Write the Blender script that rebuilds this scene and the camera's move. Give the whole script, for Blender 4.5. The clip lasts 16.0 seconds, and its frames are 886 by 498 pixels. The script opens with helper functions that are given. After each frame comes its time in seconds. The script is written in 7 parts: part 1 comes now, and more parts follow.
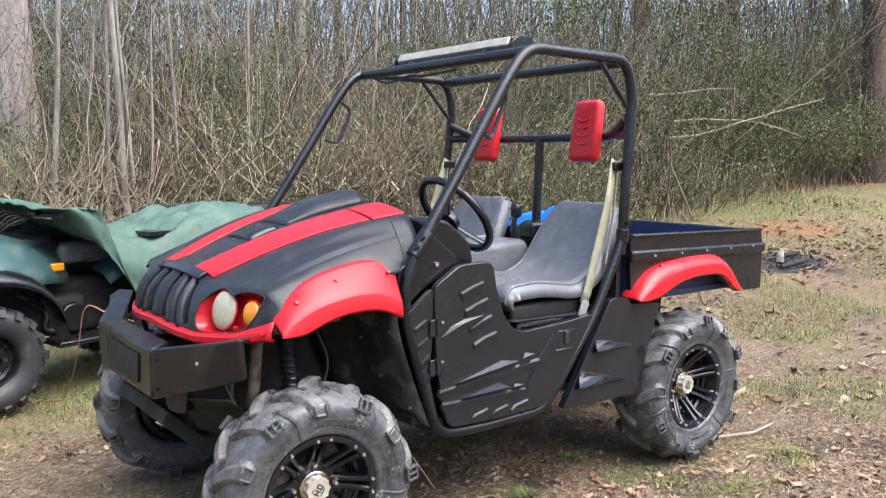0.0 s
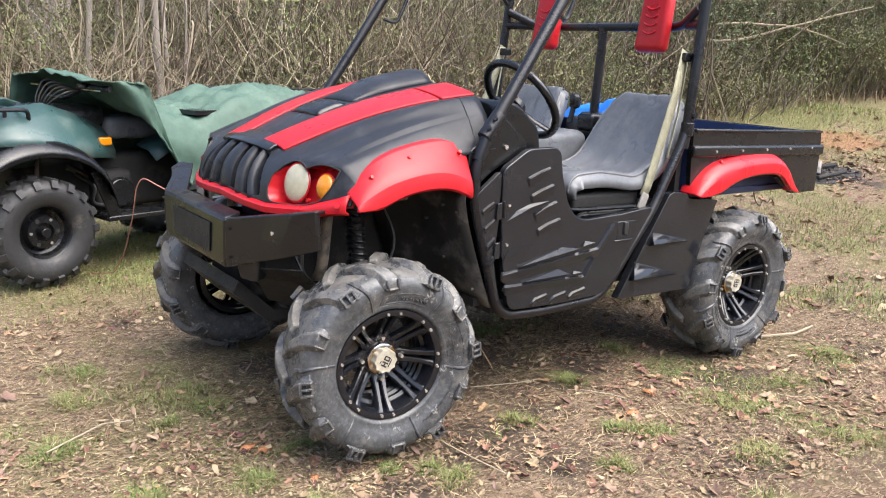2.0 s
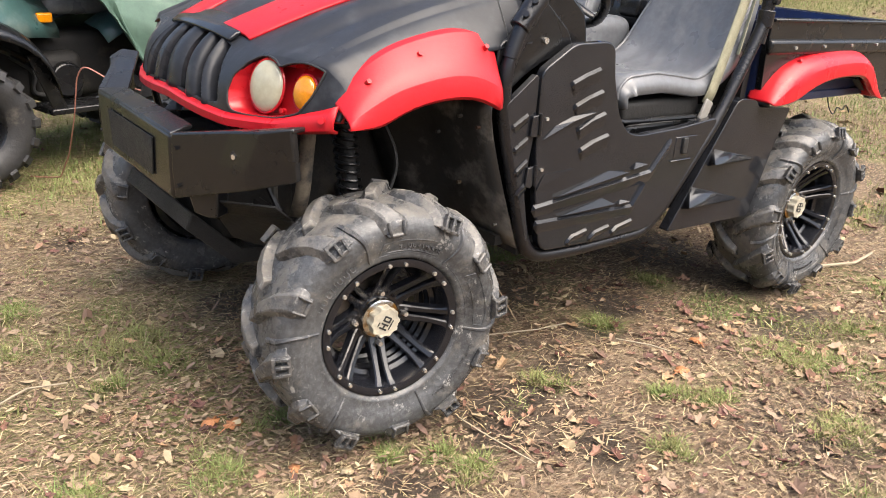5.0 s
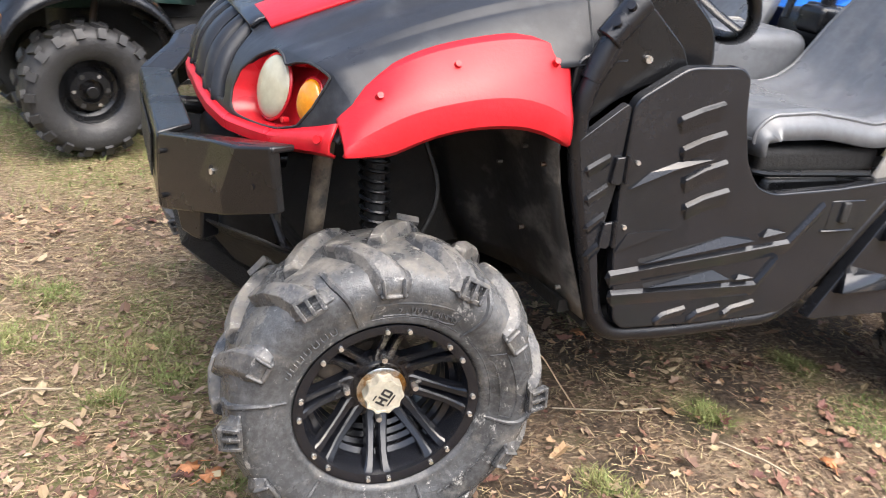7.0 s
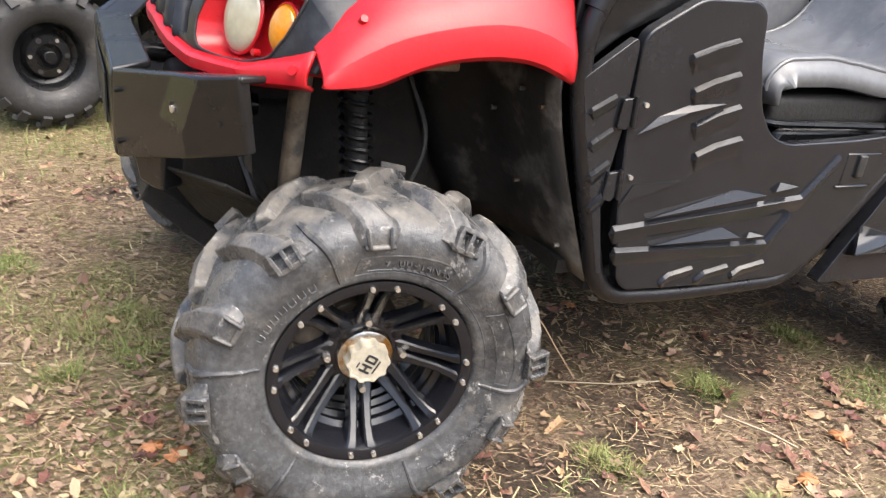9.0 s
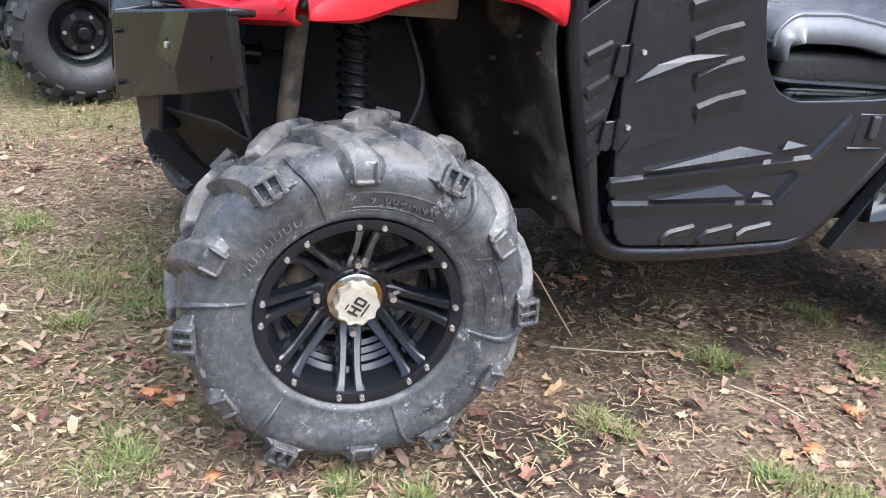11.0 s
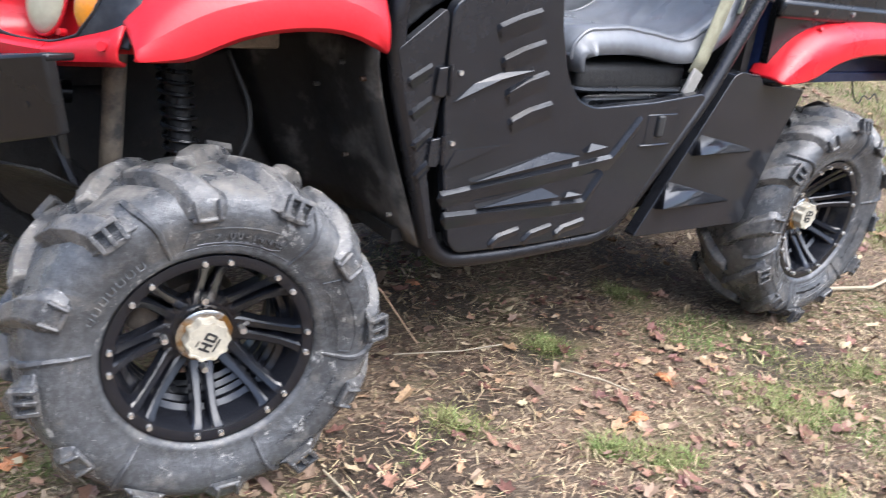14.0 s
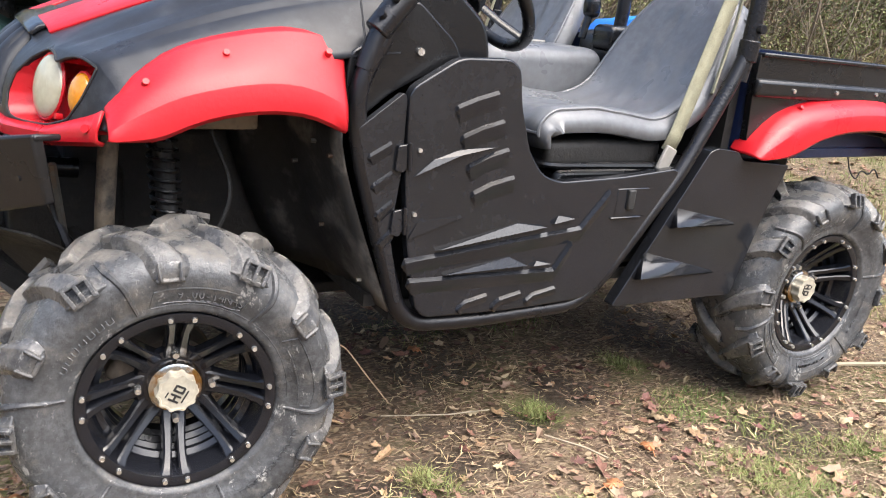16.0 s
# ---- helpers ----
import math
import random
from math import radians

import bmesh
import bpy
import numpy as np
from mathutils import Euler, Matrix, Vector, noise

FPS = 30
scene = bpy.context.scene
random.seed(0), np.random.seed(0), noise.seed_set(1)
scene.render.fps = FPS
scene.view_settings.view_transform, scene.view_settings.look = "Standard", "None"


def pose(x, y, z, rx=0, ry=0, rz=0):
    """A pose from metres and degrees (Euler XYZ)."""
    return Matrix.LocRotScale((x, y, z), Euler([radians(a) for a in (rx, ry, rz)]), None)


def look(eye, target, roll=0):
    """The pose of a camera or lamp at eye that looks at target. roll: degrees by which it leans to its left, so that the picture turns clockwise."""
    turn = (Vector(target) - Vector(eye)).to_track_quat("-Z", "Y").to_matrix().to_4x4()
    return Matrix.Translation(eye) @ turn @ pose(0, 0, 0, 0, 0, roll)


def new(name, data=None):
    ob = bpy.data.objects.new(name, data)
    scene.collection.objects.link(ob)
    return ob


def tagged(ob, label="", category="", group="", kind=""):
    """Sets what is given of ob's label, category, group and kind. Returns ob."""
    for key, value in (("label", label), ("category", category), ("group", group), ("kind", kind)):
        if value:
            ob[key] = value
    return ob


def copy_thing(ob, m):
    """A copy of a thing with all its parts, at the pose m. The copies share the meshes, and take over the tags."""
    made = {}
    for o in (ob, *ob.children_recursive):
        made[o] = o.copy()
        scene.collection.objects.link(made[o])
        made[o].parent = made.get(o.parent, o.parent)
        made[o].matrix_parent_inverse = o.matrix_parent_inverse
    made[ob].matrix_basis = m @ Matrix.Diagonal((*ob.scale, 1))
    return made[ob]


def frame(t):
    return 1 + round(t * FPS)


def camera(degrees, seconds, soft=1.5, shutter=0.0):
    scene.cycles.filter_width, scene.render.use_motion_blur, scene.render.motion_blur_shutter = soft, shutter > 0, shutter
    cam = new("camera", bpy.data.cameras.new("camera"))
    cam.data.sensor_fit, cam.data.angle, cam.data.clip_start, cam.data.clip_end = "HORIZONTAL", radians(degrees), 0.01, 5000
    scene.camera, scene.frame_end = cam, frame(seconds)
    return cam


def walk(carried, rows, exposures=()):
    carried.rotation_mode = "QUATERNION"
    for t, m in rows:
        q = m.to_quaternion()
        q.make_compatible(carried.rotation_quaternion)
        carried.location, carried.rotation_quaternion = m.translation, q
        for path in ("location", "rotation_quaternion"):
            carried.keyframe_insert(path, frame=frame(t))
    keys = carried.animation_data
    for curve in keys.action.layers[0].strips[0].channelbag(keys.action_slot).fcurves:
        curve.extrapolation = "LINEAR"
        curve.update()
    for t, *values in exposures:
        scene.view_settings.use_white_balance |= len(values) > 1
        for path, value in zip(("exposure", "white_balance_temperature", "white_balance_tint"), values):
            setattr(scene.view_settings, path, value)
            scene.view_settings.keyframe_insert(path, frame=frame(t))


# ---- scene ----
cam = camera(57.1, 16.0, soft=0.9, shutter=0.4)
PATH = [
    (0, (-1.187, -2.834, 1.359), (0.031, -1.262, 1.146), 0.4),
    (0.5, (-1.229, -2.817, 1.334), (-0.029, -1.245, 1.039), 0.8),
    (1, (-1.27, -2.792, 1.316), (-0.079, -1.226, 0.959), 1.3),
    (1.5, (-1.328, -2.764, 1.292), (-0.145, -1.204, 0.88), 2.0),
    (2, (-1.342, -2.73, 1.285), (-0.169, -1.175, 0.835), 2.8),
    (2.5, (-1.265, -2.651, 1.255), (-0.099, -1.11, 0.738), 2.6),
    (3, (-1.138, -2.546, 1.253), (0.019, -1.024, 0.664), 2.4),
    (3.2, (-1.117, -2.513, 1.258), (0.053, -1.006, 0.658), 2.7),
    (5.3, (-0.964, -2.136, 1.248), (0.187, -0.679, 0.506), 4.3),
    (5.5, (-0.895, -2.124, 1.252), (0.223, -0.647, 0.499), 4.7),
    (6, (-0.774, -2.052, 1.246), (0.289, -0.546, 0.468), 5.9),
    (6.5, (-0.65, -1.943, 1.257), (0.319, -0.377, 0.477), 6.8),
    (7, (-0.481, -1.927, 1.254), (0.284, -0.258, 0.46), 6.9),
    (7.5, (-0.367, -1.933, 1.255), (0.225, -0.208, 0.435), 6.7),
    (8, (-0.372, -1.922, 1.249), (0.163, -0.191, 0.401), 5.5),
    (8.5, (-0.426, -1.861, 1.226), (0.265, -0.174, 0.404), 5.0),
    (9, (-0.452, -1.816, 1.123), (0.37, -0.181, 0.317), 7.5),
    (9.2, (-0.442, -1.825, 1.105), (0.387, -0.194, 0.297), 8.6),
    (11.3, (-0.371, -1.896, 1.021), (0.323, -0.207, 0.206), 6.5),
    (11.5, (-0.377, -1.896, 1.011), (0.288, -0.212, 0.16), 6.1),
    (12, (-0.399, -1.897, 0.998), (0.201, -0.216, 0.096), 6.1),
    (12.5, (-0.393, -1.914, 1.037), (0.227, -0.219, 0.175), 6.5),
    (13, (-0.408, -1.884, 1.06), (0.336, -0.183, 0.316), 6.8),
    (13.5, (-0.465, -1.868, 1.066), (0.487, -0.3, 0.269), 6.0),
    (14, (-0.444, -1.9, 1.08), (0.685, -0.429, 0.329), 7.2),
    (14.5, (-0.361, -1.979, 1.081), (0.786, -0.492, 0.393), 9.6),
    (15, (-0.318, -2.049, 1.066), (0.76, -0.492, 0.424), 10.0),
    (15.5, (-0.319, -2.075, 1.081), (0.702, -0.466, 0.474), 7.8),
    (16, (-0.311, -2.118, 1.124), (0.685, -0.49, 0.528), 5.8),
]
EXPOSURE = [(0, 1.33, 5900, 10), (1.5, 1.35, 6400, 10), (2.5, 1.37, 6000, 10), (3.2, 1.37, 5950, 10), (5.5, 1.37, 6900, 10), (7, 1.47, 6350, 10), (8, 1.45, 6150, 10), (9, 1.50, 6500, 10), (11.5, 1.42, 5450, 10), (12.3, 1.42, 5400, 10), (13, 1.66, 6700, 10), (13.6, 1.52, 5700, 10), (14.5, 1.42, 5750, 10), (15.2, 1.45, 6100, 10), (16, 1.45, 6300, 10)]
walk(cam, [(t, look(eye, target, roll)) for t, eye, target, roll in PATH], EXPOSURE)

# ---------------------------------------------------------------- light
world = bpy.data.worlds.new("overcast_sky")
scene.world = world
world.use_nodes = True
_wt = world.node_tree
_sky = _wt.nodes.new("ShaderNodeTexSky")
_sky.sky_type = "NISHITA"
_sky.sun_disc = False
_sky.sun_elevation = radians(62)
_sky.sun_rotation = radians(158)
_sky.air_density = 1.0
_sky.dust_density = 5.0
_sky.ozone_density = 1.0
_wt.links.new(_sky.outputs["Color"], _wt.nodes["Background"].inputs["Color"])
_wt.nodes["Background"].inputs["Strength"].default_value = 0.15

sun = new("sun", bpy.data.lights.new("sun", "SUN"))
sun.data.energy = 2.6
sun.data.angle = radians(76)
sun.data.color = (1.0, 0.94, 0.86)
sun.matrix_world = look((2.1, -5.4, 11), (0, 0, 0))

# ---------------------------------------------------------------- materials


def mk(name, col, rough=0.5, metal=0.0, col2=None, scale=6.0, mix=0.35, bump=0.15, bscale=80.0, stain=None, stain_at=0.62,
       stain_scale=3.0, rvar=0.15, coat=0.0, per_piece=0.0, spec=0.5, detail=6.0, grain=1.0):
    """A surface with broad and fine variation, optional stains, and fine relief."""
    m = bpy.data.materials.new(name)
    m.use_nodes = True
    nt = m.node_tree
    N, L = nt.nodes, nt.links
    p = N["Principled BSDF"]
    p.inputs["Metallic"].default_value = metal
    p.inputs["Specular IOR Level"].default_value = spec
    p.inputs["Coat Weight"].default_value = coat
    p.inputs["Coat Roughness"].default_value = 0.15
    tc = N.new("ShaderNodeTexCoord")
    src = tc.outputs["Object"]
    if grain != 1.0:
        mp = N.new("ShaderNodeMapping")
        mp.inputs["Scale"].default_value = (1, 1, grain)
        L.new(src, mp.inputs["Vector"])
        src = mp.outputs["Vector"]

    def noise_tex(s, d=detail, r=0.6):
        n = N.new("ShaderNodeTexNoise")
        n.inputs["Scale"].default_value = s
        n.inputs["Detail"].default_value = d
        n.inputs["Roughness"].default_value = r
        L.new(src, n.inputs["Vector"])
        return n

    def mixc(fac, a, b):
        x = N.new("ShaderNodeMix")
        x.data_type = "RGBA"
        if isinstance(fac, float):
            x.inputs["Factor"].default_value = fac
        else:
            L.new(fac, x.inputs["Factor"])
        for s, v in (("A", a), ("B", b)):
            k = x.inputs[6 if s == "A" else 7]
            if isinstance(v, tuple):
                k.default_value = (*v, 1)
            else:
                L.new(v, k)
        return x.outputs[2]

    def ramp(fac, lo, hi, a=0.0, b=1.0):
        x = N.new("ShaderNodeMapRange")
        x.inputs["From Min"].default_value, x.inputs["From Max"].default_value = lo, hi
        x.inputs["To Min"].default_value, x.inputs["To Max"].default_value = a, b
        L.new(fac, x.inputs["Value"])
        return x.outputs["Result"]

    broad = noise_tex(scale)
    fine = noise_tex(scale * 9)
    c2 = col2 or tuple(c * 0.55 for c in col)
    base = mixc(ramp(broad.outputs["Fac"], 0.35, 0.7, 0.0, min(1.0, mix * 2)), col, c2)
    base = mixc(ramp(fine.outputs["Fac"], 0.4, 0.75, 0.0, mix), base, tuple(min(1.0, c * 1.6 + 0.002) for c in col))
    if stain:
        s = noise_tex(stain_scale, 9.0, 0.65)
        base = mixc(ramp(s.outputs["Fac"], stain_at - 0.06, stain_at + 0.08), base, stain)
    if per_piece:
        oi = N.new("ShaderNodeNewGeometry")
        h = N.new("ShaderNodeHueSaturation")
        L.new(ramp(oi.outputs["Random Per Island"], 0, 1, 1 - per_piece, 1 + per_piece), h.inputs["Value"])
        L.new(ramp(oi.outputs["Random Per Island"], 0, 1, 0.5 - 0.03, 0.5 + 0.03), h.inputs["Hue"])
        L.new(base, h.inputs["Color"])
        base = h.outputs["Color"]
    L.new(base, p.inputs["Base Color"])
    L.new(ramp(broad.outputs["Fac"], 0.3, 0.7, max(0.03, rough - rvar), min(1.0, rough + rvar)), p.inputs["Roughness"])
    if bump:
        bn = noise_tex(bscale, 5.0)
        b = N.new("ShaderNodeBump")
        b.inputs["Strength"].default_value = bump
        b.inputs["Distance"].default_value = 0.01
        L.new(bn.outputs["Fac"], b.inputs["Height"])
        L.new(b.outputs["Normal"], p.inputs["Normal"])
    return m


M = {
    "black": mk("satin_black_plastic", (0.0075, 0.0078, 0.0088), 0.25, bump=0.10, bscale=140, stain=(0.035, 0.032, 0.028), stain_at=0.68, stain_scale=11),
    "panel": mk("glossy_black_panel", (0.0130, 0.0140, 0.0170), 0.15, bump=0.12, bscale=7, stain=(0.012, 0.0115, 0.0105), stain_at=0.74, stain_scale=13, rvar=0.05, detail=4),
    "hood": mk("dusty_black_hood", (0.019, 0.021, 0.026), 0.36, bump=0.06, bscale=60, stain=(0.040, 0.043, 0.049), stain_at=0.62, stain_scale=7, spec=0.28),
    "tube": mk("black_steel_tube", (0.007, 0.007, 0.009), 0.30, bump=0.12, bscale=180, stain=(0.08, 0.075, 0.07), stain_at=0.74, stain_scale=24),
    "red": mk("red_painted_plastic", (0.43, 0.010, 0.017), 0.34, col2=(0.35, 0.008, 0.012), mix=0.3, bump=0.06, bscale=120, scale=4, spec=0.4, stain=(0.34, 0.02, 0.02), stain_at=0.70, stain_scale=9),
    "drum": mk("dusty_brake_iron", (0.13, 0.105, 0.08), 0.7, metal=0.2, bump=0.3, stain=(0.26, 0.19, 0.13), stain_at=0.55, stain_scale=14),
    "rubber_dark": mk("dark_rubber", (0.022, 0.022, 0.023), 0.6, bump=0.3, bscale=50, stain=(0.09, 0.08, 0.068), stain_at=0.64, stain_scale=8),
    "rim": mk("gloss_black_alloy", (0.009, 0.0098, 0.013), 0.20, coat=0.1, bump=0.03, stain=(0.035, 0.033, 0.031), stain_at=0.74, stain_scale=20, rvar=0.08),
    # the orange stain is rust together with ochre reflections painted into the colour
    "chrome": mk("bright_chrome", (0.72, 0.70, 0.66), 0.2, metal=1.0, bump=0.1, bscale=90, stain=(0.40, 0.23, 0.07), stain_at=0.5, stain_scale=24),
    "cap": mk("cream_metal_cap", (0.62, 0.58, 0.47), 0.4, metal=0.4, bump=0.1, stain=(0.35, 0.27, 0.16), stain_at=0.66, stain_scale=40),
    "bolt": mk("zinc_bolt", (0.72, 0.70, 0.66), 0.28, metal=0.85, bump=0.1),
    "steel": mk("grimy_steel", (0.10, 0.095, 0.085), 0.5, metal=0.6, bump=0.2, stain=(0.09, 0.05, 0.03), stain_at=0.55, stain_scale=10),
    "tan_steel": mk("muddy_frame_steel", (0.20, 0.16, 0.115), 0.7, bump=0.3, stain=(0.05, 0.045, 0.04), stain_at=0.55, stain_scale=12),
    "under": mk("dark_underbody", (0.009, 0.0085, 0.008), 0.7, bump=0.3, stain=(0.04, 0.033, 0.025), stain_at=0.62, stain_scale=9),
    "vinyl": mk("black_seat_vinyl", (0.118, 0.124, 0.134), 0.36, col2=(0.076, 0.080, 0.087), coat=0.1, bump=0.22, bscale=6, stain=(0.13, 0.13, 0.13), stain_at=0.64, stain_scale=4, detail=3),
    "lens": mk("hazed_headlight_lens", (0.36, 0.34, 0.25), 0.14, col2=(0.28, 0.26, 0.19), bump=0.0, coat=0.6, scale=5, mix=0.3, detail=2),
    "amber": mk("amber_lens", (0.60, 0.215, 0.003), 0.12, col2=(0.45, 0.14, 0.0), bump=0.0, coat=0.7, scale=14, mix=0.3, detail=2),
    "webbing": mk("khaki_webbing", (0.30, 0.29, 0.20), 0.8, bump=0.4, bscale=300, scale=30),
    "bluebed": mk("dark_blue_liner", (0.012, 0.022, 0.07), 0.4, bump=0.1, stain=(0.05, 0.06, 0.09), stain_at=0.68),
    "bluetarp": mk("blue_tarpaulin", (0.02, 0.19, 0.75), 0.4, bump=0.3, bscale=30),
    "canvas": mk("green_canvas", (0.058, 0.108, 0.080), 0.6, col2=(0.040, 0.078, 0.060), bump=0.3, bscale=260, scale=3, stain=(0.09, 0.14, 0.105), stain_at=0.62, stain_scale=5),
    "atvgreen": mk("green_plastic", (0.030, 0.068, 0.066), 0.38, bump=0.03, stain=(0.10, 0.14, 0.13), stain_at=0.56),
    "liner": mk("dusty_black_liner", (0.022, 0.0215, 0.021), 0.45, bump=0.15, bscale=60, stain=(0.15, 0.14, 0.125), stain_at=0.57, stain_scale=5),
    "mesh": mk("black_mesh", (0.02, 0.02, 0.02), 0.5, metal=0.3, bump=0.8, bscale=240),
    "ink": mk("dark_ink", (0.02, 0.02, 0.02), 0.5),
    "copper": mk("red_wire", (0.36, 0.15, 0.11), 0.5),
    "buckle": mk("grey_buckle", (0.25, 0.24, 0.22), 0.5),
    "bark": mk("grey_brown_bark", (0.25, 0.22, 0.19), 0.9, col2=(0.11, 0.092, 0.075), scale=7, mix=0.6, bump=1.0, bscale=24, stain=(0.36, 0.335, 0.30), stain_at=0.57, stain_scale=5, grain=0.16),
    "bark_grey": mk("ridged_grey_bark", (0.30, 0.262, 0.235), 0.9, col2=(0.13, 0.108, 0.092), scale=16, mix=0.7, bump=1.0, bscale=40, stain=(0.40, 0.365, 0.335), stain_at=0.56, stain_scale=9, grain=0.16),
    "bark2": mk("dark_pine_bark", (0.09, 0.065, 0.05), 0.95, col2=(0.04, 0.03, 0.025), scale=4, mix=0.5, bump=1.0, bscale=14, grain=0.16),
    "stem": mk("pale_dry_stem", (0.29, 0.242, 0.180), 0.9, col2=(0.20, 0.16, 0.115), per_piece=0.45, scale=2, bump=0, spec=0.15),
    "stem2": mk("brown_bare_stem", (0.165, 0.138, 0.108), 0.9, col2=(0.095, 0.080, 0.062), per_piece=0.4, scale=2, bump=0, spec=0.15),
    "leaf": mk("olive_leaf", (0.105, 0.128, 0.050), 0.8, col2=(0.180, 0.165, 0.080), per_piece=0.35, scale=0.9, mix=0.5, bump=0, spec=0.2),
    "leafdark": mk("dark_evergreen_leaf", (0.060, 0.088, 0.040), 0.7, col2=(0.11, 0.122, 0.058), per_piece=0.35, scale=0.9, mix=0.5, bump=0, spec=0.25),
    "leaf2": mk("dry_brown_leaf", (0.20, 0.155, 0.098), 0.9, col2=(0.13, 0.105, 0.066), per_piece=0.3, scale=0.9, mix=0.5, bump=0, spec=0.08),
    "grass": mk("green_grass", (0.125, 0.165, 0.052), 0.8, col2=(0.24, 0.215, 0.10), per_piece=0.4, scale=2, bump=0, spec=0.15, mix=0.5),
    "straw": mk("dry_straw", (0.335, 0.255, 0.165), 0.85, col2=(0.185, 0.132, 0.082), per_piece=0.45, scale=2, bump=0, spec=0.15),
    "litter": mk("fallen_leaf", (0.178, 0.120, 0.082), 0.8, col2=(0.105, 0.072, 0.050), per_piece=0.55, scale=3, bump=0, spec=0.15),
    "litter_red": mk("reddish_dead_leaf", (0.235, 0.128, 0.085), 0.65, col2=(0.135, 0.080, 0.056), per_piece=0.5, scale=14, mix=0.5, bump=0.2, bscale=120, spec=0.3),
    "litter_pale": mk("pale_fallen_leaf", (0.29, 0.215, 0.150), 0.75, col2=(0.19, 0.132, 0.090), per_piece=0.35, scale=3, bump=0, spec=0.15),
    "oakleaf": mk("orange_oak_leaf", (0.40, 0.17, 0.07), 0.7, col2=(0.28, 0.13, 0.06), scale=20, bump=0.2),
    "ash": mk("ash_grey_wood", (0.33, 0.31, 0.29), 0.9, col2=(0.05, 0.05, 0.05), scale=9, mix=0.5, bump=0.5),
    "char": mk("charred_wood", (0.025, 0.023, 0.022), 0.9, bump=0.7, bscale=25),
    "redbrown": mk("red_brown_boards", (0.22, 0.06, 0.04), 0.8, bump=0.2),
    "paleroof": mk("pale_tin", (0.6, 0.6, 0.58), 0.5, bump=0.1),
    "clay": mk("reddish_clay", (0.24, 0.13, 0.075), 0.95, col2=(0.13, 0.085, 0.055), scale=3, mix=0.5, bump=0.8, bscale=22, stain=(0.12, 0.13, 0.05), stain_at=0.6),
    "farwoods": mk("far_winter_woods", (0.27, 0.25, 0.21), 1.0, col2=(0.17, 0.16, 0.125), scale=0.9, mix=0.8, bump=0, stain=(0.33, 0.32, 0.29), stain_at=0.52, stain_scale=1.6, spec=0.0, detail=10),
    "yellowwood": mk("yellow_cut_wood", (0.42, 0.30, 0.15), 0.85, bump=0.3),
}


def tyre_material(name, clean, mud_at):
    """Black rubber with a sheen, dried mud towards the tread, pale scuffs and streaks."""
    m = bpy.data.materials.new(name)
    m.use_nodes = True
    nt = m.node_tree
    N, L = nt.nodes, nt.links
    p = N["Principled BSDF"]
    tc = N.new("ShaderNodeTexCoord")

    def nz(s, d=7.0, r=0.65, stretch=(1, 1, 1)):
        mp = N.new("ShaderNodeMapping")
        mp.inputs["Scale"].default_value = stretch
        L.new(tc.outputs["Object"], mp.inputs["Vector"])
        n = N.new("ShaderNodeTexNoise")
        n.inputs["Scale"].default_value, n.inputs["Detail"].default_value, n.inputs["Roughness"].default_value = s, d, r
        L.new(mp.outputs["Vector"], n.inputs["Vector"])
        return n.outputs["Fac"]

    def rng(f, lo, hi, a=0.0, b=1.0):
        x = N.new("ShaderNodeMapRange")
        x.inputs["From Min"].default_value, x.inputs["From Max"].default_value = lo, hi
        x.inputs["To Min"].default_value, x.inputs["To Max"].default_value = a, b
        L.new(f, x.inputs["Value"])
        return x.outputs["Result"]

    def mx(f, a, b):
        x = N.new("ShaderNodeMix")
        x.data_type = "RGBA"
        L.new(f, x.inputs["Factor"])
        for k, v in ((6, a), (7, b)):
            if isinstance(v, tuple):
                x.inputs[k].default_value = (*v, 1)
            else:
                L.new(v, x.inputs[k])
        return x.outputs[2]

    def add(a, b, k=1.0):
        x = N.new("ShaderNodeMath")
        x.operation = "MULTIPLY_ADD"
        x.inputs[1].default_value = k
        L.new(b, x.inputs[0])
        L.new(a, x.inputs[2])
        return x.outputs[0]

    flat = N.new("ShaderNodeVectorMath")
    flat.operation = "MULTIPLY"
    flat.inputs[1].default_value = (1, 0, 1)
    L.new(tc.outputs["Object"], flat.inputs[0])
    ln = N.new("ShaderNodeVectorMath")
    ln.operation = "LENGTH"
    L.new(flat.outputs["Vector"], ln.inputs[0])
    radius = ln.outputs["Value"]
    tread = add(add(rng(radius, .225, .325, -.16, .15), nz(11), .6), nz(34, 8, .75), .4)
    c = mx(rng(nz(6), .35, .65), clean, tuple(v * .5 for v in clean))
    c = mx(rng(nz(60, 6, .7), .45, .75, 0, .5), c, tuple(v * 1.7 + .02 for v in clean))
    c = mx(rng(nz(9, 8, .7), .53, .66, 0, .75), c, (.155, .145, .13))
    mud = rng(tread, mud_at, mud_at + .10, 0, .85)
    c = mx(mud, c, mx(rng(nz(45), .3, .7), (.085, .078, .068), (.190, .176, .155)))
    c = mx(rng(nz(26, 9, .75, (1, 2.2, .6)), .60, .67, 0, .9), c, (.36, .355, .335))
    c = mx(rng(nz(70, 9, .8, (.5, 1.6, 1)), .62, .68, 0, .8), c, (.33, .325, .31))
    L.new(c, p.inputs["Base Color"])
    L.new(rng(add(mud, nz(14), .5), .2, 1.1, .20, .85), p.inputs["Roughness"])
    b = N.new("ShaderNodeBump")
    b.inputs["Strength"].default_value, b.inputs["Distance"].default_value = .45, .006
    L.new(add(nz(70, 6, .7), nz(18), .8), b.inputs["Height"])
    L.new(b.outputs["Normal"], p.inputs["Normal"])
    return m


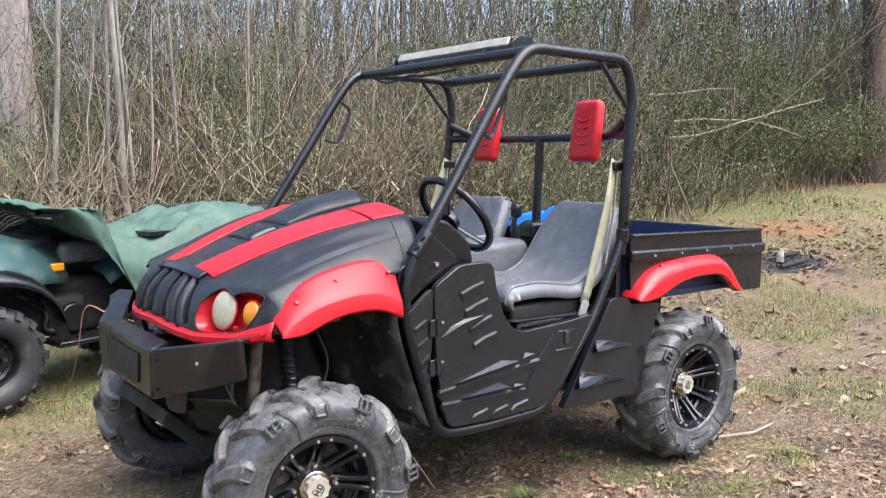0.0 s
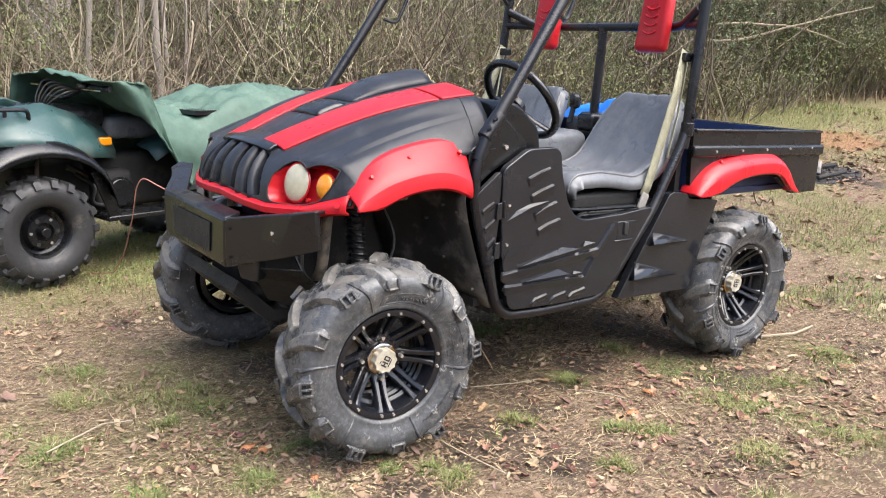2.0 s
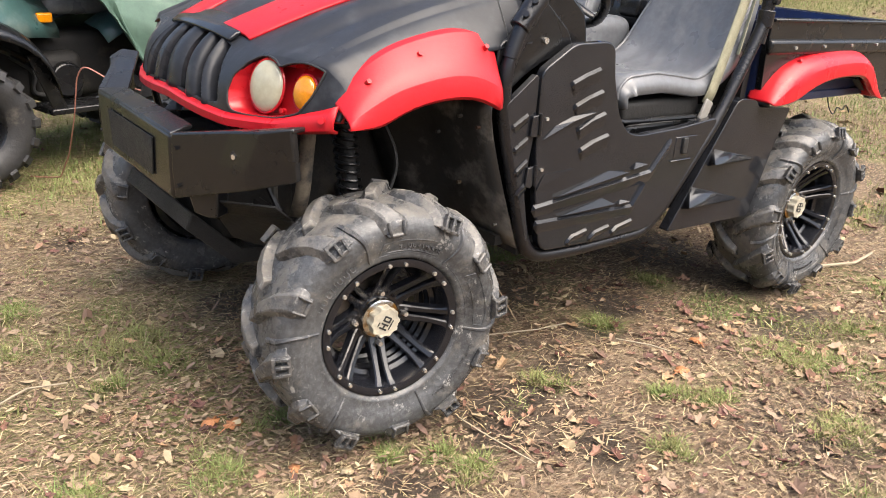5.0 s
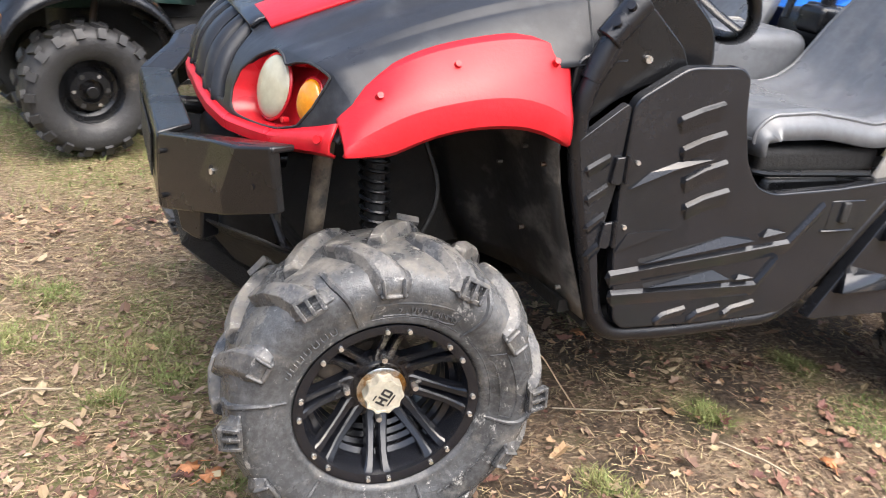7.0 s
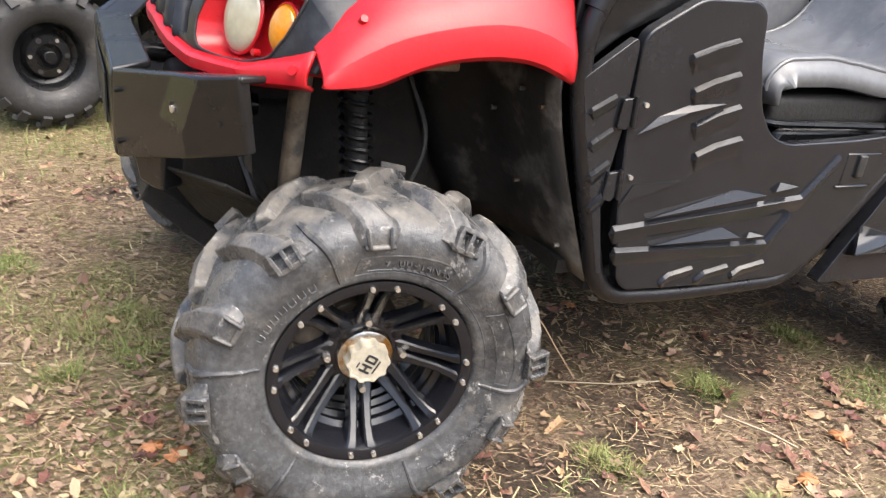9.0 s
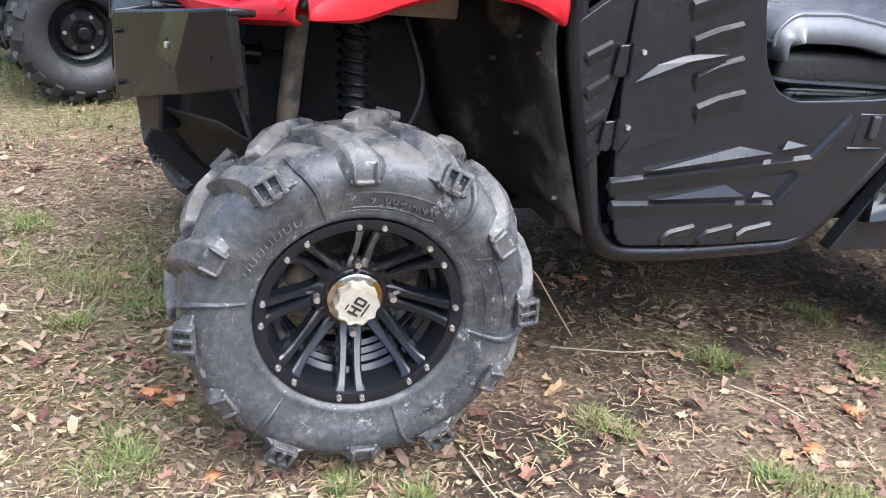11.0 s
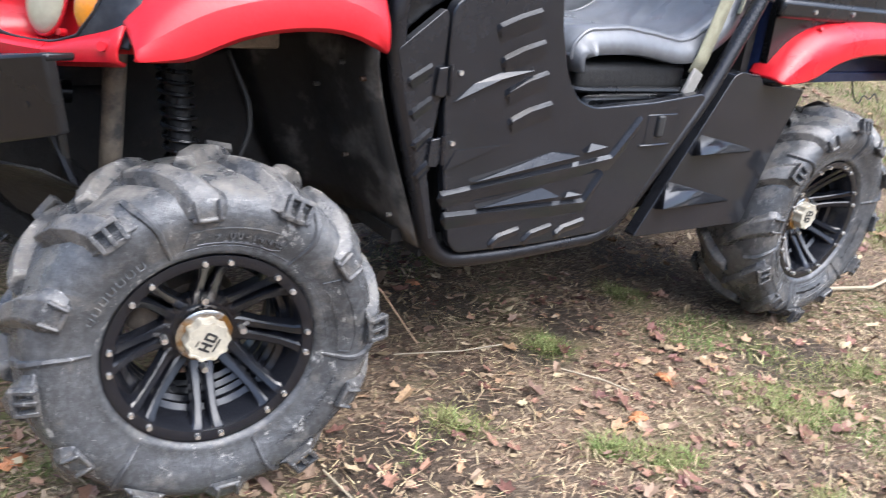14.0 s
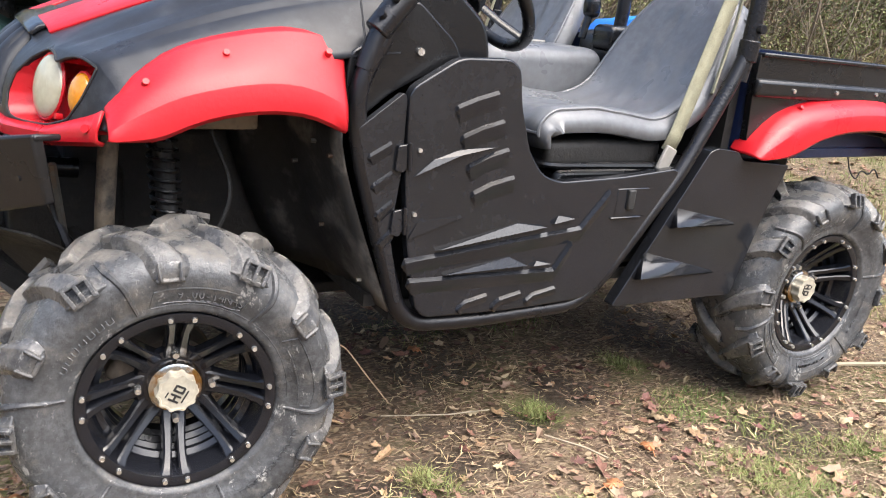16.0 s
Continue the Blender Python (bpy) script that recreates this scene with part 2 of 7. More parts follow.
M["rubber"] = tyre_material("worn_muddy_rubber", (0.072, 0.075, 0.079), .595)
M["lug"] = tyre_material("muddy_rubber_lugs", (0.058, 0.060, 0.064), .600)


def ground_material():
    m = bpy.data.materials.new("leafy_dirt_ground")
    m.use_nodes = True
    nt = m.node_tree
    N, L = nt.nodes, nt.links
    p = N["Principled BSDF"]
    p.inputs["Roughness"].default_value = 0.92
    p.inputs["Specular IOR Level"].default_value = 0.2
    tc = N.new("ShaderNodeTexCoord")

    def nz(s, d=6.0, r=0.6, off=0.0):
        mp = N.new("ShaderNodeMapping")
        mp.inputs["Location"].default_value = (off, off * 0.7, 0)
        L.new(tc.outputs["Object"], mp.inputs["Vector"])
        n = N.new("ShaderNodeTexNoise")
        n.inputs["Scale"].default_value, n.inputs["Detail"].default_value, n.inputs["Roughness"].default_value = s, d, r
        L.new(mp.outputs["Vector"], n.inputs["Vector"])
        return n.outputs["Fac"]

    def rng(f, lo, hi, a=0.0, b=1.0):
        x = N.new("ShaderNodeMapRange")
        x.inputs["From Min"].default_value, x.inputs["From Max"].default_value = lo, hi
        x.inputs["To Min"].default_value, x.inputs["To Max"].default_value = a, b
        L.new(f, x.inputs["Value"])
        return x.outputs["Result"]

    def mx(f, a, b):
        x = N.new("ShaderNodeMix")
        x.data_type = "RGBA"
        L.new(f, x.inputs["Factor"])
        for k, v in ((6, a), (7, b)):
            if isinstance(v, tuple):
                x.inputs[k].default_value = (*v, 1)
            else:
                L.new(v, x.inputs[k])
        return x.outputs[2]

    def chips(s, turn, thin):
        """Random value for each small elongated scrap."""
        mp = N.new("ShaderNodeMapping")
        mp.inputs["Rotation"].default_value = (0, 0, turn)
        mp.inputs["Scale"].default_value = (s, s * thin, s)
        wob = N.new("ShaderNodeTexNoise")
        wob.inputs["Scale"].default_value = 14
        L.new(tc.outputs["Object"], wob.inputs["Vector"])
        ad = N.new("ShaderNodeVectorMath")
        ad.operation = "MULTIPLY_ADD"
        ad.inputs[1].default_value = (0.05, 0.05, 0.0)
        L.new(wob.outputs["Color"], ad.inputs[0])
        L.new(tc.outputs["Object"], ad.inputs[2])
        L.new(ad.outputs["Vector"], mp.inputs["Vector"])
        v = N.new("ShaderNodeTexVoronoi")
        v.inputs["Scale"].default_value = 1.0
        L.new(mp.outputs["Vector"], v.inputs["Vector"])
        sp = N.new("ShaderNodeSeparateColor")
        L.new(v.outputs["Color"], sp.inputs["Color"])
        return sp.outputs["Red"], sp.outputs["Green"]

    ch1, pick1 = chips(46, 0.5, 3.2)
    ch2, pick2 = chips(58, -0.9, 3.6)
    ch3, pick3 = chips(95, 1.7, 2.2)
    soil = mx(rng(nz(9), 0.35, 0.7), (0.068, 0.053, 0.042), (0.15, 0.115, 0.088))
    soil = mx(rng(nz(70, 6, 0.7, 5), 0.45, 0.62, 0.0, 0.8), soil, (0.19, 0.145, 0.105))
    litter = mx(ch3, (0.078, 0.054, 0.040), (0.25, 0.175, 0.12))
    straw = mx(ch2, (0.125, 0.088, 0.058), (0.41, 0.315, 0.215))
    moss = mx(rng(nz(90, 5), 0.3, 0.7), (0.085, 0.105, 0.030), (0.27, 0.275, 0.105))
    sxyz = N.new("ShaderNodeSeparateXYZ")
    L.new(tc.outputs["Object"], sxyz.inputs["Vector"])
    lift = N.new("ShaderNodeMath")
    lift.operation = "ADD"
    L.new(nz(1.1, 7, 0.7, 11), lift.inputs[0])
    L.new(rng(sxyz.outputs["X"], 0.8, -0.9, 0.0, 0.20), lift.inputs[1])
    turf = N.new("ShaderNodeMath")
    turf.operation = "ADD"
    L.new(nz(0.9, 8, 0.72, 23), turf.inputs[0])
    L.new(rng(sxyz.outputs["Y"], 1.2, 2.2, 0.0, 0.15), turf.inputs[1])
    c = mx(rng(nz(1.7, 7, 0.65, 3), 0.38, 0.60), soil, litter)
    c = mx(rng(lift.outputs[0], 0.47, 0.62, 0.0, 0.9), c, straw)
    c = mx(rng(nz(0.22, 6, 0.6, 40), 0.55, 0.68, 0.0, 0.35), c, (0.25, 0.155, 0.098))
    c = mx(rng(turf.outputs[0], 0.50, 0.66, 0.0, 0.85), c, moss)
    c = mx(rng(pick1, 0.72, 0.74, 0.0, 0.9), c, mx(ch1, (0.10, 0.066, 0.044), (0.40, 0.29, 0.19)))
    c = mx(rng(pick2, 0.80, 0.82, 0.0, 0.9), c, mx(ch2, (0.14, 0.085, 0.052), (0.46, 0.36, 0.25)))
    def patch(key):
        at = N.new("ShaderNodeAttribute")
        at.attribute_name = key
        ad = N.new("ShaderNodeMath")
        ad.operation = "MULTIPLY_ADD"
        ad.inputs[1].default_value = .9
        L.new(nz(19, 8, .75, 51), ad.inputs[0])
        L.new(at.outputs["Fac"], ad.inputs[2])
        return ad.outputs[0]

    wet = patch("damp")
    c = mx(rng(patch("turf"), .62, 1.05, 0.0, 0.85), c, moss)
    c = mx(rng(patch("clay"), .75, 1.1, 0.0, 0.8), c, mx(rng(nz(30, 6), .35, .65), (.20, .10, .052), (.36, .20, .11)))
    c = mx(rng(wet, .62, 1.0, 0.0, 0.85), c, mx(rng(nz(55, 7, .7, 8), .35, .68), (.030, .024, .021), (.095, .073, .057)))
    L.new(rng(wet, .6, 1.0, .93, .55), p.inputs["Roughness"])
    L.new(c, p.inputs["Base Color"])
    b1 = N.new("ShaderNodeBump")
    b1.inputs["Strength"].default_value, b1.inputs["Distance"].default_value = 0.9, 0.03
    hsum = N.new("ShaderNodeMath")
    hsum.operation = "MULTIPLY_ADD"
    hsum.inputs[1].default_value = 0.35
    L.new(ch3, hsum.inputs[0])
    L.new(nz(46, 9, 0.75), hsum.inputs[2])
    L.new(hsum.outputs[0], b1.inputs["Height"])
    L.new(b1.outputs["Normal"], p.inputs["Normal"])
    return m


M["ground"] = ground_material()

# ---------------------------------------------------------------- building helpers


def finish(ob, mat, angle=38, bevel=0.0, solid=0.0, segs=2):
    if mat:
        ob.data.materials.append(M[mat])
    for f in ob.data.polygons:
        f.use_smooth = True
    ob.data.set_sharp_from_angle(angle=radians(angle))
    if solid:
        s = ob.modifiers.new("thickness", "SOLIDIFY")
        s.thickness, s.offset = solid, -1
    if bevel:
        b = ob.modifiers.new("edges", "BEVEL")
        b.width, b.segments, b.limit_method, b.angle_limit = bevel, segs, "ANGLE", radians(32)
    return ob


def part(name, bm, mat, parent, label="", bevel=0.0, solid=0.0, angle=38, segs=2):
    """One mesh object out of a bmesh, under a thing or a part."""
    me = bpy.data.meshes.new(name)
    bmesh.ops.recalc_face_normals(bm, faces=bm.faces)
    bm.to_mesh(me)
    bm.free()
    ob = new(name, me)
    ob.parent = parent
    finish(ob, mat, angle, bevel, solid, segs)
    if label:
        tagged(ob, label)
    return ob


def thing(name, label, category, at=None, group="", kind=""):
    e = new(name)
    e.empty_display_size = 0.1
    if at is not None:
        e.matrix_basis = at
    return tagged(e, label, category, group, kind)


def soup(name, verts, faces, mat, parent=None, smooth=False):
    me = bpy.data.meshes.new(name)
    me.from_pydata(verts, [], faces)
    me.materials.append(M[mat])
    if smooth:
        me.polygons.foreach_set("use_smooth", [True] * len(me.polygons))
    ob = new(name, me)
    ob.parent = parent
    return ob


def box(bm, c, s, rot=None):
    m = Matrix.Translation(c) @ (rot.to_4x4() if rot else Matrix()) @ Matrix.Diagonal((*s, 1))
    return bmesh.ops.create_cube(bm, size=1.0, matrix=m)["verts"]


def boxbm(c, s, rot=None):
    bm = bmesh.new()
    box(bm, c, s, rot)
    return bm


def soft_box(c, s, r, rot=None, seg=4):
    bm = bmesh.new()
    bmesh.ops.create_cube(bm, size=1.0, matrix=Matrix.Diagonal((*s, 1)))
    bmesh.ops.bevel(bm, geom=bm.edges[:], offset=r, segments=seg, profile=0.5, affect="EDGES")
    bm.transform(Matrix.Translation(c) @ (rot.to_4x4() if rot else Matrix()))
    return bm


def cyl(bm, a, b, r, n=16, r2=None):
    a, b = Vector(a), Vector(b)
    d = b - a
    m = Matrix.Translation((a + b) / 2) @ d.to_track_quat("Z", "Y").to_matrix().to_4x4()
    bmesh.ops.create_cone(bm, cap_ends=True, segments=n, radius1=r, radius2=r if r2 is None else r2, depth=d.length, matrix=m)


def cylbm(a, b, r, n=16, r2=None):
    bm = bmesh.new()
    cyl(bm, a, b, r, n, r2)
    return bm


def rounded(pts, fillet, closed=False, k=5):
    """A polyline with its corners rounded off."""
    pts = [Vector(p) for p in pts]
    out = []
    n = len(pts)
    for i, p in enumerate(pts):
        if not closed and i in (0, n - 1):
            out.append(p)
            continue
        a, b = pts[i - 1] - p, pts[(i + 1) % n] - p
        f = min(fillet, a.length * 0.48, b.length * 0.48)
        p0, p1 = p + a.normalized() * f, p + b.normalized() * f
        for j in range(k + 1):
            t = j / k
            out.append(p0 * (1 - t) ** 2 + p * 2 * t * (1 - t) + p1 * t ** 2)
    return out


def sweep(bm, pts, r, n=10, closed=False, flat=None):
    """A tube along pts; r may be a function of 0..1; flat squashes its second axis."""
    pts = [Vector(p) for p in pts]
    m = len(pts)
    up = None
    rings = []
    for i, p in enumerate(pts):
        a = pts[i - 1] if (i or closed) else p
        b = pts[(i + 1) % m] if (i < m - 1 or closed) else p
        t = (b - a).normalized()
        if up is None:
            up = t.orthogonal().normalized()
        up = (up - t * up.dot(t)).normalized()
        side = t.cross(up)
        rr = r(i / max(1, m - 1)) if callable(r) else r
        ring = []
        for j in range(n):
            w = 2 * math.pi * j / n
            ring.append(bm.verts.new(p + up * math.cos(w) * rr + side * math.sin(w) * rr * (flat or 1.0)))
        rings.append(ring)
    for i in range(m if closed else m - 1):
        A, B = rings[i], rings[(i + 1) % m]
        for j in range(n):
            bm.faces.new((A[j], A[(j + 1) % n], B[(j + 1) % n], B[j]))
    if not closed:
        bm.faces.new(rings[0][::-1])
        bm.faces.new(rings[-1])
    return bm


def tube(pts, r, fillet=0.0, n=12, closed=False):
    return sweep(bmesh.new(), rounded(pts, fillet, closed) if fillet else pts, r, n, closed)


def plate(outline, y0, y1, fillet=0.0, k=4):
    """A slab whose outline is given in x and z, between two values of y."""
    pts = [(x, 0, z) for x, z in outline]
    if fillet:
        pts = rounded(pts, fillet, True, k)
    bm = bmesh.new()
    a = [bm.verts.new((p[0], y0, p[2])) for p in pts]
    b = [bm.verts.new((p[0], y1, p[2])) for p in pts]
    bm.faces.new(a)
    bm.faces.new(b[::-1])
    for i in range(len(a)):
        j = (i + 1) % len(a)
        bm.faces.new((a[i], b[i], b[j], a[j]))
    return bm


def sheet(rows, closed_u=False):
    """A surface through rows of points."""
    bm = bmesh.new()
    g = [[bm.verts.new(p) for p in r] for r in rows]
    for i in range(len(g) - 1):
        n = len(g[i])
        for j in range(n if closed_u else n - 1):
            bm.faces.new((g[i][j], g[i][(j + 1) % n], g[i + 1][(j + 1) % n], g[i + 1][j]))
    return bm


def revolve(profile, n=48):
    """Turns a profile of (radius, y) about the y axis."""
    return sheet([[(r * math.cos(2 * math.pi * j / n), y, r * math.sin(2 * math.pi * j / n)) for j in range(n)] for r, y in profile], True)


def text_mesh(body, size, depth):
    c = bpy.data.curves.new("lettering", "FONT")
    c.body, c.size, c.extrude, c.align_x, c.align_y = body, size, depth, "CENTER", "CENTER"
    o = bpy.data.objects.new("lettering", c)
    me = bpy.data.meshes.new_from_object(o)
    bm = bmesh.new()
    bm.from_mesh(me)
    bpy.data.objects.remove(o)
    bpy.data.meshes.remove(me)
    return bm


# ---------------------------------------------------------------- ground
VIEW = (0.6207, 0.784)


def rise(x, y):
    """Height of the ground: level round the vehicles, then a bank up to the woods."""
    d = (x + 1.246) * VIEW[0] + (y + 2.869) * VIEW[1]
    s = (x + 1.246) * VIEW[1] - (y + 2.869) * VIEW[0]
    z = np.interp(d, (-300, 5.5, 7, 8, 9, 10, 11, 12, 13, 15, 20, 60, 300), (0, 0, 0.08, 0.2, 0.36, 0.55, 0.74, 0.90, 1.03, 1.22, 1.45, 1.9, 2.6))
    return float(z) + 0.16 * math.exp(-((x - 9.2) ** 2 / 2.5 + (y - 2.6) ** 2 / 0.8))


def gz(x, y):
    n = noise.noise(Vector((x * 1.1, y * 1.1, 0))) * 0.012 + noise.noise(Vector((x * 4, y * 4, 7))) * 0.008
    return rise(x, y) + n - 0.012


DAMP = ((.46, -1.30, .20), (.51, -1.03, .13), (.73, -.58, .16), (1.0, -.50, .15), (-.17, 0, .12), (.13, .32, .25), (-.28, 1.12, .16), (.88, -.12, .28), (.93, -.72, .16), (.48, -.63, .12), (-.65, 1.28, .12), (.77, -.47, .15), (1.24, -.36, .14), (1.71, -.80, .14), (1.0, .3, .3), (1.9, -.1, .3), (-.07, -.88, .09), (2.6, -.9, .3))
TUFTS = ((-.46, .17, .07), (-.65, .55, .07), (-.30, .18, .055), (-.32, .02, .055), (-.37, -.56, .075), (-.73, -.5, .08), (-.31, -.81, .06), (.15, -.90, .055), (1.46, -.97, .07), (1.15, -1.31, .07), (.94, -1.60, .08), (2.41, -.93, .10), (-.18, -.45, .045), (1.05, -.46, .06), (0, -.715, .035), (.125, -.795, .035), (.96, -1.01, .05), (-.76, .29, .06), (1.6, -1.41, .09), (.67, -1.11, .045), (1.14, .2, .07), (.88, -.93, .05), (.60, -.67, .05), (1.89, -.95, .07), (1.58, -.30, .06), (-.49, -.05, .04), (-.9, -.1, .09))


def blot(x, y, k, f):
    return noise.noise(Vector((x * f, y * f, k))) + .5 * noise.noise(Vector((x * f * 2.7, y * f * 2.7, k + 5))) + .25 * noise.noise(Vector((x * f * 7, y * f * 7, k + 9)))


def damp(x, y):
    """How bare, dark and damp the soil is, 0 to 1."""
    v = max(math.exp(-((x - a) ** 2 + ((y - b) * 1.2) ** 2) / r ** 2) for a, b, r in DAMP)
    return max(0.0, min(1.0, .85 * v + .8 * blot(x, y, 3.0, 1.9) - .16 - .25 * max(0.0, min(1.0, .2 - x))))


def turf(x, y):
    """How green the ground is, 0 to 1."""
    v = max(math.exp(-((x - a) ** 2 + (y - b) ** 2) / (r * 1.3) ** 2) for a, b, r in TUFTS)
    far = max(0.0, min(1.0, (y - 1.0) / 1.2)) * (.45 if x < 1.5 else .30)
    return max(0.0, min(1.0, .7 * v + far + .75 * blot(x, y, 61.0, 1.3) - .22))


def clay(x, y):
    """Bare reddish clay, 0 to 1: a strip behind the fire pit and another before the woods."""
    u, v = (x - 8.15) * .78 - (y - 2.3) * .62, (x - 8.15) * .62 + (y - 2.3) * .78
    u2, v2 = (x - 12.4) * .78 - (y - 3.3) * .62, (x - 12.4) * .62 + (y - 3.3) * .78
    return max(0.0, min(1.0, 1.3 * math.exp(-(u * u / .45 + v * v / .09)) + math.exp(-(u2 * u2 / 1.2 + v2 * v2 / .3)) + .45 * blot(x, y, 80.0, 1.2) - .2))


def build_ground():
    def axis(lo, hi, c0, c1):
        a = list(np.arange(c0, c1 + 0.001, 0.065))
        st, v = 0.08, c1
        while v < hi:
            st *= 1.2
            v += st
            a.append(min(v, hi))
        st, v = 0.08, c0
        while v > lo:
            st *= 1.2
            v -= st
            a.insert(0, max(v, lo))
        return a
    xs, ys = axis(-250, 250, -2.4, 7.5), axis(-120, 300, -2.2, 5.5)
    verts = [(x, y, gz(x, y)) for y in ys for x in xs]
    n = len(xs)
    faces = [(j * n + i, j * n + i + 1, (j + 1) * n + i + 1, (j + 1) * n + i) for j in range(len(ys) - 1) for i in range(n - 1)]
    g = soup("ground", verts, faces, "ground", smooth=True)
    for key, fn in (("damp", damp), ("turf", turf), ("clay", clay)):
        g.data.attributes.new(key, "FLOAT", "POINT").data.foreach_set("value", [fn(x, y) if max(abs(x), abs(y)) < 25 else .2 for x, y, z in verts])
    return tagged(g, "trodden dirt with dead leaves, straw and moss", "ground", kind="structure")


build_ground()

# ---------------------------------------------------------------- wheels


SIDEWALL = ((.180, -.076), (.186, -.092), (.192, -.100), (.199, -.102), (.206, -.101), (.222, -.110), (.245, -.118), (.266, -.119), (.284, -.112), (.298, -.098), (.307, -.074), (.311, -.04), (.3125, 0))


def side_y(r):
    """How far the tyre's outer wall stands out at a radius."""
    return float(np.interp(r, [p[0] for p in SIDEWALL], [p[1] for p in SIDEWALL]))


def lug_bm(side, long):
    """A paddle lug from the tread's middle over the shoulder, ending in a notched block on the sidewall."""
    bm = bmesh.new()
    end = .262 if long else .280
    # angle, radius at the foot, y, half width, height
    st = ((.30, .312, -.012, .013, .016), (.25, .312, .015, .017, .022), (.16, .311, .045, .019, .024), (.07, .306, .074, .023, .025),
          (.015, .296, .098, .027, .022), (0.0, .284, .111, .028, .017), (0.0, end + .004, .117, .025, .014), (0.0, end, .118, .024, .011))
    rows = []
    for ang, r, y, hw, h in st:
        lean = min(1.0, max(0.0, (y - .05) / .065))
        out = Vector((1 - .78 * lean, .80 * lean)) * h
        pts = []
        for k, q in ((-1.75, -.30), (-1.10, .60), (-.80, 1.0), (.80, 1.0), (1.10, .60), (1.75, -.30)):
            w = ang + k * hw / .31
            rr, yy = r + out.x * q, y + out.y * q
            pts.append((rr * math.cos(w), -side * yy, rr * math.sin(w)))
        rows.append(pts)
    g = [[bm.verts.new(p) for p in r] for r in rows]
    for i in range(len(g) - 1):
        for j in range(5):
            bm.faces.new((g[i][j], g[i][j + 1], g[i + 1][j + 1], g[i + 1][j]))
    bm.faces.new(g[0])
    bm.faces.new(g[-1][::-1])
    # raised rim round the notches of the end block
    ks = (-1.0, 0.0, 1.0) if not long else (-.95, .95)
    for k in ks:
        w = k * .020 / .29
        box(bm, ((end + .016) * math.cos(w), -side * .1285, (end + .016) * math.sin(w)), (.034, .014, .0075), Matrix.Rotation(-w, 3, "Y") @ Matrix.Rotation(side * .30, 3, "Z"))
    box(bm, (end + .001, -side * .1270, 0), (.009, .018, .050))
    if not long:
        box(bm, (end + .033, -side * .1215, 0), (.009, .016, .048), Matrix.Rotation(side * .5, 3, "Z"))
    return bm


def on_wall(bm, angle, r, lift=0.0):
    """Lays something built flat in x and z at the origin on the sidewall, upright at an angle about the hub."""
    slope = math.atan2(side_y(r - .012) - side_y(r + .012), .024)
    bm.transform(Matrix.Rotation(-(angle - math.pi / 2), 4, "Y") @ Matrix.Translation((0, side_y(r) - lift, r)) @ Matrix.Rotation(-slope, 4, "X"))
    return bm


def wall_line(pts, r):
    """A thin raised line on the sidewall through (angle in degrees, radius) points."""
    out = []
    for (a0, r0), (a1, r1) in zip(pts, pts[1:]):
        for k in range(7):
            a, q = radians(a0 + (a1 - a0) * k / 7), r0 + (r1 - r0) * k / 7
            out.append((q * math.cos(a), side_y(q) - r * .3, q * math.sin(a)))
    return sweep(bmesh.new(), out, r, 5)


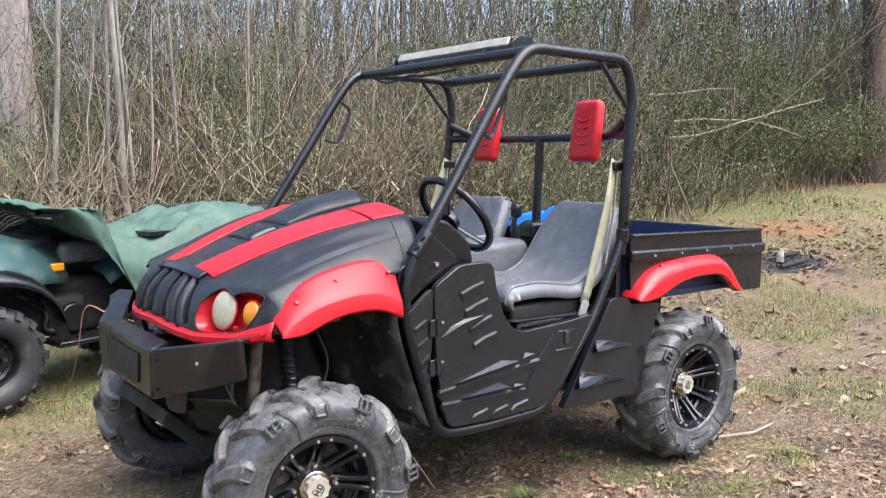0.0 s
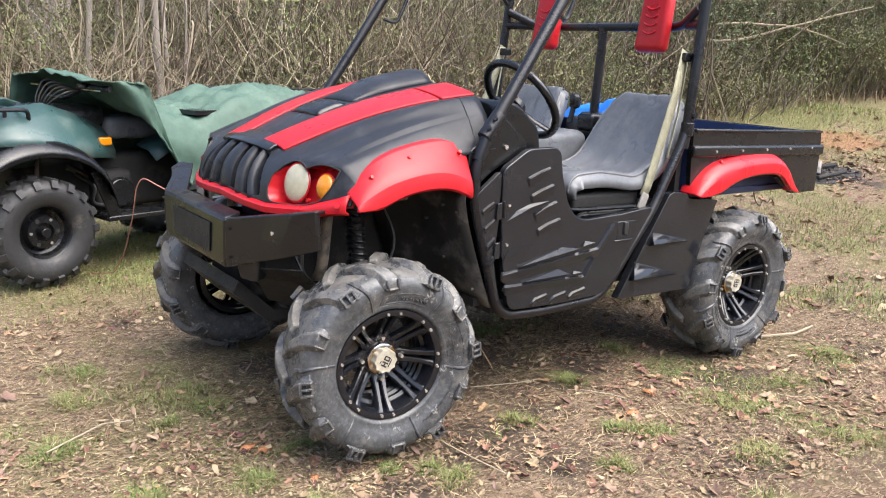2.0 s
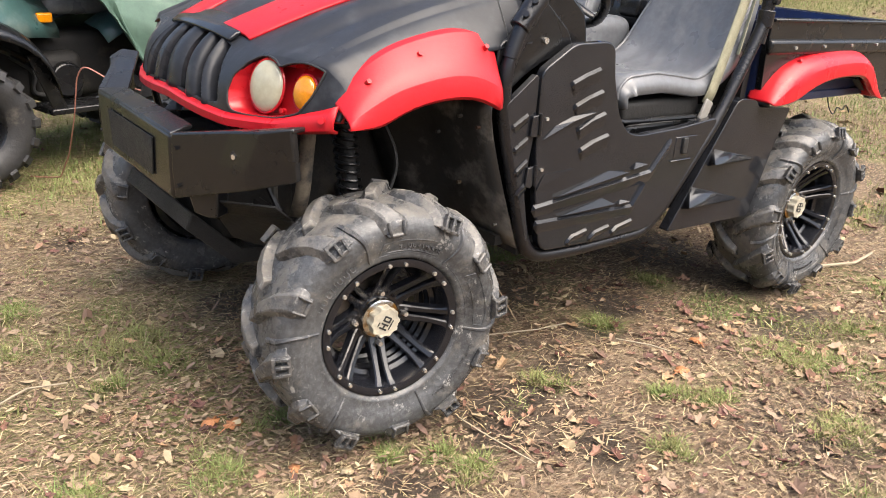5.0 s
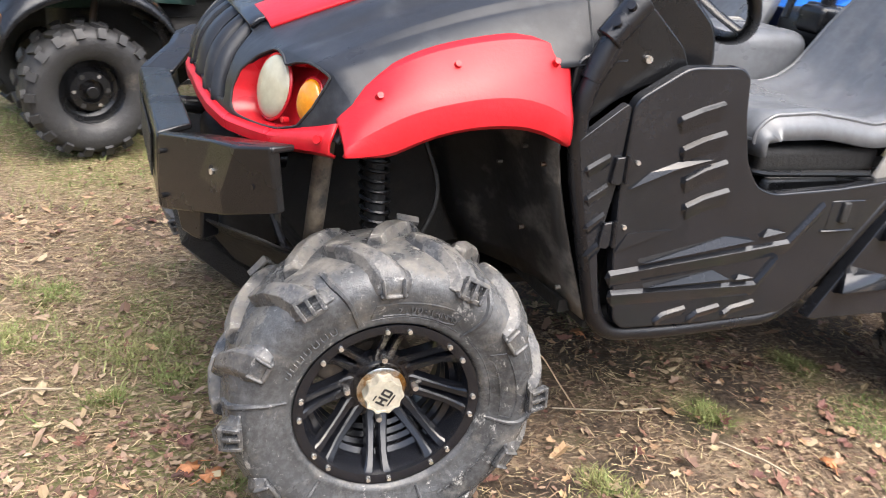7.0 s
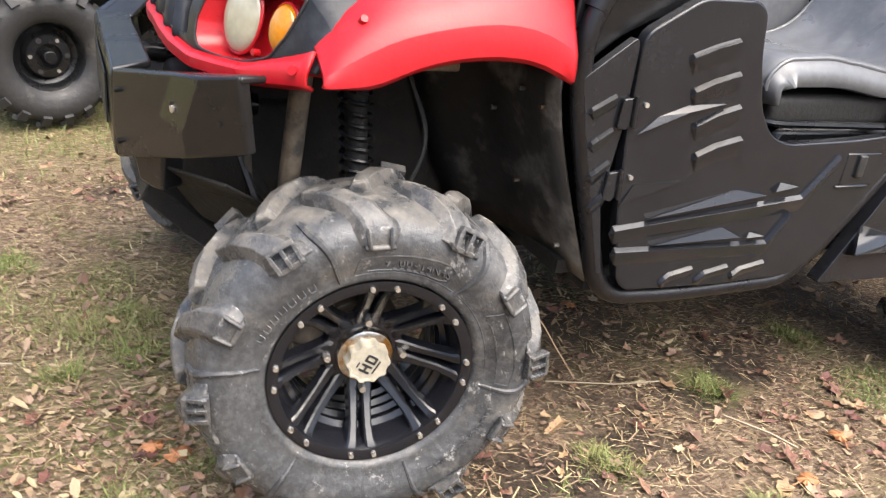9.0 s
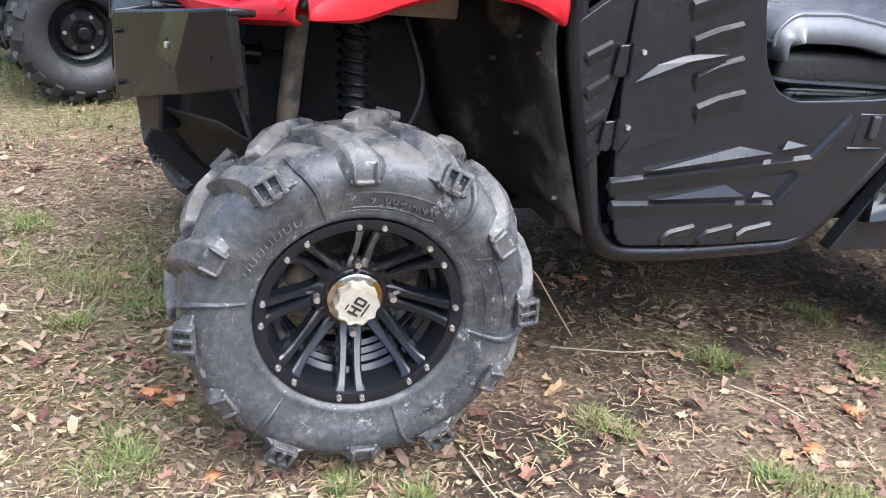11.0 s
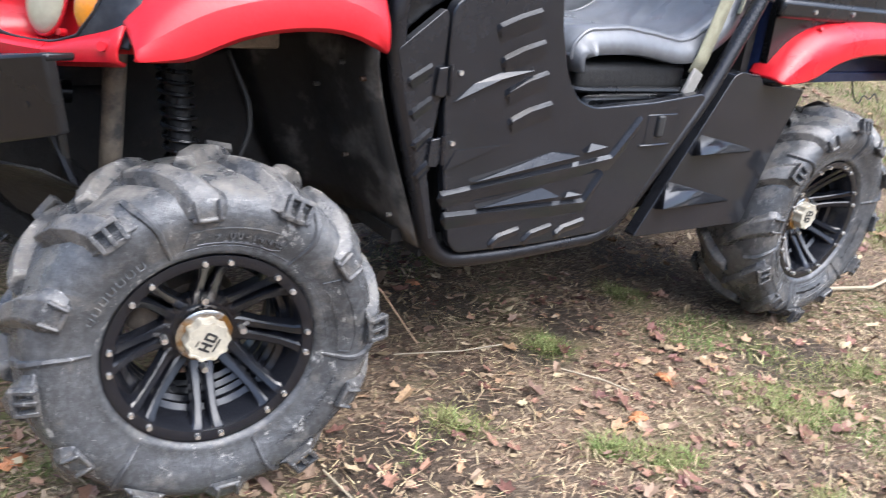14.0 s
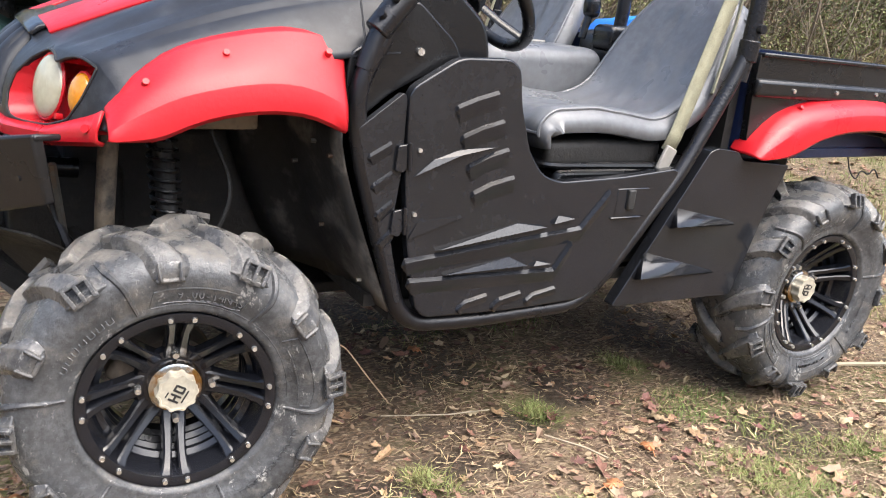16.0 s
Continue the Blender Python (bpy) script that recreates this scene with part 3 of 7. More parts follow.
def make_wheel(name, parent, at):
    """Mud tyre on a deep black alloy; the outer face looks along -y before placing."""
    rim = revolve([(0.150, 0.09), (0.168, 0.085), (0.160, 0.05), (0.158, -0.03), (0.166, -0.055), (0.172, -0.072), (0.179, -0.078),
                   (0.184, -0.088), (0.1835, -0.0935), (0.177, -0.095), (0.164, -0.091), (0.1605, -0.078), (0.156, -0.05), (0.148, -0.02), (0.146, 0.09), (0.150, 0.09)], 64)
    wheel = part(name, rim, "rim", parent, "gloss black alloy wheel with mud tyre")
    wheel.matrix_basis = at
    prof = list(SIDEWALL) + [(r, -y) for r, y in SIDEWALL[-2::-1]]
    tyre = part("tyre", revolve(prof, 96), "rubber", wheel, "worn black mud tyre with dried dirt", angle=60)
    n = 12
    shared = {}
    for side in (1, -1):
        for i in range(n):
            key = (side, i % 2)
            if key not in shared:
                lug = part("lug", lug_bm(side, i % 2 == 0), "lug", tyre, bevel=0.004)
                shared[key] = lug
            else:
                lug = new("lug", shared[key].data)
                lug.parent = tyre
                b = lug.modifiers.new("edges", "BEVEL")
                b.width, b.segments, b.limit_method, b.angle_limit = 0.004, 2, "ANGLE", radians(32)
            lug.matrix_basis = pose(0, 0, 0, 0, -94 - i * 360 / n - (0 if side > 0 else 180 / n), 0)
    for i in range(6):
        pts = []
        for k in range(12):
            r = .200 + .108 * k / 11
            w = radians(111 + 60 * i) + .10 * max(0.0, k / 11 - .45) ** 2 * 3
            pts.append((r * math.cos(w), side_y(r), r * math.sin(w)))
        part("sidewall_ridge", sweep(bmesh.new(), pts, lambda t: .0035 + .0045 * t, 7), "lug", tyre)
    # raised frames round the lettering
    for pts, r in ((((104, .212), (101, .240), (64, .246), (60, .240), (60, .216), (64, .210), (104, .212)), .0016), (((32, .222), (30, .252), (2, .256), (-6, .250), (-6, .226), (32, .222)), .0016), (((104, .2055), (45, .2055), (-10, .2055)), .0012)):
        part("sidewall_frame", wall_line(pts, r), "rubber", tyre)
    # moulded lettering on the sidewall: the size reads, the rest are bars
    bm = bmesh.new()
    for ch, k in zip("9.00-14NHS", range(10)):
        tb = text_mesh(ch, 0.021, 0.0022)
        tb.transform(Matrix.Rotation(radians(90), 4, "X"))
        on_wall(tb, radians(90 - 3.1 * k), .227, .001)
        me = bpy.data.meshes.new("tmp")
        tb.to_mesh(me)
        tb.free()
        bm.from_mesh(me)
        bpy.data.meshes.remove(me)
    part("size_marking", bm, "rubber_dark", tyre, "raised size lettering")
    for a0, step, cnt, rr in ((123, 5.2, 7, .222), (-59, 4.3, 10, .238)):
        for k in range(cnt):
            ends = ((-.0055, -.009), (.0055, -.009), (.0055, .009), (-.0055, .009))
            loop = [(x, 0, z) for x, z in ends]
            bm = sweep(bmesh.new(), rounded(loop, .003, True, 2), .0014, 5, True)
            part("sidewall_bar", on_wall(bm, radians(a0 + step * k), rr, .0006), "rubber", tyre)
    for k in range(6):
        part("sidewall_bar", on_wall(boxbm((0, 0, 0), (.007, .003, .004)), radians(86 - 3.2 * k), .214), "rubber", tyre)
    # dish, spokes, bolts, cap
    part("brake_drum", revolve([(0.001, 0.03), (0.080, 0.03), (0.088, 0.05), (0.088, 0.11), (0.001, 0.11)], 24), "drum", wheel, "dusty brown brake hub")
    part("brake_caliper", soft_box((-.088, .03, .045), (.05, .06, .09), .012, Matrix.Rotation(.5, 3, "Y")), "drum", wheel, "dusty brake caliper")
    for r_, y_ in ((0.152, -0.030), (0.149, -0.004), (0.148, 0.022), (0.148, 0.05)):
        part("barrel_ring", revolve([(r_, y_ - 0.009), (r_ - 0.010, y_ - .002), (r_ - 0.010, y_ + .002), (r_, y_ + 0.009)], 56), "rim", wheel)
    part("hub", revolve([(0.001, -0.010), (0.050, -0.016), (0.074, -0.014), (0.082, -0.002), (0.066, 0.022), (0.001, 0.03)], 40), "rim", wheel)
    for i in range(8):
        w = i * math.pi / 4 + radians(88)
        for s in (-1, 1):
            bm = bmesh.new()
            st = ((0.052, -0.012, 0.24, 0.0105), (0.075, -0.022, 0.175, 0.0085), (0.10, -0.038, 0.128, 0.0070), (0.13, -0.058, 0.104, 0.0064), (0.152, -0.077, 0.106, 0.0074), (0.166, -0.0895, 0.122, 0.0105), (0.178, -0.0935, 0.124, 0.0115))
            g = []
            for r, y, off, hw in st:
                a = w + s * off
                c = Vector((r * math.cos(a), y, r * math.sin(a)))
                tdir = Vector((-math.sin(a), 0, math.cos(a)))
                g.append([bm.verts.new(c + tdir * hw * 1.22 * q + Vector((0, d, 0))) for q, d in ((-1.3, 0.026), (-1.0, 0.004), (-.62, 0), (.62, 0), (1.0, 0.004), (1.3, 0.026))])
            for a_, b_ in zip(g, g[1:]):
                for j in range(6):
                    bm.faces.new((a_[j], a_[(j + 1) % 6], b_[(j + 1) % 6], b_[j]))
            bm.faces.new(g[0]), bm.faces.new(g[-1][::-1])
            part("spoke", bm, "rim", wheel, angle=25)
            a = w + s * 0.124
            p = Vector((.1715 * math.cos(a), -.092, .1715 * math.sin(a)))
            part("rim_bolt", cylbm(p, p + Vector((0, -.008, 0)), 0.0056, 10, .0046), "bolt", wheel)
    for i in range(4):
        w = i * math.pi / 2 + radians(90)
        p = Vector((.070 * math.cos(w), -.010, .070 * math.sin(w)))
        part("nut_seat", cylbm(p, p + Vector((0, -.008, 0)), .0125, 16, .0115), "rim", wheel)
        part("lug_nut", cylbm(p, p + Vector((0, -.026, 0)), 0.0078, 6, 0.0065), "bolt", wheel, "chrome nut")
    # barrel's orange: part rust, part painted reflections
    cap = part("centre_cap", revolve([(0.054, 0.010), (0.0535, -0.024), (0.051, -0.031), (0.045, -0.034), (0.001, -0.035)], 40), "chrome", wheel, "chrome hub cap, rust and ochre reflections in its colour")
    bm = bmesh.new()
    pts = []
    for k in range(100):
        a = 2 * math.pi * k / 100
        r = 0.0385 + 0.0030 * max(-.45, math.cos(a * 10))
        pts.append((r * math.cos(a), r * math.sin(a)))
    rings = [[bm.verts.new((x * q, y, z * q)) for x, z in pts] for q, y in ((1.0, -.030), (1.0, -.056), (.965, -.0585), (.86, -.0585), (.845, -.0575))]
    for a_, b_ in zip(rings, rings[1:]):
        for k in range(100):
            bm.faces.new((a_[k], a_[(k + 1) % 100], b_[(k + 1) % 100], b_[k]))
    bm.faces.new(rings[-1])
    part("cap_face", bm, "cap", cap, "scalloped cream cap", angle=30)
    turn = Matrix.Rotation(radians(-60), 4, "Y")
    marks = [(-.0165, 0, .0042, .021), (-.0045, 0, .0042, .021), (-.0105, 0, .010, .0042), (.0045, 0, .0042, .021), (.0155, 0, .0042, .0165), (.0100, .0088, .0125, .0040), (.0100, -.0088, .0125, .0040), (0, -.0165, .028, .0026), (-.010, .0165, .012, .0022)]
    for x, z, sx, sz in marks:
        bm = boxbm((x, -.0582, z), (sx, .0018, sz))
        bm.transform(turn)
        part("cap_mark", bm, "ink", cap)
    return wheel


utv = thing("utility_vehicle", "black and red two-seat utility buggy parked on leafy ground", "utility vehicle")
fl = make_wheel("wheel", utv, pose(.018, -.603, .335, 0, 0, -6.3))


def copy_part(ob, m):
    made = copy_thing(ob, m)
    made.parent = ob.parent
    return made


copy_part(fl, pose(1.967, -.562, .340, 0, 160, 0) @ Matrix.Scale(1.05, 4))
copy_part(fl, pose(.018, .603, .335, 0, 40, 180 - 6.3))
copy_part(fl, pose(1.967, .562, .340, 0, 70, 180) @ Matrix.Scale(1.05, 4))

# ---------------------------------------------------------------- hood and nose


def ip(a, xs, vs):
    return float(np.interp(abs(a), xs, vs))


def lip(a):
    return Vector((ip(a, (0, .1, .2, .31, .40, .48, .56, .6), (-.262, -.262, -.256, -.236, -.202, -.160, -.112, -.10)), a, ip(a, (0, .31, .45, .56, .6), (.815, .802, .812, .832, .84))))


def brow(a):
    return Vector((ip(a, (0, .12, .24, .38, .5, .56, .6), (-.162, -.160, -.150, -.150, -.116, -.088, -.06)), a, ip(a, (0, .12, .22, .30, .38, .5, .54, .57, .6), (.985, .982, .970, .962, .957, .955, .948, .922, .88))))


def cowl(a):
    return Vector((ip(a, (0, .4, .6), (.53, .51, .47)), a, ip(a, (0, .2, .43, .52, .58, .6), (1.205, 1.20, 1.165, 1.105, 1.03, 1.0))))


def nose(a, f):
    p, q = lip(a), brow(a)
    bul = ip(a, (0, .30, .44, .54), (.026, .024, .012, .002)) * math.sin(math.pi * f)
    return p.lerp(q, f) + Vector((-bul, 0, bul * 0.5))


def hood(a, t, up=0.0):
    p, q = brow(a), cowl(a)
    c = p.lerp(q, t)
    b = 0.028 * math.sin(math.pi * min(1, t)) * (1.0 if abs(a) < 0.5 else 0.7)
    ridge = 0.012 * math.exp(-((abs(a) - (0.30 + 0.17 * t)) / 0.045) ** 2) * min(1, t * 4)
    crease = -0.010 * math.exp(-((abs(a) - (0.395 + 0.10 * t)) / 0.020) ** 2) * min(1, t * 5) * max(0.0, 1 - t * 1.1)
    return c + Vector((0, 0, b + ridge + crease + up))


LAMP = [(.296, .30), (.300, .52), (.318, .76), (.345, .91), (.375, .955), (.402, .91), (.422, .82), (.442, .91), (.475, .965), (.51, .965), (.54, .93), (.534, .70), (.522, .40), (.498, .12), (.45, .05), (.38, .04), (.32, .06), (.303, .15)]


def inside(a, f, poly):
    c = False
    for i in range(len(poly)):
        (x1, y1), (x2, y2) = poly[i - 1], poly[i]
        if (y1 > f) != (y2 > f) and a < (x2 - x1) * (f - y1) / (y2 - y1) + x1:
            c = not c
    return c


def to_rim(a, f, poly):
    """The nearest place on a polygon's edge, heights counted at their true size."""
    best = None
    for i in range(len(poly)):
        (x1, y1), (x2, y2) = poly[i - 1], poly[i]
        dx, dy = x2 - x1, (y2 - y1) * .15
        t = max(0.0, min(1.0, ((a - x1) * dx + (f - y1) * .15 * dy) / (dx * dx + dy * dy)))
        q = (x1 + dx * t, y1 + (y2 - y1) * t)
        d = (q[0] - a) ** 2 + ((q[1] - f) * .15) ** 2
        if best is None or d < best[0]:
            best = (d, q)
    return best[1]


LAMP = [(p.x, p.z) for p in rounded([(a, 0, f) for a, f in LAMP], .03, True, 3)]
GRILLE = [(-.262, .12), (-.240, .50), (-.205, .86), (-.10, .90), (.10, .90), (.205, .86), (.240, .50), (.262, .12), (.20, .06), (-.20, .06)]
NA, NF = 151, 34
A_ = [-0.6 + 1.2 * i / (NA - 1) for i in range(NA)]
bm = bmesh.new()
rows, holes = [], []
for j in range(NF + 1):
    row, hole = [], []
    for a in A_:
        f = j / NF
        q, h = (a, f), 0
        if inside(abs(a), f, LAMP):
            e, h = to_rim(abs(a), f, LAMP), 1
            q = (math.copysign(e[0], a), e[1])
        elif inside(a, f, GRILLE):
            q, h = to_rim(a, f, GRILLE), 2
        row.append(bm.verts.new(nose(*q)))
        hole.append(h)
    rows.append(row)
    holes.append(hole)
for j in range(1, 25):
    rows.append([bm.verts.new(hood(a, j / 24)) for a in A_])
    holes.append([0] * NA)
for j in range(len(rows) - 1):
    for i in range(NA - 1):
        if holes[j][i] and holes[j][i + 1] and holes[j + 1][i] and holes[j + 1][i + 1]:
            continue
        bm.faces.new((rows[j][i], rows[j][i + 1], rows[j + 1][i + 1], rows[j + 1][i]))
bmesh.ops.delete(bm, geom=[v for v in bm.verts if not v.link_faces], context="VERTS")
part("hood", bm, "hood", utv, "glossy dark hood with dust", solid=0.008, angle=50)
for sgn in (-1, 1):
    ring = [nose(sgn * a, f) for a, f in LAMP]
    housing = part("headlight", sheet([[nose(sgn * (0.285 + 0.265 * i / 14), 1.0 * j / 14) + Vector((0.072 - 0.012 * i / 14, 0, -0.010)) for i in range(15)] for j in range(15)]), "red", utv, "red headlight bucket", solid=0.004)
    part("bezel", sweep(bmesh.new(), ring, 0.0028, 6, True), "ink", housing)
    mid_ = sum(ring, Vector()) / len(ring)
    part("bucket_wall", sheet([[p + (mid_ - p) * k + Vector((dx, 0, -dx * .1)) for p in ring] for k, dx in ((.0, .002), (.02, .02), (.05, .045), (.09, .075))], True), "red", housing, angle=60)
    for nm, a, f, ra, rf, mt in (("lens", .375, .47, .050, .061, "lens"), ("indicator_lens", .484, .47, .033, .041, "amber")):
        c = nose(sgn * a, f) + Vector((0.034 if mt == "lens" else .026, 0, -0.004))
        nrm = Vector((-0.90, sgn * 0.38, 0.20)).normalized()
        m = Matrix.Translation(c) @ nrm.to_track_quat("Z", "Y").to_matrix().to_4x4()
        lb = bmesh.new()
        bmesh.ops.create_uvsphere(lb, u_segments=28, v_segments=14, radius=1.0, matrix=m @ Matrix.Diagonal((ra, rf, 0.016, 1)))
        part(nm, lb, mt, housing, "hazed clear lens" if mt == "lens" else "amber indicator lens")
        part("lens_rim", sweep(bmesh.new(), [m @ Vector((math.cos(k * math.pi / 16) * ra * 1.03, math.sin(k * math.pi / 16) * rf * 1.03, -.002)) for k in range(32)], .0035, 6, True), "red", housing)
        if mt == "lens":
            part("bulb_reflector", sweep(bmesh.new(), [m @ Vector((math.cos(k * math.pi / 8) * ra * .42, math.sin(k * math.pi / 8) * ra * .42, .0135)) for k in range(16)], .0015, 5, True), "lens", housing)
    q = nose(sgn * .438, .14) + Vector((.03, 0, 0))
    part("bucket_screw", cylbm(q, q + Vector((-.012, sgn * .004, .002)), .006, 10), "red", housing)
# red lip under the nose
pts = [lip(-0.598 + 1.196 * i / 48) + Vector((-0.002, 0, -0.010)) for i in range(49)]
bm = bmesh.new()
top = [bm.verts.new(p + Vector((0.000, 0, 0.018 + 0.024 * max(0.0, (abs(p.y) - 0.46) / 0.13)))) for p in pts]
mid = [bm.verts.new(p + Vector((-0.012, 0, 0.006))) for p in pts]
mid2 = [bm.verts.new(p + Vector((-0.012, 0, -0.012))) for p in pts]
bot = [bm.verts.new(p + Vector((0.002, 0, -0.020))) for p in pts]
for u_, l_ in ((top, mid), (mid, mid2), (mid2, bot)):
    for i in range(48):
        bm.faces.new((u_[i], u_[i + 1], l_[i + 1], l_[i]))
part("nose_trim", bm, "red", utv, "red trim strip under the grille", solid=0.006, angle=40)
for sgn in (-1, 1):
    q = lip(sgn * 0.560) + Vector((-0.010, sgn * 0.004, 0.002))
    part("trim_bolt", cylbm(q, q + Vector((-0.006, sgn * 0.006, 0.002)), 0.008, 10), "red", utv)
# grille: dark backing, fins
part("grille_backing", sheet([[nose(-0.21 + 0.42 * i / 10, j / 8) + Vector((0.06, 0, -0.02)) for i in range(11)] for j in range(9)]), "under", utv)
part("radiator_guard", sheet([[nose(-0.15 + 0.30 * i / 10, 0.3 + 0.4 * j / 8) + Vector((0.045, 0, -0.015)) for i in range(11)] for j in range(9)]), "red", utv, "red mesh behind the grille", solid=0.004)
for a, hw in ((0, .044), (-.116, .026), (.116, .026), (-.196, .015), (.196, .015)):
    outl = []
    for f in np.linspace(0.02, 0.97, 13):
        k = .80 + .26 * (1 - f)
        p0, p1 = nose((a - hw) * k, f), nose((a + hw) * k, f)
        pm = nose(a * k, f)
        outl.append([p0 + Vector((.05, .004, -.02)), p0 + Vector((.006, 0, -.002)), p0.lerp(pm, .25) + Vector((-.003, 0, .001)), pm + Vector((-.008, 0, .003)), p1.lerp(pm, .25) + Vector((-.003, 0, .001)), p1 + Vector((.006, 0, -.002)), p1 + Vector((.05, -.004, -.02))])
    part("grille_fin", sheet(outl), "hood", utv, "glossy black grille fin", solid=0.003, angle=40)
part("grille_crown", sheet([[nose(-0.2 + 0.4 * i / 16, f) + Vector((-0.010, 0, 0.010)) for i in range(17)] for f in (0.88, 0.94, 1.0)] + [[hood(-0.2 + 0.4 * i / 16, t, 0.008) for i in range(17)] for t in (0.03, 0.07)]), "panel", utv, solid=0.012, bevel=0.004)
# red stripes
for sgn in (-1, 1):
    for t0, t1 in ((0.0, 0.80), (0.815, 1.0)):
        rows = []
        for j in range(13):
            t = t0 + (t1 - t0) * j / 12
            i0, i1 = 0.085 + 0.125 * t, 0.245 + 0.175 * t
            rows.append([hood(sgn * (i0 + (i1 - i0) * k / 8), t, 0.006 + 0.008 * math.sin(math.pi * min(1, max(0, (k - 0) / 8))) ** 0.4) for k in range(9)])
        part("hood_stripe", sheet(rows), "red", utv, "bright red hood stripe", solid=0.010, bevel=0.003, angle=50)
# scoop and vent block in the middle
rows = []
for j in range(15):
    t = 0.50 + 0.49 * j / 14
    w = 0.10 + 0.07 * (t - 0.42)
    h = 0.040 * min(1.0, ((t - 0.50) / 0.20)) ** 0.8
    rows.append([hood(w * (-1 + 2 * k / 14), t, 0.004 + h * max(0.0, 1 - abs(-1 + 2 * k / 14) ** 3.0)) for k in range(15)])
part("hood_scoop", sheet(rows), "hood", utv, "raised dark hood scoop", solid=0.01, angle=60)
rows = []
for j in range(9):
    t = 0.30 + 0.17 * j / 8
    h = 0.014 * min(1.0, (t - 0.30) / 0.03 + 0.05) * min(1.0, (0.475 - t) / 0.04)
    rows.append([hood(0.105 * (-1 + 2 * k / 8), t, 0.003 + h * max(0.0, 1 - abs(-1 + 2 * k / 8) ** 5)) for k in range(9)])
part("hood_vent", sheet(rows), "black", utv, solid=0.008, angle=50)
part("hood_seam", sweep(bmesh.new(), [hood(-0.59 + .25 * k / 8, 0.86 + .04 * k / 8, .0015) for k in range(9)], .002, 5), "ink", utv)
part("hood_bolt", cylbm(hood(-0.585, 0.88) + Vector((0, -0.004, 0)), hood(-0.585, 0.88) + Vector((0, -0.012, 0.004)), 0.007, 10), "ink", utv)

# ---------------------------------------------------------------- fenders
FRONT_TOP = ((-.098, .878), (-.078, .906), (-.05, .928), (.012, .970), (.062, .992), (.116, 1.008), (.18, 1.022), (.249, 1.032), (.31, 1.030), (.360, 1.016))
FRONT_MID = ((-.102, .846), (-.08, .870), (-.055, .890), (-.0, .925), (.05, .938), (.105, .948), (.16, .957), (.215, .960), (.28, .948), (.345, .915))
FRONT_LOW = ((-.104, .824), (-.075, .822), (-.04, .822), (-.01, .823), (.037, .848), (.10, .867), (.16, .874), (.215, .875), (.275, .867), (.340, .834))
REAR_TOP = ((1.535, .785), (1.58, .838), (1.65, .900), (1.75, .930), (1.86, .945), (2.0, .951), (2.10, .950), (2.17, .942), (2.25, .90), (2.31, .80), (2.335, .755))
REAR_MID = ((1.535, .780), (1.59, .828), (1.67, .880), (1.76, .905), (1.87, .918), (2.0, .924), (2.09, .923), (2.155, .915), (2.225, .875), (2.29, .785), (2.33, .752))
REAR_LOW = ((1.56, .772), (1.64, .770), (1.705, .776), (1.76, .808), (1.85, .838), (1.98, .850), (2.08, .848), (2.13, .842), (2.18, .815), (2.235, .762), (2.325, .750))
for sgn in (-1, 1):
    for nm, rowset, ys in (("front_fender", (FRONT_TOP, FRONT_MID, FRONT_LOW), (.540, .566, .632, .652, .662, .655)), ("rear_fender", (REAR_TOP, REAR_MID, REAR_LOW), (.555, .60, .652, .668, .676, .668))):
        T, Md, Lo = rowset
        crest = .012 if nm == "front_fender" else 0.0
        front = (lambda x, y: ip(x, (-.098, -.075, .02), (.632, .618, y))) if crest else (lambda x, y: y)
        rows = [[(x, sgn * (front(x, ys[0]) - (.012 if crest else 0)), z - 0.006 + crest * .5) for x, z in T], [(x, sgn * front(x, ys[1]), z + crest * (x > -.07)) for x, z in T],
                [(x, sgn * ys[2], z + 0.004) for x, z in Md],
                [((a[0] * .85 + b[0] * .15), sgn * ys[3], a[1] * .85 + b[1] * .15) for a, b in zip(Md, Lo)],
                [(x, sgn * ys[4], z) for x, z in Lo], [(x, sgn * (ys[5] - 0.02), z + 0.006) for x, z in Lo]]
        fd = part(nm, sheet(rows), "red", utv, "bright red plastic fender flare", solid=0.006, angle=35)
        s = fd.modifiers.new("round", "SUBSURF")
        s.boundary_smooth = "PRESERVE_CORNERS"
        s.levels = s.render_levels = 1
        if nm == "front_fender":
            bolts = ((-.030, .612, .926), (.113, .604, .983), (.312, .604, .994), (-.080, .648, .842))
        else:
            bolts = ((1.604, .652, .800), (1.735, .625, .915))
        for x, y, z in bolts:
            fb = part("fender_bolt", cylbm((x, sgn * (y - 0.008), z - .005), (x - 0.001, sgn * (y + 0.003), z + 0.003), 0.0082, 12, 0.0060), "red", fd)
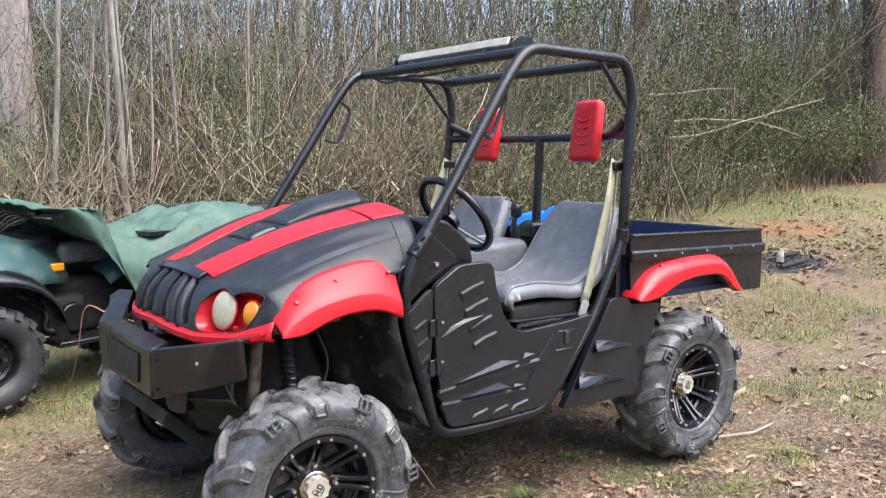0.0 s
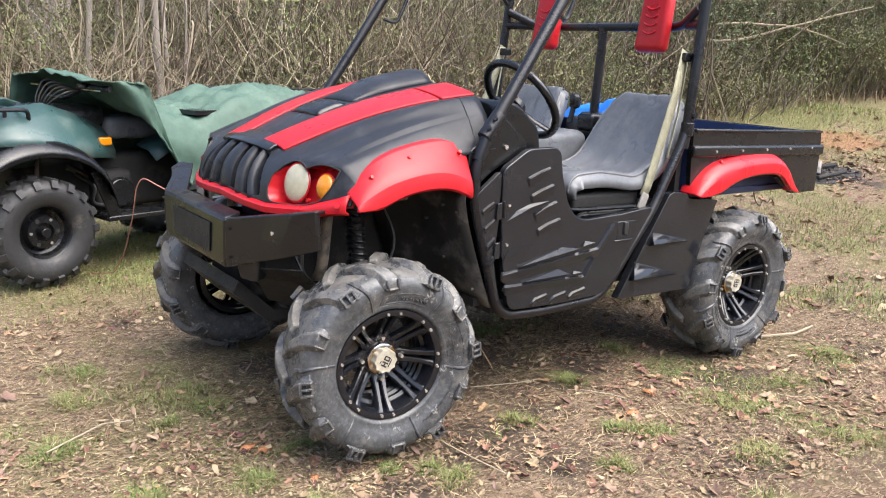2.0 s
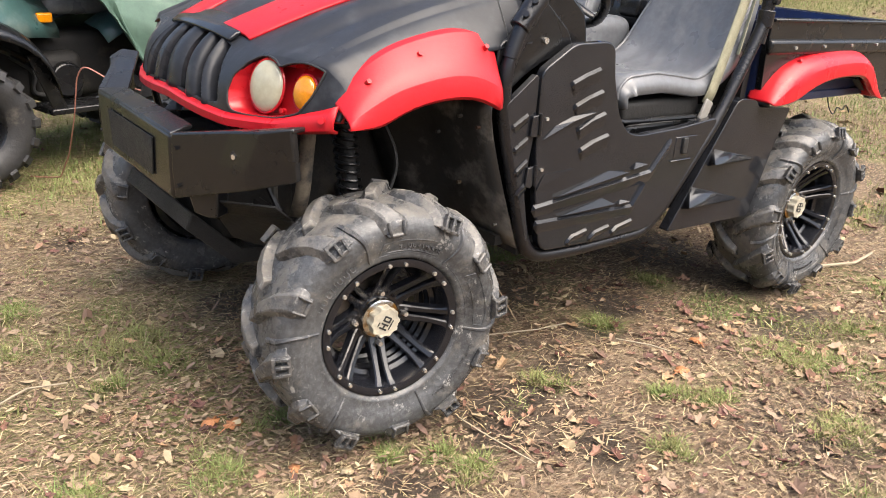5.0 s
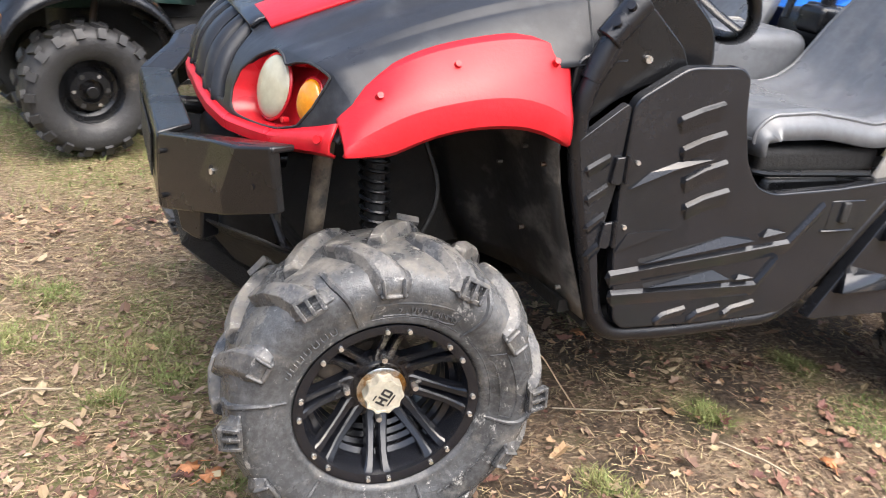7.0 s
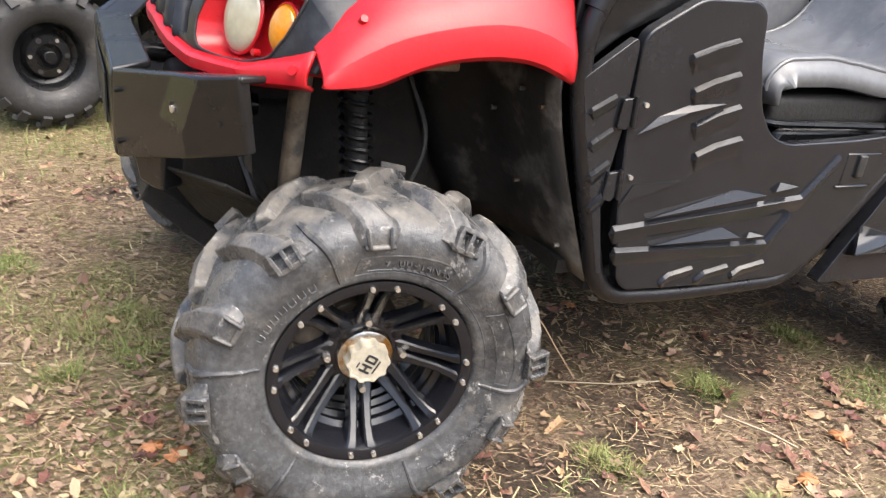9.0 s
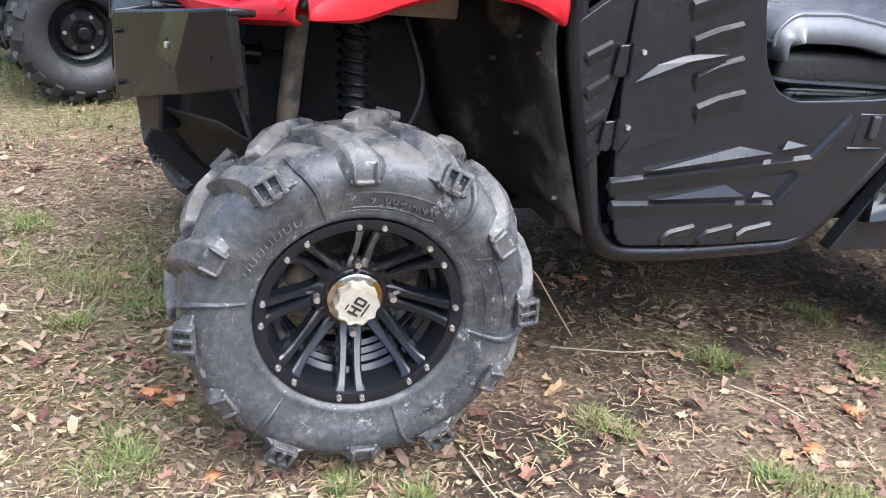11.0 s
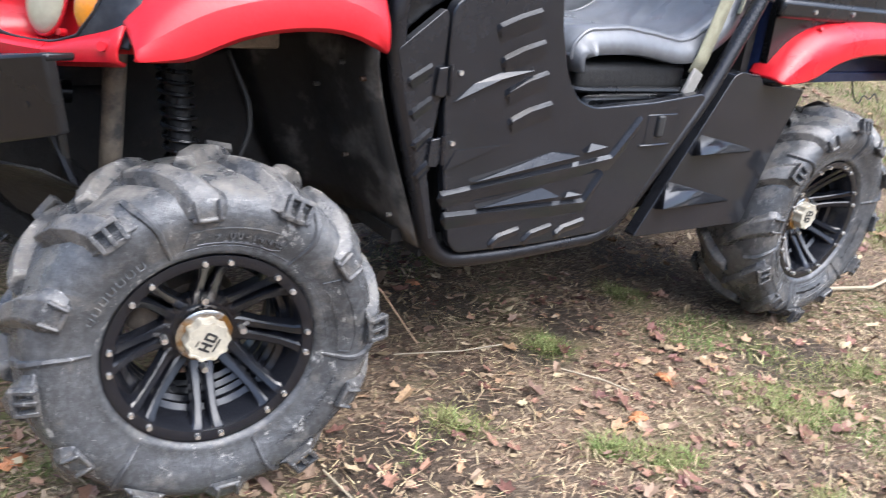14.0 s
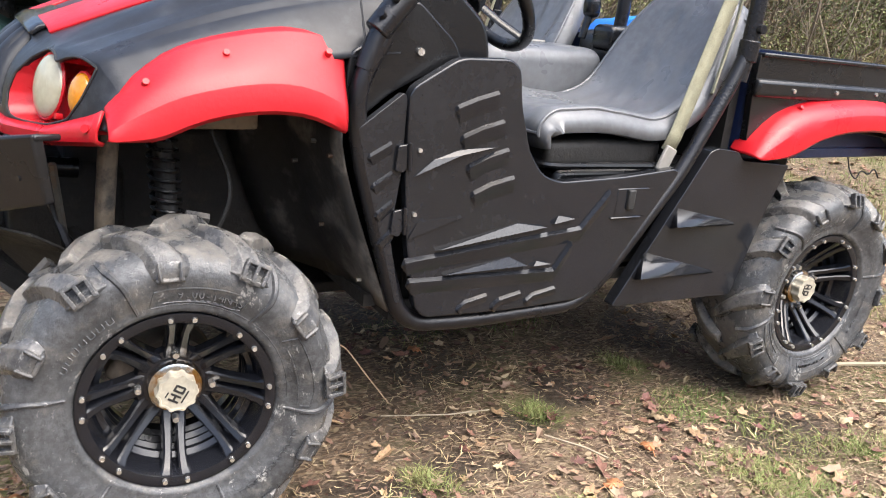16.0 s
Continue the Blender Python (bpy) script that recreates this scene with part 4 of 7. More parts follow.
# side cowl behind the fender and inner liners
for sgn in (-1, 1):
    part("side_cowl", plate(((.345, .84), (.36, 1.0), (.44, 1.03), (.50, 1.11), (.60, 1.03), (.64, .95), (.53, .955), (.46, .92), (.372, .85)), sgn * .572, sgn * .598, 0.02), "black", utv, bevel=0.006)
    part("cowl_bolt", cylbm((.515, sgn * .598, 1.005), (.515, sgn * .606, 1.005), 0.008, 10), "bolt", utv)
    lin = [[(ip(z, (.40, .56, .80, .93), (.505, .452, .372, .362)) - ip(y, (.2, .35, .6), (.135, .040, 0)) - 0.02 * math.sin((z - .4) * 5), sgn * y, z + .05 * max(0, .6 - y) * (z < .5)) for y in np.linspace(.2, .60, 9)] for z in np.linspace(.43, .87, 9)]
    part("wheel_liner", sheet(lin), "liner", utv, "dusty black inner wheel liner", solid=0.006)
    part("wheel_arch", sheet([[(x, sgn * y, ip(x, (-.08, .0, .2, .37), (.81, .86, .905, .86))) for x in np.linspace(-.08, .37, 9)] for y in (.2, .45, .60)]), "under", utv, solid=0.006)
    part("rear_arch", sheet([[(x, sgn * y, ip(x, (1.55, 1.75, 2.15, 2.3), (.78, .86, .88, .78))) for x in np.linspace(1.55, 2.3, 10)] for y in (.3, .60)]), "under", utv, solid=0.006)

# ---------------------------------------------------------------- cage
R_T = 0.0215
for sgn in (-1, 1):
    y = sgn * .612
    part("side_hoop", tube([(.425, y, 1.03), (.37, y, .93), (.385, y, .80), (.462, y, .56), (.515, y, .40), (.70, y, .388), (1.02, y, .395), (1.10, y, .46), (1.318, y, .735), (1.442, y, .965), (1.485, y, 1.06), (1.492, y, 1.12)], 0.020, 0.07), "tube", utv, "black steel side rail")
    part("roof_hoop", tube([(.385, y, .965), (.415, y, 1.045), (.57, sgn * .607, 1.268), (.838, sgn * .60, 1.67), (.935, sgn * .597, 1.782), (1.485, sgn * .60, 1.780), (1.532, sgn * .602, 1.65), (1.492, y, 1.24), (1.484, y, 1.06), (1.470, y, .98)], R_T, 0.09, 14), "tube", utv, "black steel roll cage hoop")
    d = Vector((.36, 0, .45)).normalized()
    c = Vector((.437, y, 1.078))
    part("cage_clamp", cylbm(c - d * .05, c + d * .05, 0.0275, 16), "tube", utv, bevel=0.003)
    for k in (-.02, .02):
        q = c + d * k + Vector((-0.015, sgn * 0.02, 0.01))
        part("clamp_bolt", cylbm(q, q + Vector((-0.012, sgn * 0.010, 0.006)), 0.0085, 8), "tube", utv)
    part("rear_clamp", cylbm((1.483, y, 1.03), (1.486, y, 1.085), 0.027, 16), "tube", utv, bevel=0.003)
    part("clamp_bolt", cylbm((1.487, y + sgn * .02, 1.115), (1.487, y + sgn * .034, 1.115), 0.012, 10), "tube", utv)
    part("corner_brace", tube([(1.33, sgn * .597, 1.768), (1.515, sgn * .60, 1.575)], 0.011, 0, 8), "tube", utv)
    part("grab_bar", tube([(.835, sgn * .575, 1.64), (.875, sgn * .55, 1.60), (.80, sgn * .55, 1.44), (.745, sgn * .58, 1.46)], 0.008, 0.03, 8), "tube", utv)
    part("rear_stay", tube([(1.515, sgn * .60, 1.478), (1.59, sgn * .48, 1.478)], 0.02, 0, 10), "tube", utv)
part("roof_bar_front", tube([(.965, -.59, 1.772), (.965, .59, 1.772)], R_T, 0, 12), "tube", utv)
part("roof_bar_rear", tube([(1.475, -.585, 1.768), (1.475, .585, 1.768)], R_T, 0, 12), "tube", utv)
part("headrest_bar", tube([(1.515, -.59, 1.545), (1.595, -.44, 1.473), (1.595, .44, 1.473), (1.515, .59, 1.545)], 0.0195, 0.05, 12), "tube", utv, "black steel cross bar")
part("rear_brace", tube([(1.595, 0, 1.468), (1.58, 0, 1.12), (1.57, 0, .95)], 0.022, 0.03, 12), "tube", utv)
part("brace_foot", boxbm((1.585, 0, 1.05), (.07, .12, .06)), "black", utv, bevel=0.008)
for sgn in (-1, 1):
    b = soft_box((0, 0, 0), (.06, .178, .275), .028)
    for v in b.verts:
        v.co.y *= 1.0 - 0.22 * max(0, v.co.z / .15) - 0.1 * max(0, -v.co.z / .15)
    b.transform(pose(1.555, sgn * .335, 1.498, 0, 8, 0))
    hr = part("headrest", b, "red", utv, "bright red padded headrest", angle=60)
    for k in range(4):
        z = .055 - .034 * k
        pts = [(1.523 + z * .14, sgn * .335 + q * .035, 1.498 + z - .012 * (1 - q * q)) for q in np.linspace(-1, 1, 7)]
        part("headrest_rib", sweep(bmesh.new(), pts, 0.005, 6), "red", hr)
# light bar on the roof
lb = part("light_bar", plate(((1.07, 1.842), (1.07, 1.876), (1.10, 1.897), (1.16, 1.897), (1.175, 1.876), (1.165, 1.845)), -.40, .40, 0.01), "black", utv, "black LED light bar", bevel=0.003)
# pale cream metal stands in for sky reflected in the slanted front face
part("light_bar_lens", boxbm((1.072, 0, 1.884), (.012, .76, .036), Matrix.Rotation(radians(25), 3, "Y")), "cap", lb, "lens strip coloured pale for the sky's reflection", bevel=0.003)
part("light_bar_top", boxbm((1.125, 0, 1.900), (.07, .78, .006)), "chrome", lb, "bright metal top")
for sgn in (-1, 1):
    part("light_bar_end", plate(((1.062, 1.838), (1.062, 1.880), (1.098, 1.905), (1.165, 1.905), (1.182, 1.878), (1.172, 1.84)), sgn * .40, sgn * .412, 0.01), "black", lb, bevel=0.002)
    part("light_bar_foot", boxbm((1.06, sgn * .25, 1.842), (.05, .03, .03)), "black", lb, bevel=0.003)
lb.location = (-.035, 0, -.046)
part("light_cable", tube([(.985, -.12, 1.745), (.965, .1, 1.73), (.975, .22, 1.745), (.955, .36, 1.715), (.965, .5, 1.755)], 0.006, 0.05, 6), "ink", utv)

# ---------------------------------------------------------------- doors and side panels
RIBS_TOP = (((.593, .897), (.640, .915), (.693, .930)), ((.614, .834), (.660, .853), (.715, .868)), ((.636, .769), (.682, .790), (.736, .805)), ((.655, .708), (.700, .727), (.760, .741)))
RIBS_LOW = (((.647, .434), (.664, .448), (.722, .460)), ((.742, .430), (.760, .445), (.820, .457)), ((.840, .434), (.858, .447), (.923, .459)))
LINES = (((.497, .560), (.977, .608), (1.055, .698)), ((.511, .513), (.910, .506), (.956, .571)))
for sgn in (-1, 1):
    door = part("door", plate(((.479, .933), (.592, 1.001), (.722, 1.004), (.748, .985), (.764, .90), (.800, .800), (.845, .745), (.90, .727), (1.10, .735), (1.272, .752), (1.286, .74), (1.075, .452), (1.02, .418), (.80, .412), (.56, .420), (.535, .445), (.50, .60), (.484, .75)), sgn * .612, sgn * .640, 0.022, 3), "panel", utv, "moulded black plastic half door", bevel=0.011, segs=4)
    def rib(name, outl, h=0.012, y0=.640, owner=None):
        """A raised wedge: flush along its upper edge, proud along its lower one."""
        b_ = bmesh.new()
        cx = sum(p[0] for p in outl) / len(outl)
        cz = sum(p[1] for p in outl) / len(outl)
        front, back = [], []
        for x, z in outl:
            zs = []
            for k in range(len(outl)):
                (xa, za), (xb, zb) = outl[k - 1], outl[k]
                if min(xa, xb) - 1e-6 <= x <= max(xa, xb) + 1e-6:
                    zs += [za + (zb - za) * (x - xa) / (xb - xa)] if abs(xb - xa) > 1e-6 else [za, zb]
            lo, hi = min(zs), max(zs)
            near = [q for q in zs if abs(q - z) > .002]
            up = (z - min(near)) > 0 if near else False
            y = y0 + (0.0015 if up else h) if hi - lo > .002 else y0 + .35 * h
            front.append(b_.verts.new((x, sgn * y, z)))
            back.append(b_.verts.new((x + (x - cx) * .01, sgn * (y0 - .002), z - (.004 if not up else 0))))
        b_.faces.new(front)
        for k in range(len(outl)):
            b_.faces.new((front[k - 1], front[k], back[k], back[k - 1]))
        bmesh.ops.triangulate(b_, faces=[f for f in b_.faces if len(f.verts) > 4])
        return part(name, b_, "panel", owner or door, angle=20)
    def ledge(name, line, drop, h=.010, top=.0078, y0=.640, owner=None):
        """A moulded pad: a narrow bevel along its upper line, a face that falls back below."""
        b_ = bmesh.new()
        up = [b_.verts.new((x, sgn * (y0 - .001), z + top)) for x, z in line]
        lo = [b_.verts.new((x, sgn * (y0 + h), z)) for x, z in line]
        lo2 = [b_.verts.new((x, sgn * (y0 + h * .97), z - .004)) for x, z in line]
        dn = [b_.verts.new((x + .006 * (1 if k else 2), sgn * (y0 - .001), z - drop)) for k, (x, z) in enumerate(line)]
        for a_, c_ in ((up, lo), (lo, lo2), (lo2, dn)):
            for k in range(len(line) - 1):
                b_.faces.new((a_[k], a_[k + 1], c_[k + 1], c_[k]))
        e = .012
        for k, d_ in ((0, -e), (-1, e)):
            v = b_.verts.new((line[k][0] + d_ * .5, sgn * (y0 - .001), line[k][1] - drop * .3))
            b_.faces.new((up[k], lo[k], v)), b_.faces.new((lo[k], lo2[k], v)), b_.faces.new((lo2[k], dn[k], v))
        return part(name, b_, "panel", owner or door, angle=25)
    for line in RIBS_TOP:
        ledge("door_rib", line, .038, .010, .0068)
    for line in RIBS_LOW:
        ledge("door_rib", line, .020, .008, .0058)
    for line in LINES:
        ledge("door_rib", line, .034, .010, .0072)
    rib("door_facet", ((.575, .584), (.788, .632), (.868, .621)), 0.034)
    rib("door_facet", ((.600, .524), (.776, .550), (.825, .528)), 0.034)
    rib("door_facet", ((.890, .627), (.906, .645), (.953, .637)), 0.030)
    rib("door_facet", ((.845, .524), (.858, .534), (.897, .526)), 0.030)
    rib("door_facet", ((.504, .752), (.548, .786), (.613, .808), (.70, .812), (.61, .797)), 0.012)
    rib("door_facet", ((.500, .612), (.524, .652), (.636, .656)), 0.012)
    part("latch_recess", boxbm((1.135, sgn * .6385, .668), (.105, .007, .075)), "panel", door, bevel=0.003)
    part("latch", boxbm((1.128, sgn * .644, .676), (.022, .012, .052)), "ink", door, "black paddle latch", bevel=0.004)
    part("latch_lip", boxbm((1.12, sgn * .642, .630), (.10, .008, .006)), "panel", door, bevel=0.003)
    for z in (.795, .655):
        part("hinge", plate(((.462, z + .022), (.496, z + .026), (.498, z - .012), (.478, z - .036), (.458, z - .032)), sgn * .632, sgn * .6415, 0.004), "panel", door, bevel=0.002)
        part("hinge_pin", cylbm((.490, sgn * .644, z - .03), (.486, sgn * .644, z + .028), .0045, 8), "tube", door)
        part("hinge_bolt", cylbm((.512, sgn * .640, z + .012), (.512, sgn * .645, z + .012), .005, 8), "bolt", door)
    fp = part("front_filler", plate(((.372, .850), (.470, .925), (.478, .915), (.478, .76), (.462, .62), (.50, .46), (.488, .46), (.445, .60), (.395, .76)), sgn * .612, sgn * .632, 0.008, 3), "panel", utv, "black moulded panel before the door", bevel=0.006)
    for k in range(4):
        x, z = .397 + .012 * k, .80 - .062 * k
        ledge("filler_rib", ((x + .003, z - .006), (x + .05 - .006 * k, z + .020)), .022, .008, .0055, .632, fp)
    rp = part("rear_side_panel", plate(((1.41, .79), (1.44, .800), (1.52, .79), (1.545, .765), (1.745, .748), (1.68, .60), (1.605, .362), (1.145, .375), (1.20, .46)), sgn * .585, sgn * .620, 0.01, 3), "panel", utv, "black moulded panel before the rear wheel", bevel=0.006)
    for (ax_, az), (bx, bz), (cx_, cz_) in (((1.325, .640), (1.305, .594), (1.560, .584)), ((1.232, .522), (1.205, .457), (1.512, .443))):
        bm = bmesh.new()
        v = [bm.verts.new(p) for p in ((ax_, sgn * .6195, az), (bx, sgn * .650, bz), (cx_, sgn * .622, cz_), (bx + .005, sgn * .6195, bz - .012), (cx_ + .004, sgn * .6195, cz_ - .006), (cx_ - .03, sgn * .6195, cz_ + .012))]
        bm.faces.new((v[0], v[1], v[2])), bm.faces.new((v[0], v[2], v[5])), bm.faces.new((v[1], v[3], v[4], v[2])), bm.faces.new((v[0], v[3], v[1]))
        part("panel_gusset", bm, "panel", rp, solid=0.002)
    part("door_sill", boxbm((.80, sgn * .50, .42), (.62, .20, .03)), "under", utv, bevel=0.004)

# ---------------------------------------------------------------- bed
bed = part("cargo_bed", boxbm((2.06, 0, .80), (1.0, 1.16, .03)), "bluebed", utv, "cargo box with dark blue lining", bevel=0.004)
for sgn in (-1, 1):
    part("bed_side", plate(((1.555, .96), (1.555, 1.075), (2.56, 1.058), (2.575, .97), (2.575, .765), (2.36, .765), (2.30, .84), (1.70, .90), (1.62, .87), (1.57, .80)), sgn * .575, sgn * .598, 0.006), "black", bed, bevel=0.004)
    part("bed_rail", boxbm((2.065, sgn * .603, .980), (1.03, .026, .05), Matrix.Rotation(radians(1.0), 3, "Y")), "black", bed, bevel=0.012, segs=3)
    part("bed_lining", boxbm((2.05, sgn * .568, .935), (.97, .010, .26)), "bluebed", bed)
    part("bed_cap", boxbm((2.06, sgn * .588, 1.068), (1.0, .04, .012), Matrix.Rotation(radians(1.0), 3, "Y")), "black", bed, bevel=0.004)
    for k in range(5):
        part("bed_rivet", cylbm((1.70 + .19 * k, sgn * .612, .985), (1.70 + .19 * k, sgn * .620, .985), .006, 8), "bolt", bed)
bed.location = (0, 0, -.026)
part("bed_front", boxbm((1.575, 0, .94), (.02, 1.13, .26)), "bluebed", bed, bevel=0.004)
part("tailgate", boxbm((2.565, 0, .915), (.03, 1.17, .29)), "black", bed, "black tailgate", bevel=0.006)
part("tailgate_lining", boxbm((2.545, 0, .93), (.006, 1.12, .25)), "bluebed", bed)
part("bed_wiring", tube([(2.12, -.55, .78), (2.13, -.56, .735), (2.16, -.57, .705), (2.19, -.56, .74), (2.22, -.57, .72), (2.26, -.56, .745), (2.28, -.57, .71)], 0.0022, 0.02, 6), "ink", bed, "loose black wiring")
part("engine_bracket", boxbm((1.66, -.50, .84), (.14, .05, .05)), "steel", utv, bevel=0.006)
part("filler_cap", cylbm((1.66, -.56, .88), (1.63, -.53, .80), .028, 16), "under", utv)

# ---------------------------------------------------------------- cabin
part("cabin_floor", boxbm((1.0, 0, .44), (1.10, 1.10, .03)), "under", utv)
part("seat_base", boxbm((1.25, 0, .60), (.60, 1.10, .28)), "black", utv, bevel=0.02)
part("firewall", boxbm((.56, 0, .72), (.04, 1.12, .55)), "under", utv)
part("cabin_back", boxbm((1.54, 0, .72), (.03, 1.10, .50)), "under", utv)
part("dashboard", plate(((.50, .98), (.52, 1.165), (.60, 1.15), (.70, 1.07), (.72, .98), (.66, .92)), -.56, .56, 0.03), "black", utv, "black plastic dashboard", bevel=0.01)
for k in range(7):
    part("dash_vent", boxbm((.655 + .012 * k, -.50, 1.035 - .012 * k), (.006, .05, .012)), "ink", utv)


def seat(sgn):
    """One moulded shell: cushion, bend and backrest, with a welt along its edge and a skirt below it."""
    prof = rounded([(.885, 0, .790), (.866, 0, .845), (.905, 0, .893), (1.08, 0, .896), (1.26, 0, .868), (1.365, 0, .920), (1.435, 0, 1.035), (1.508, 0, 1.150), (1.550, 0, 1.196), (1.590, 0, 1.165)], .05, k=6)
    n = len(prof)

    def at(i, u):
        p = prof[i]
        t = (prof[min(i + 1, n - 1)] - prof[max(i - 1, 0)]).normalized()
        nrm = Vector((-t.z, 0, t.x))
        w = ip(p.z if p.x > 1.3 else 0, (0, .95, 1.03, 1.10, 1.16, 1.20), (.240, .236, .224, .206, .184, .15))
        e = abs(u)
        dish = .022 * (1 - (u / .8) ** 2 if e < .8 else 0) * math.sin(math.pi * i / (n - 1))
        drop = dish + .060 * max(0.0, (e - .80) / .20) ** 1.7
        drop *= min(1.0, .25 + i / 9)
        fold = (abs(noise.noise(Vector((p.x * 6 + u * 2, u * 5 + sgn, p.z * 11)))) - .18) * .016 + noise.noise(Vector((p.x * 14, u * 7 + sgn, p.z * 14))) * .004
        side = math.copysign(e if e < .8 else .8 + .2 * math.sin((e - .8) / .2 * 1.5708), u)
        return p + nrm * (fold * max(0.0, 1 - e) ** .5 - drop) + Vector((0, sgn * .345 + w * side, 0))
    us = [-1 + k / 14 for k in range(29)]
    cush = part("seat_shell", sheet([[at(i, u) for u in us] for i in range(n)]), "vinyl", utv, "worn black vinyl moulded bucket seat", solid=0.03, angle=80)
    for u in (-.86, .86):
        part("seat_welt", sweep(bmesh.new(), [at(i, u) for i in range(1, n - 1)], .0048, 7), "vinyl", cush)
    part("front_welt", sweep(bmesh.new(), [at(2, -.86 + 1.72 * k / 16) for k in range(17)], .0048, 7), "vinyl", cush)
    part("seat_pan", soft_box((1.10, sgn * .345, .775), (.38, .43, .07), .02), "under", cush)
    part("seat_base_rim", tube([(.900, sgn * .13, .752), (.888, sgn * .345, .748), (.900, sgn * .570, .752), (1.29, sgn * .575, .745)], 0.009, 0.05, 8), "black", cush)


for sgn in (-1, 1):
    seat(sgn)
    bm = bmesh.new()
    pts = [(1.475, sgn * .57, 1.37), (1.425, sgn * .585, 1.20), (1.362, sgn * .59, 1.02), (1.302, sgn * .59, .83), (1.285, sgn * .585, .785)]
    g = []
    for p in pts:
        g.append([bm.verts.new(Vector(p) + Vector((q * .022, 0, -q * .010))) for q in (-1, 1)])
    for a_, b_ in zip(g, g[1:]):
        bm.faces.new((a_[0], a_[1], b_[1], b_[0]))
    belt = part("seat_belt", bm, "webbing", utv, "khaki seat belt webbing", solid=0.003)
    part("belt_anchor", boxbm((1.282, sgn * .588, .765), (.04, .012, .07), Matrix.Rotation(radians(24), 3, "Y")), "buckle", belt, "grey belt anchor", bevel=0.004)
    bm = sweep(bmesh.new(), [(1.485, sgn * .575, 1.34), (1.455, sgn * .58, 1.12), (1.41, sgn * .585, .94)], 0.016, 8, flat=0.3)
    part("belt_strap", bm, "webbing", utv)
    part("belt_loop", boxbm((1.487, sgn * .575, 1.345), (.07, .03, .035)), "black", utv, bevel=0.005)
part("centre_tunnel", soft_box((1.17, 0.02, .88), (.56, .26, .25), .05), "vinyl", utv, "grey vinyl hump between the seats", angle=60)
part("seat_buckle", soft_box((1.33, .12, 1.0), (.07, .03, .02), .006), "buckle", utv, "small red and grey buckle")
part("centre_console", soft_box((1.545, 0, .96), (.10, .24, .20), .04), "black", utv, "black plastic console between the seats", angle=60)
part("gear_lever", tube([(1.44, .02, 1.03), (1.46, .02, 1.11)], 0.012, 0, 8), "black", utv)
part("gear_knob", soft_box((1.465, .02, 1.13), (.05, .05, .07), .02), "black", utv)
part("console_box", soft_box((1.50, -.06, 1.04), (.10, .10, .08), .02), "black", utv)
# steering
ax = Vector((.80, 0, .60)).normalized()
wc = Vector((.825, -.315, 1.150))
rot = ax.to_track_quat("Z", "Y").to_matrix()
ringpts = [wc + rot @ Vector((.172 * math.cos(2 * math.pi * k / 40), .172 * math.sin(2 * math.pi * k / 40), 0)) for k in range(40)]
sw = part("steering_wheel", sweep(bmesh.new(), ringpts, 0.016, 10, True), "black", utv, "black rubber steering wheel")
part("steering_hub", cylbm(wc - ax * .05, wc - ax * .02, .05, 20, .042), "black", sw, bevel=0.004)
for k in range(3):
    w = math.pi / 2 + 2 * math.pi * k / 3 + 0.5
    d = rot @ Vector((math.cos(w), math.sin(w), 0))
    part("steering_spoke", sweep(bmesh.new(), [wc - ax * .035 + d * .03, wc - ax * .02 + d * .1, wc + d * .168], 0.014, 8, flat=0.45), "black", sw)
part("steering_column", cylbm(wc - ax * .045, wc - ax * .26, .022, 14), "black", utv)

# ---------------------------------------------------------------- bumper and running gear
def slab(a, b, c, d, thick):
    """A plate with four corners, given thickness along its normal."""
    b_ = bmesh.new()
    P = [Vector(p) for p in (a, b, c, d)]
    n = (P[1] - P[0]).cross(P[3] - P[0]).normalized() * thick
    v0 = [b_.verts.new(p) for p in P]
    v1 = [b_.verts.new(p + n) for p in P]
    b_.faces.new(v0), b_.faces.new(v1[::-1])
    for i in range(4):
        b_.faces.new((v0[i], v0[(i + 1) % 4], v1[(i + 1) % 4], v1[i]))
    return b_


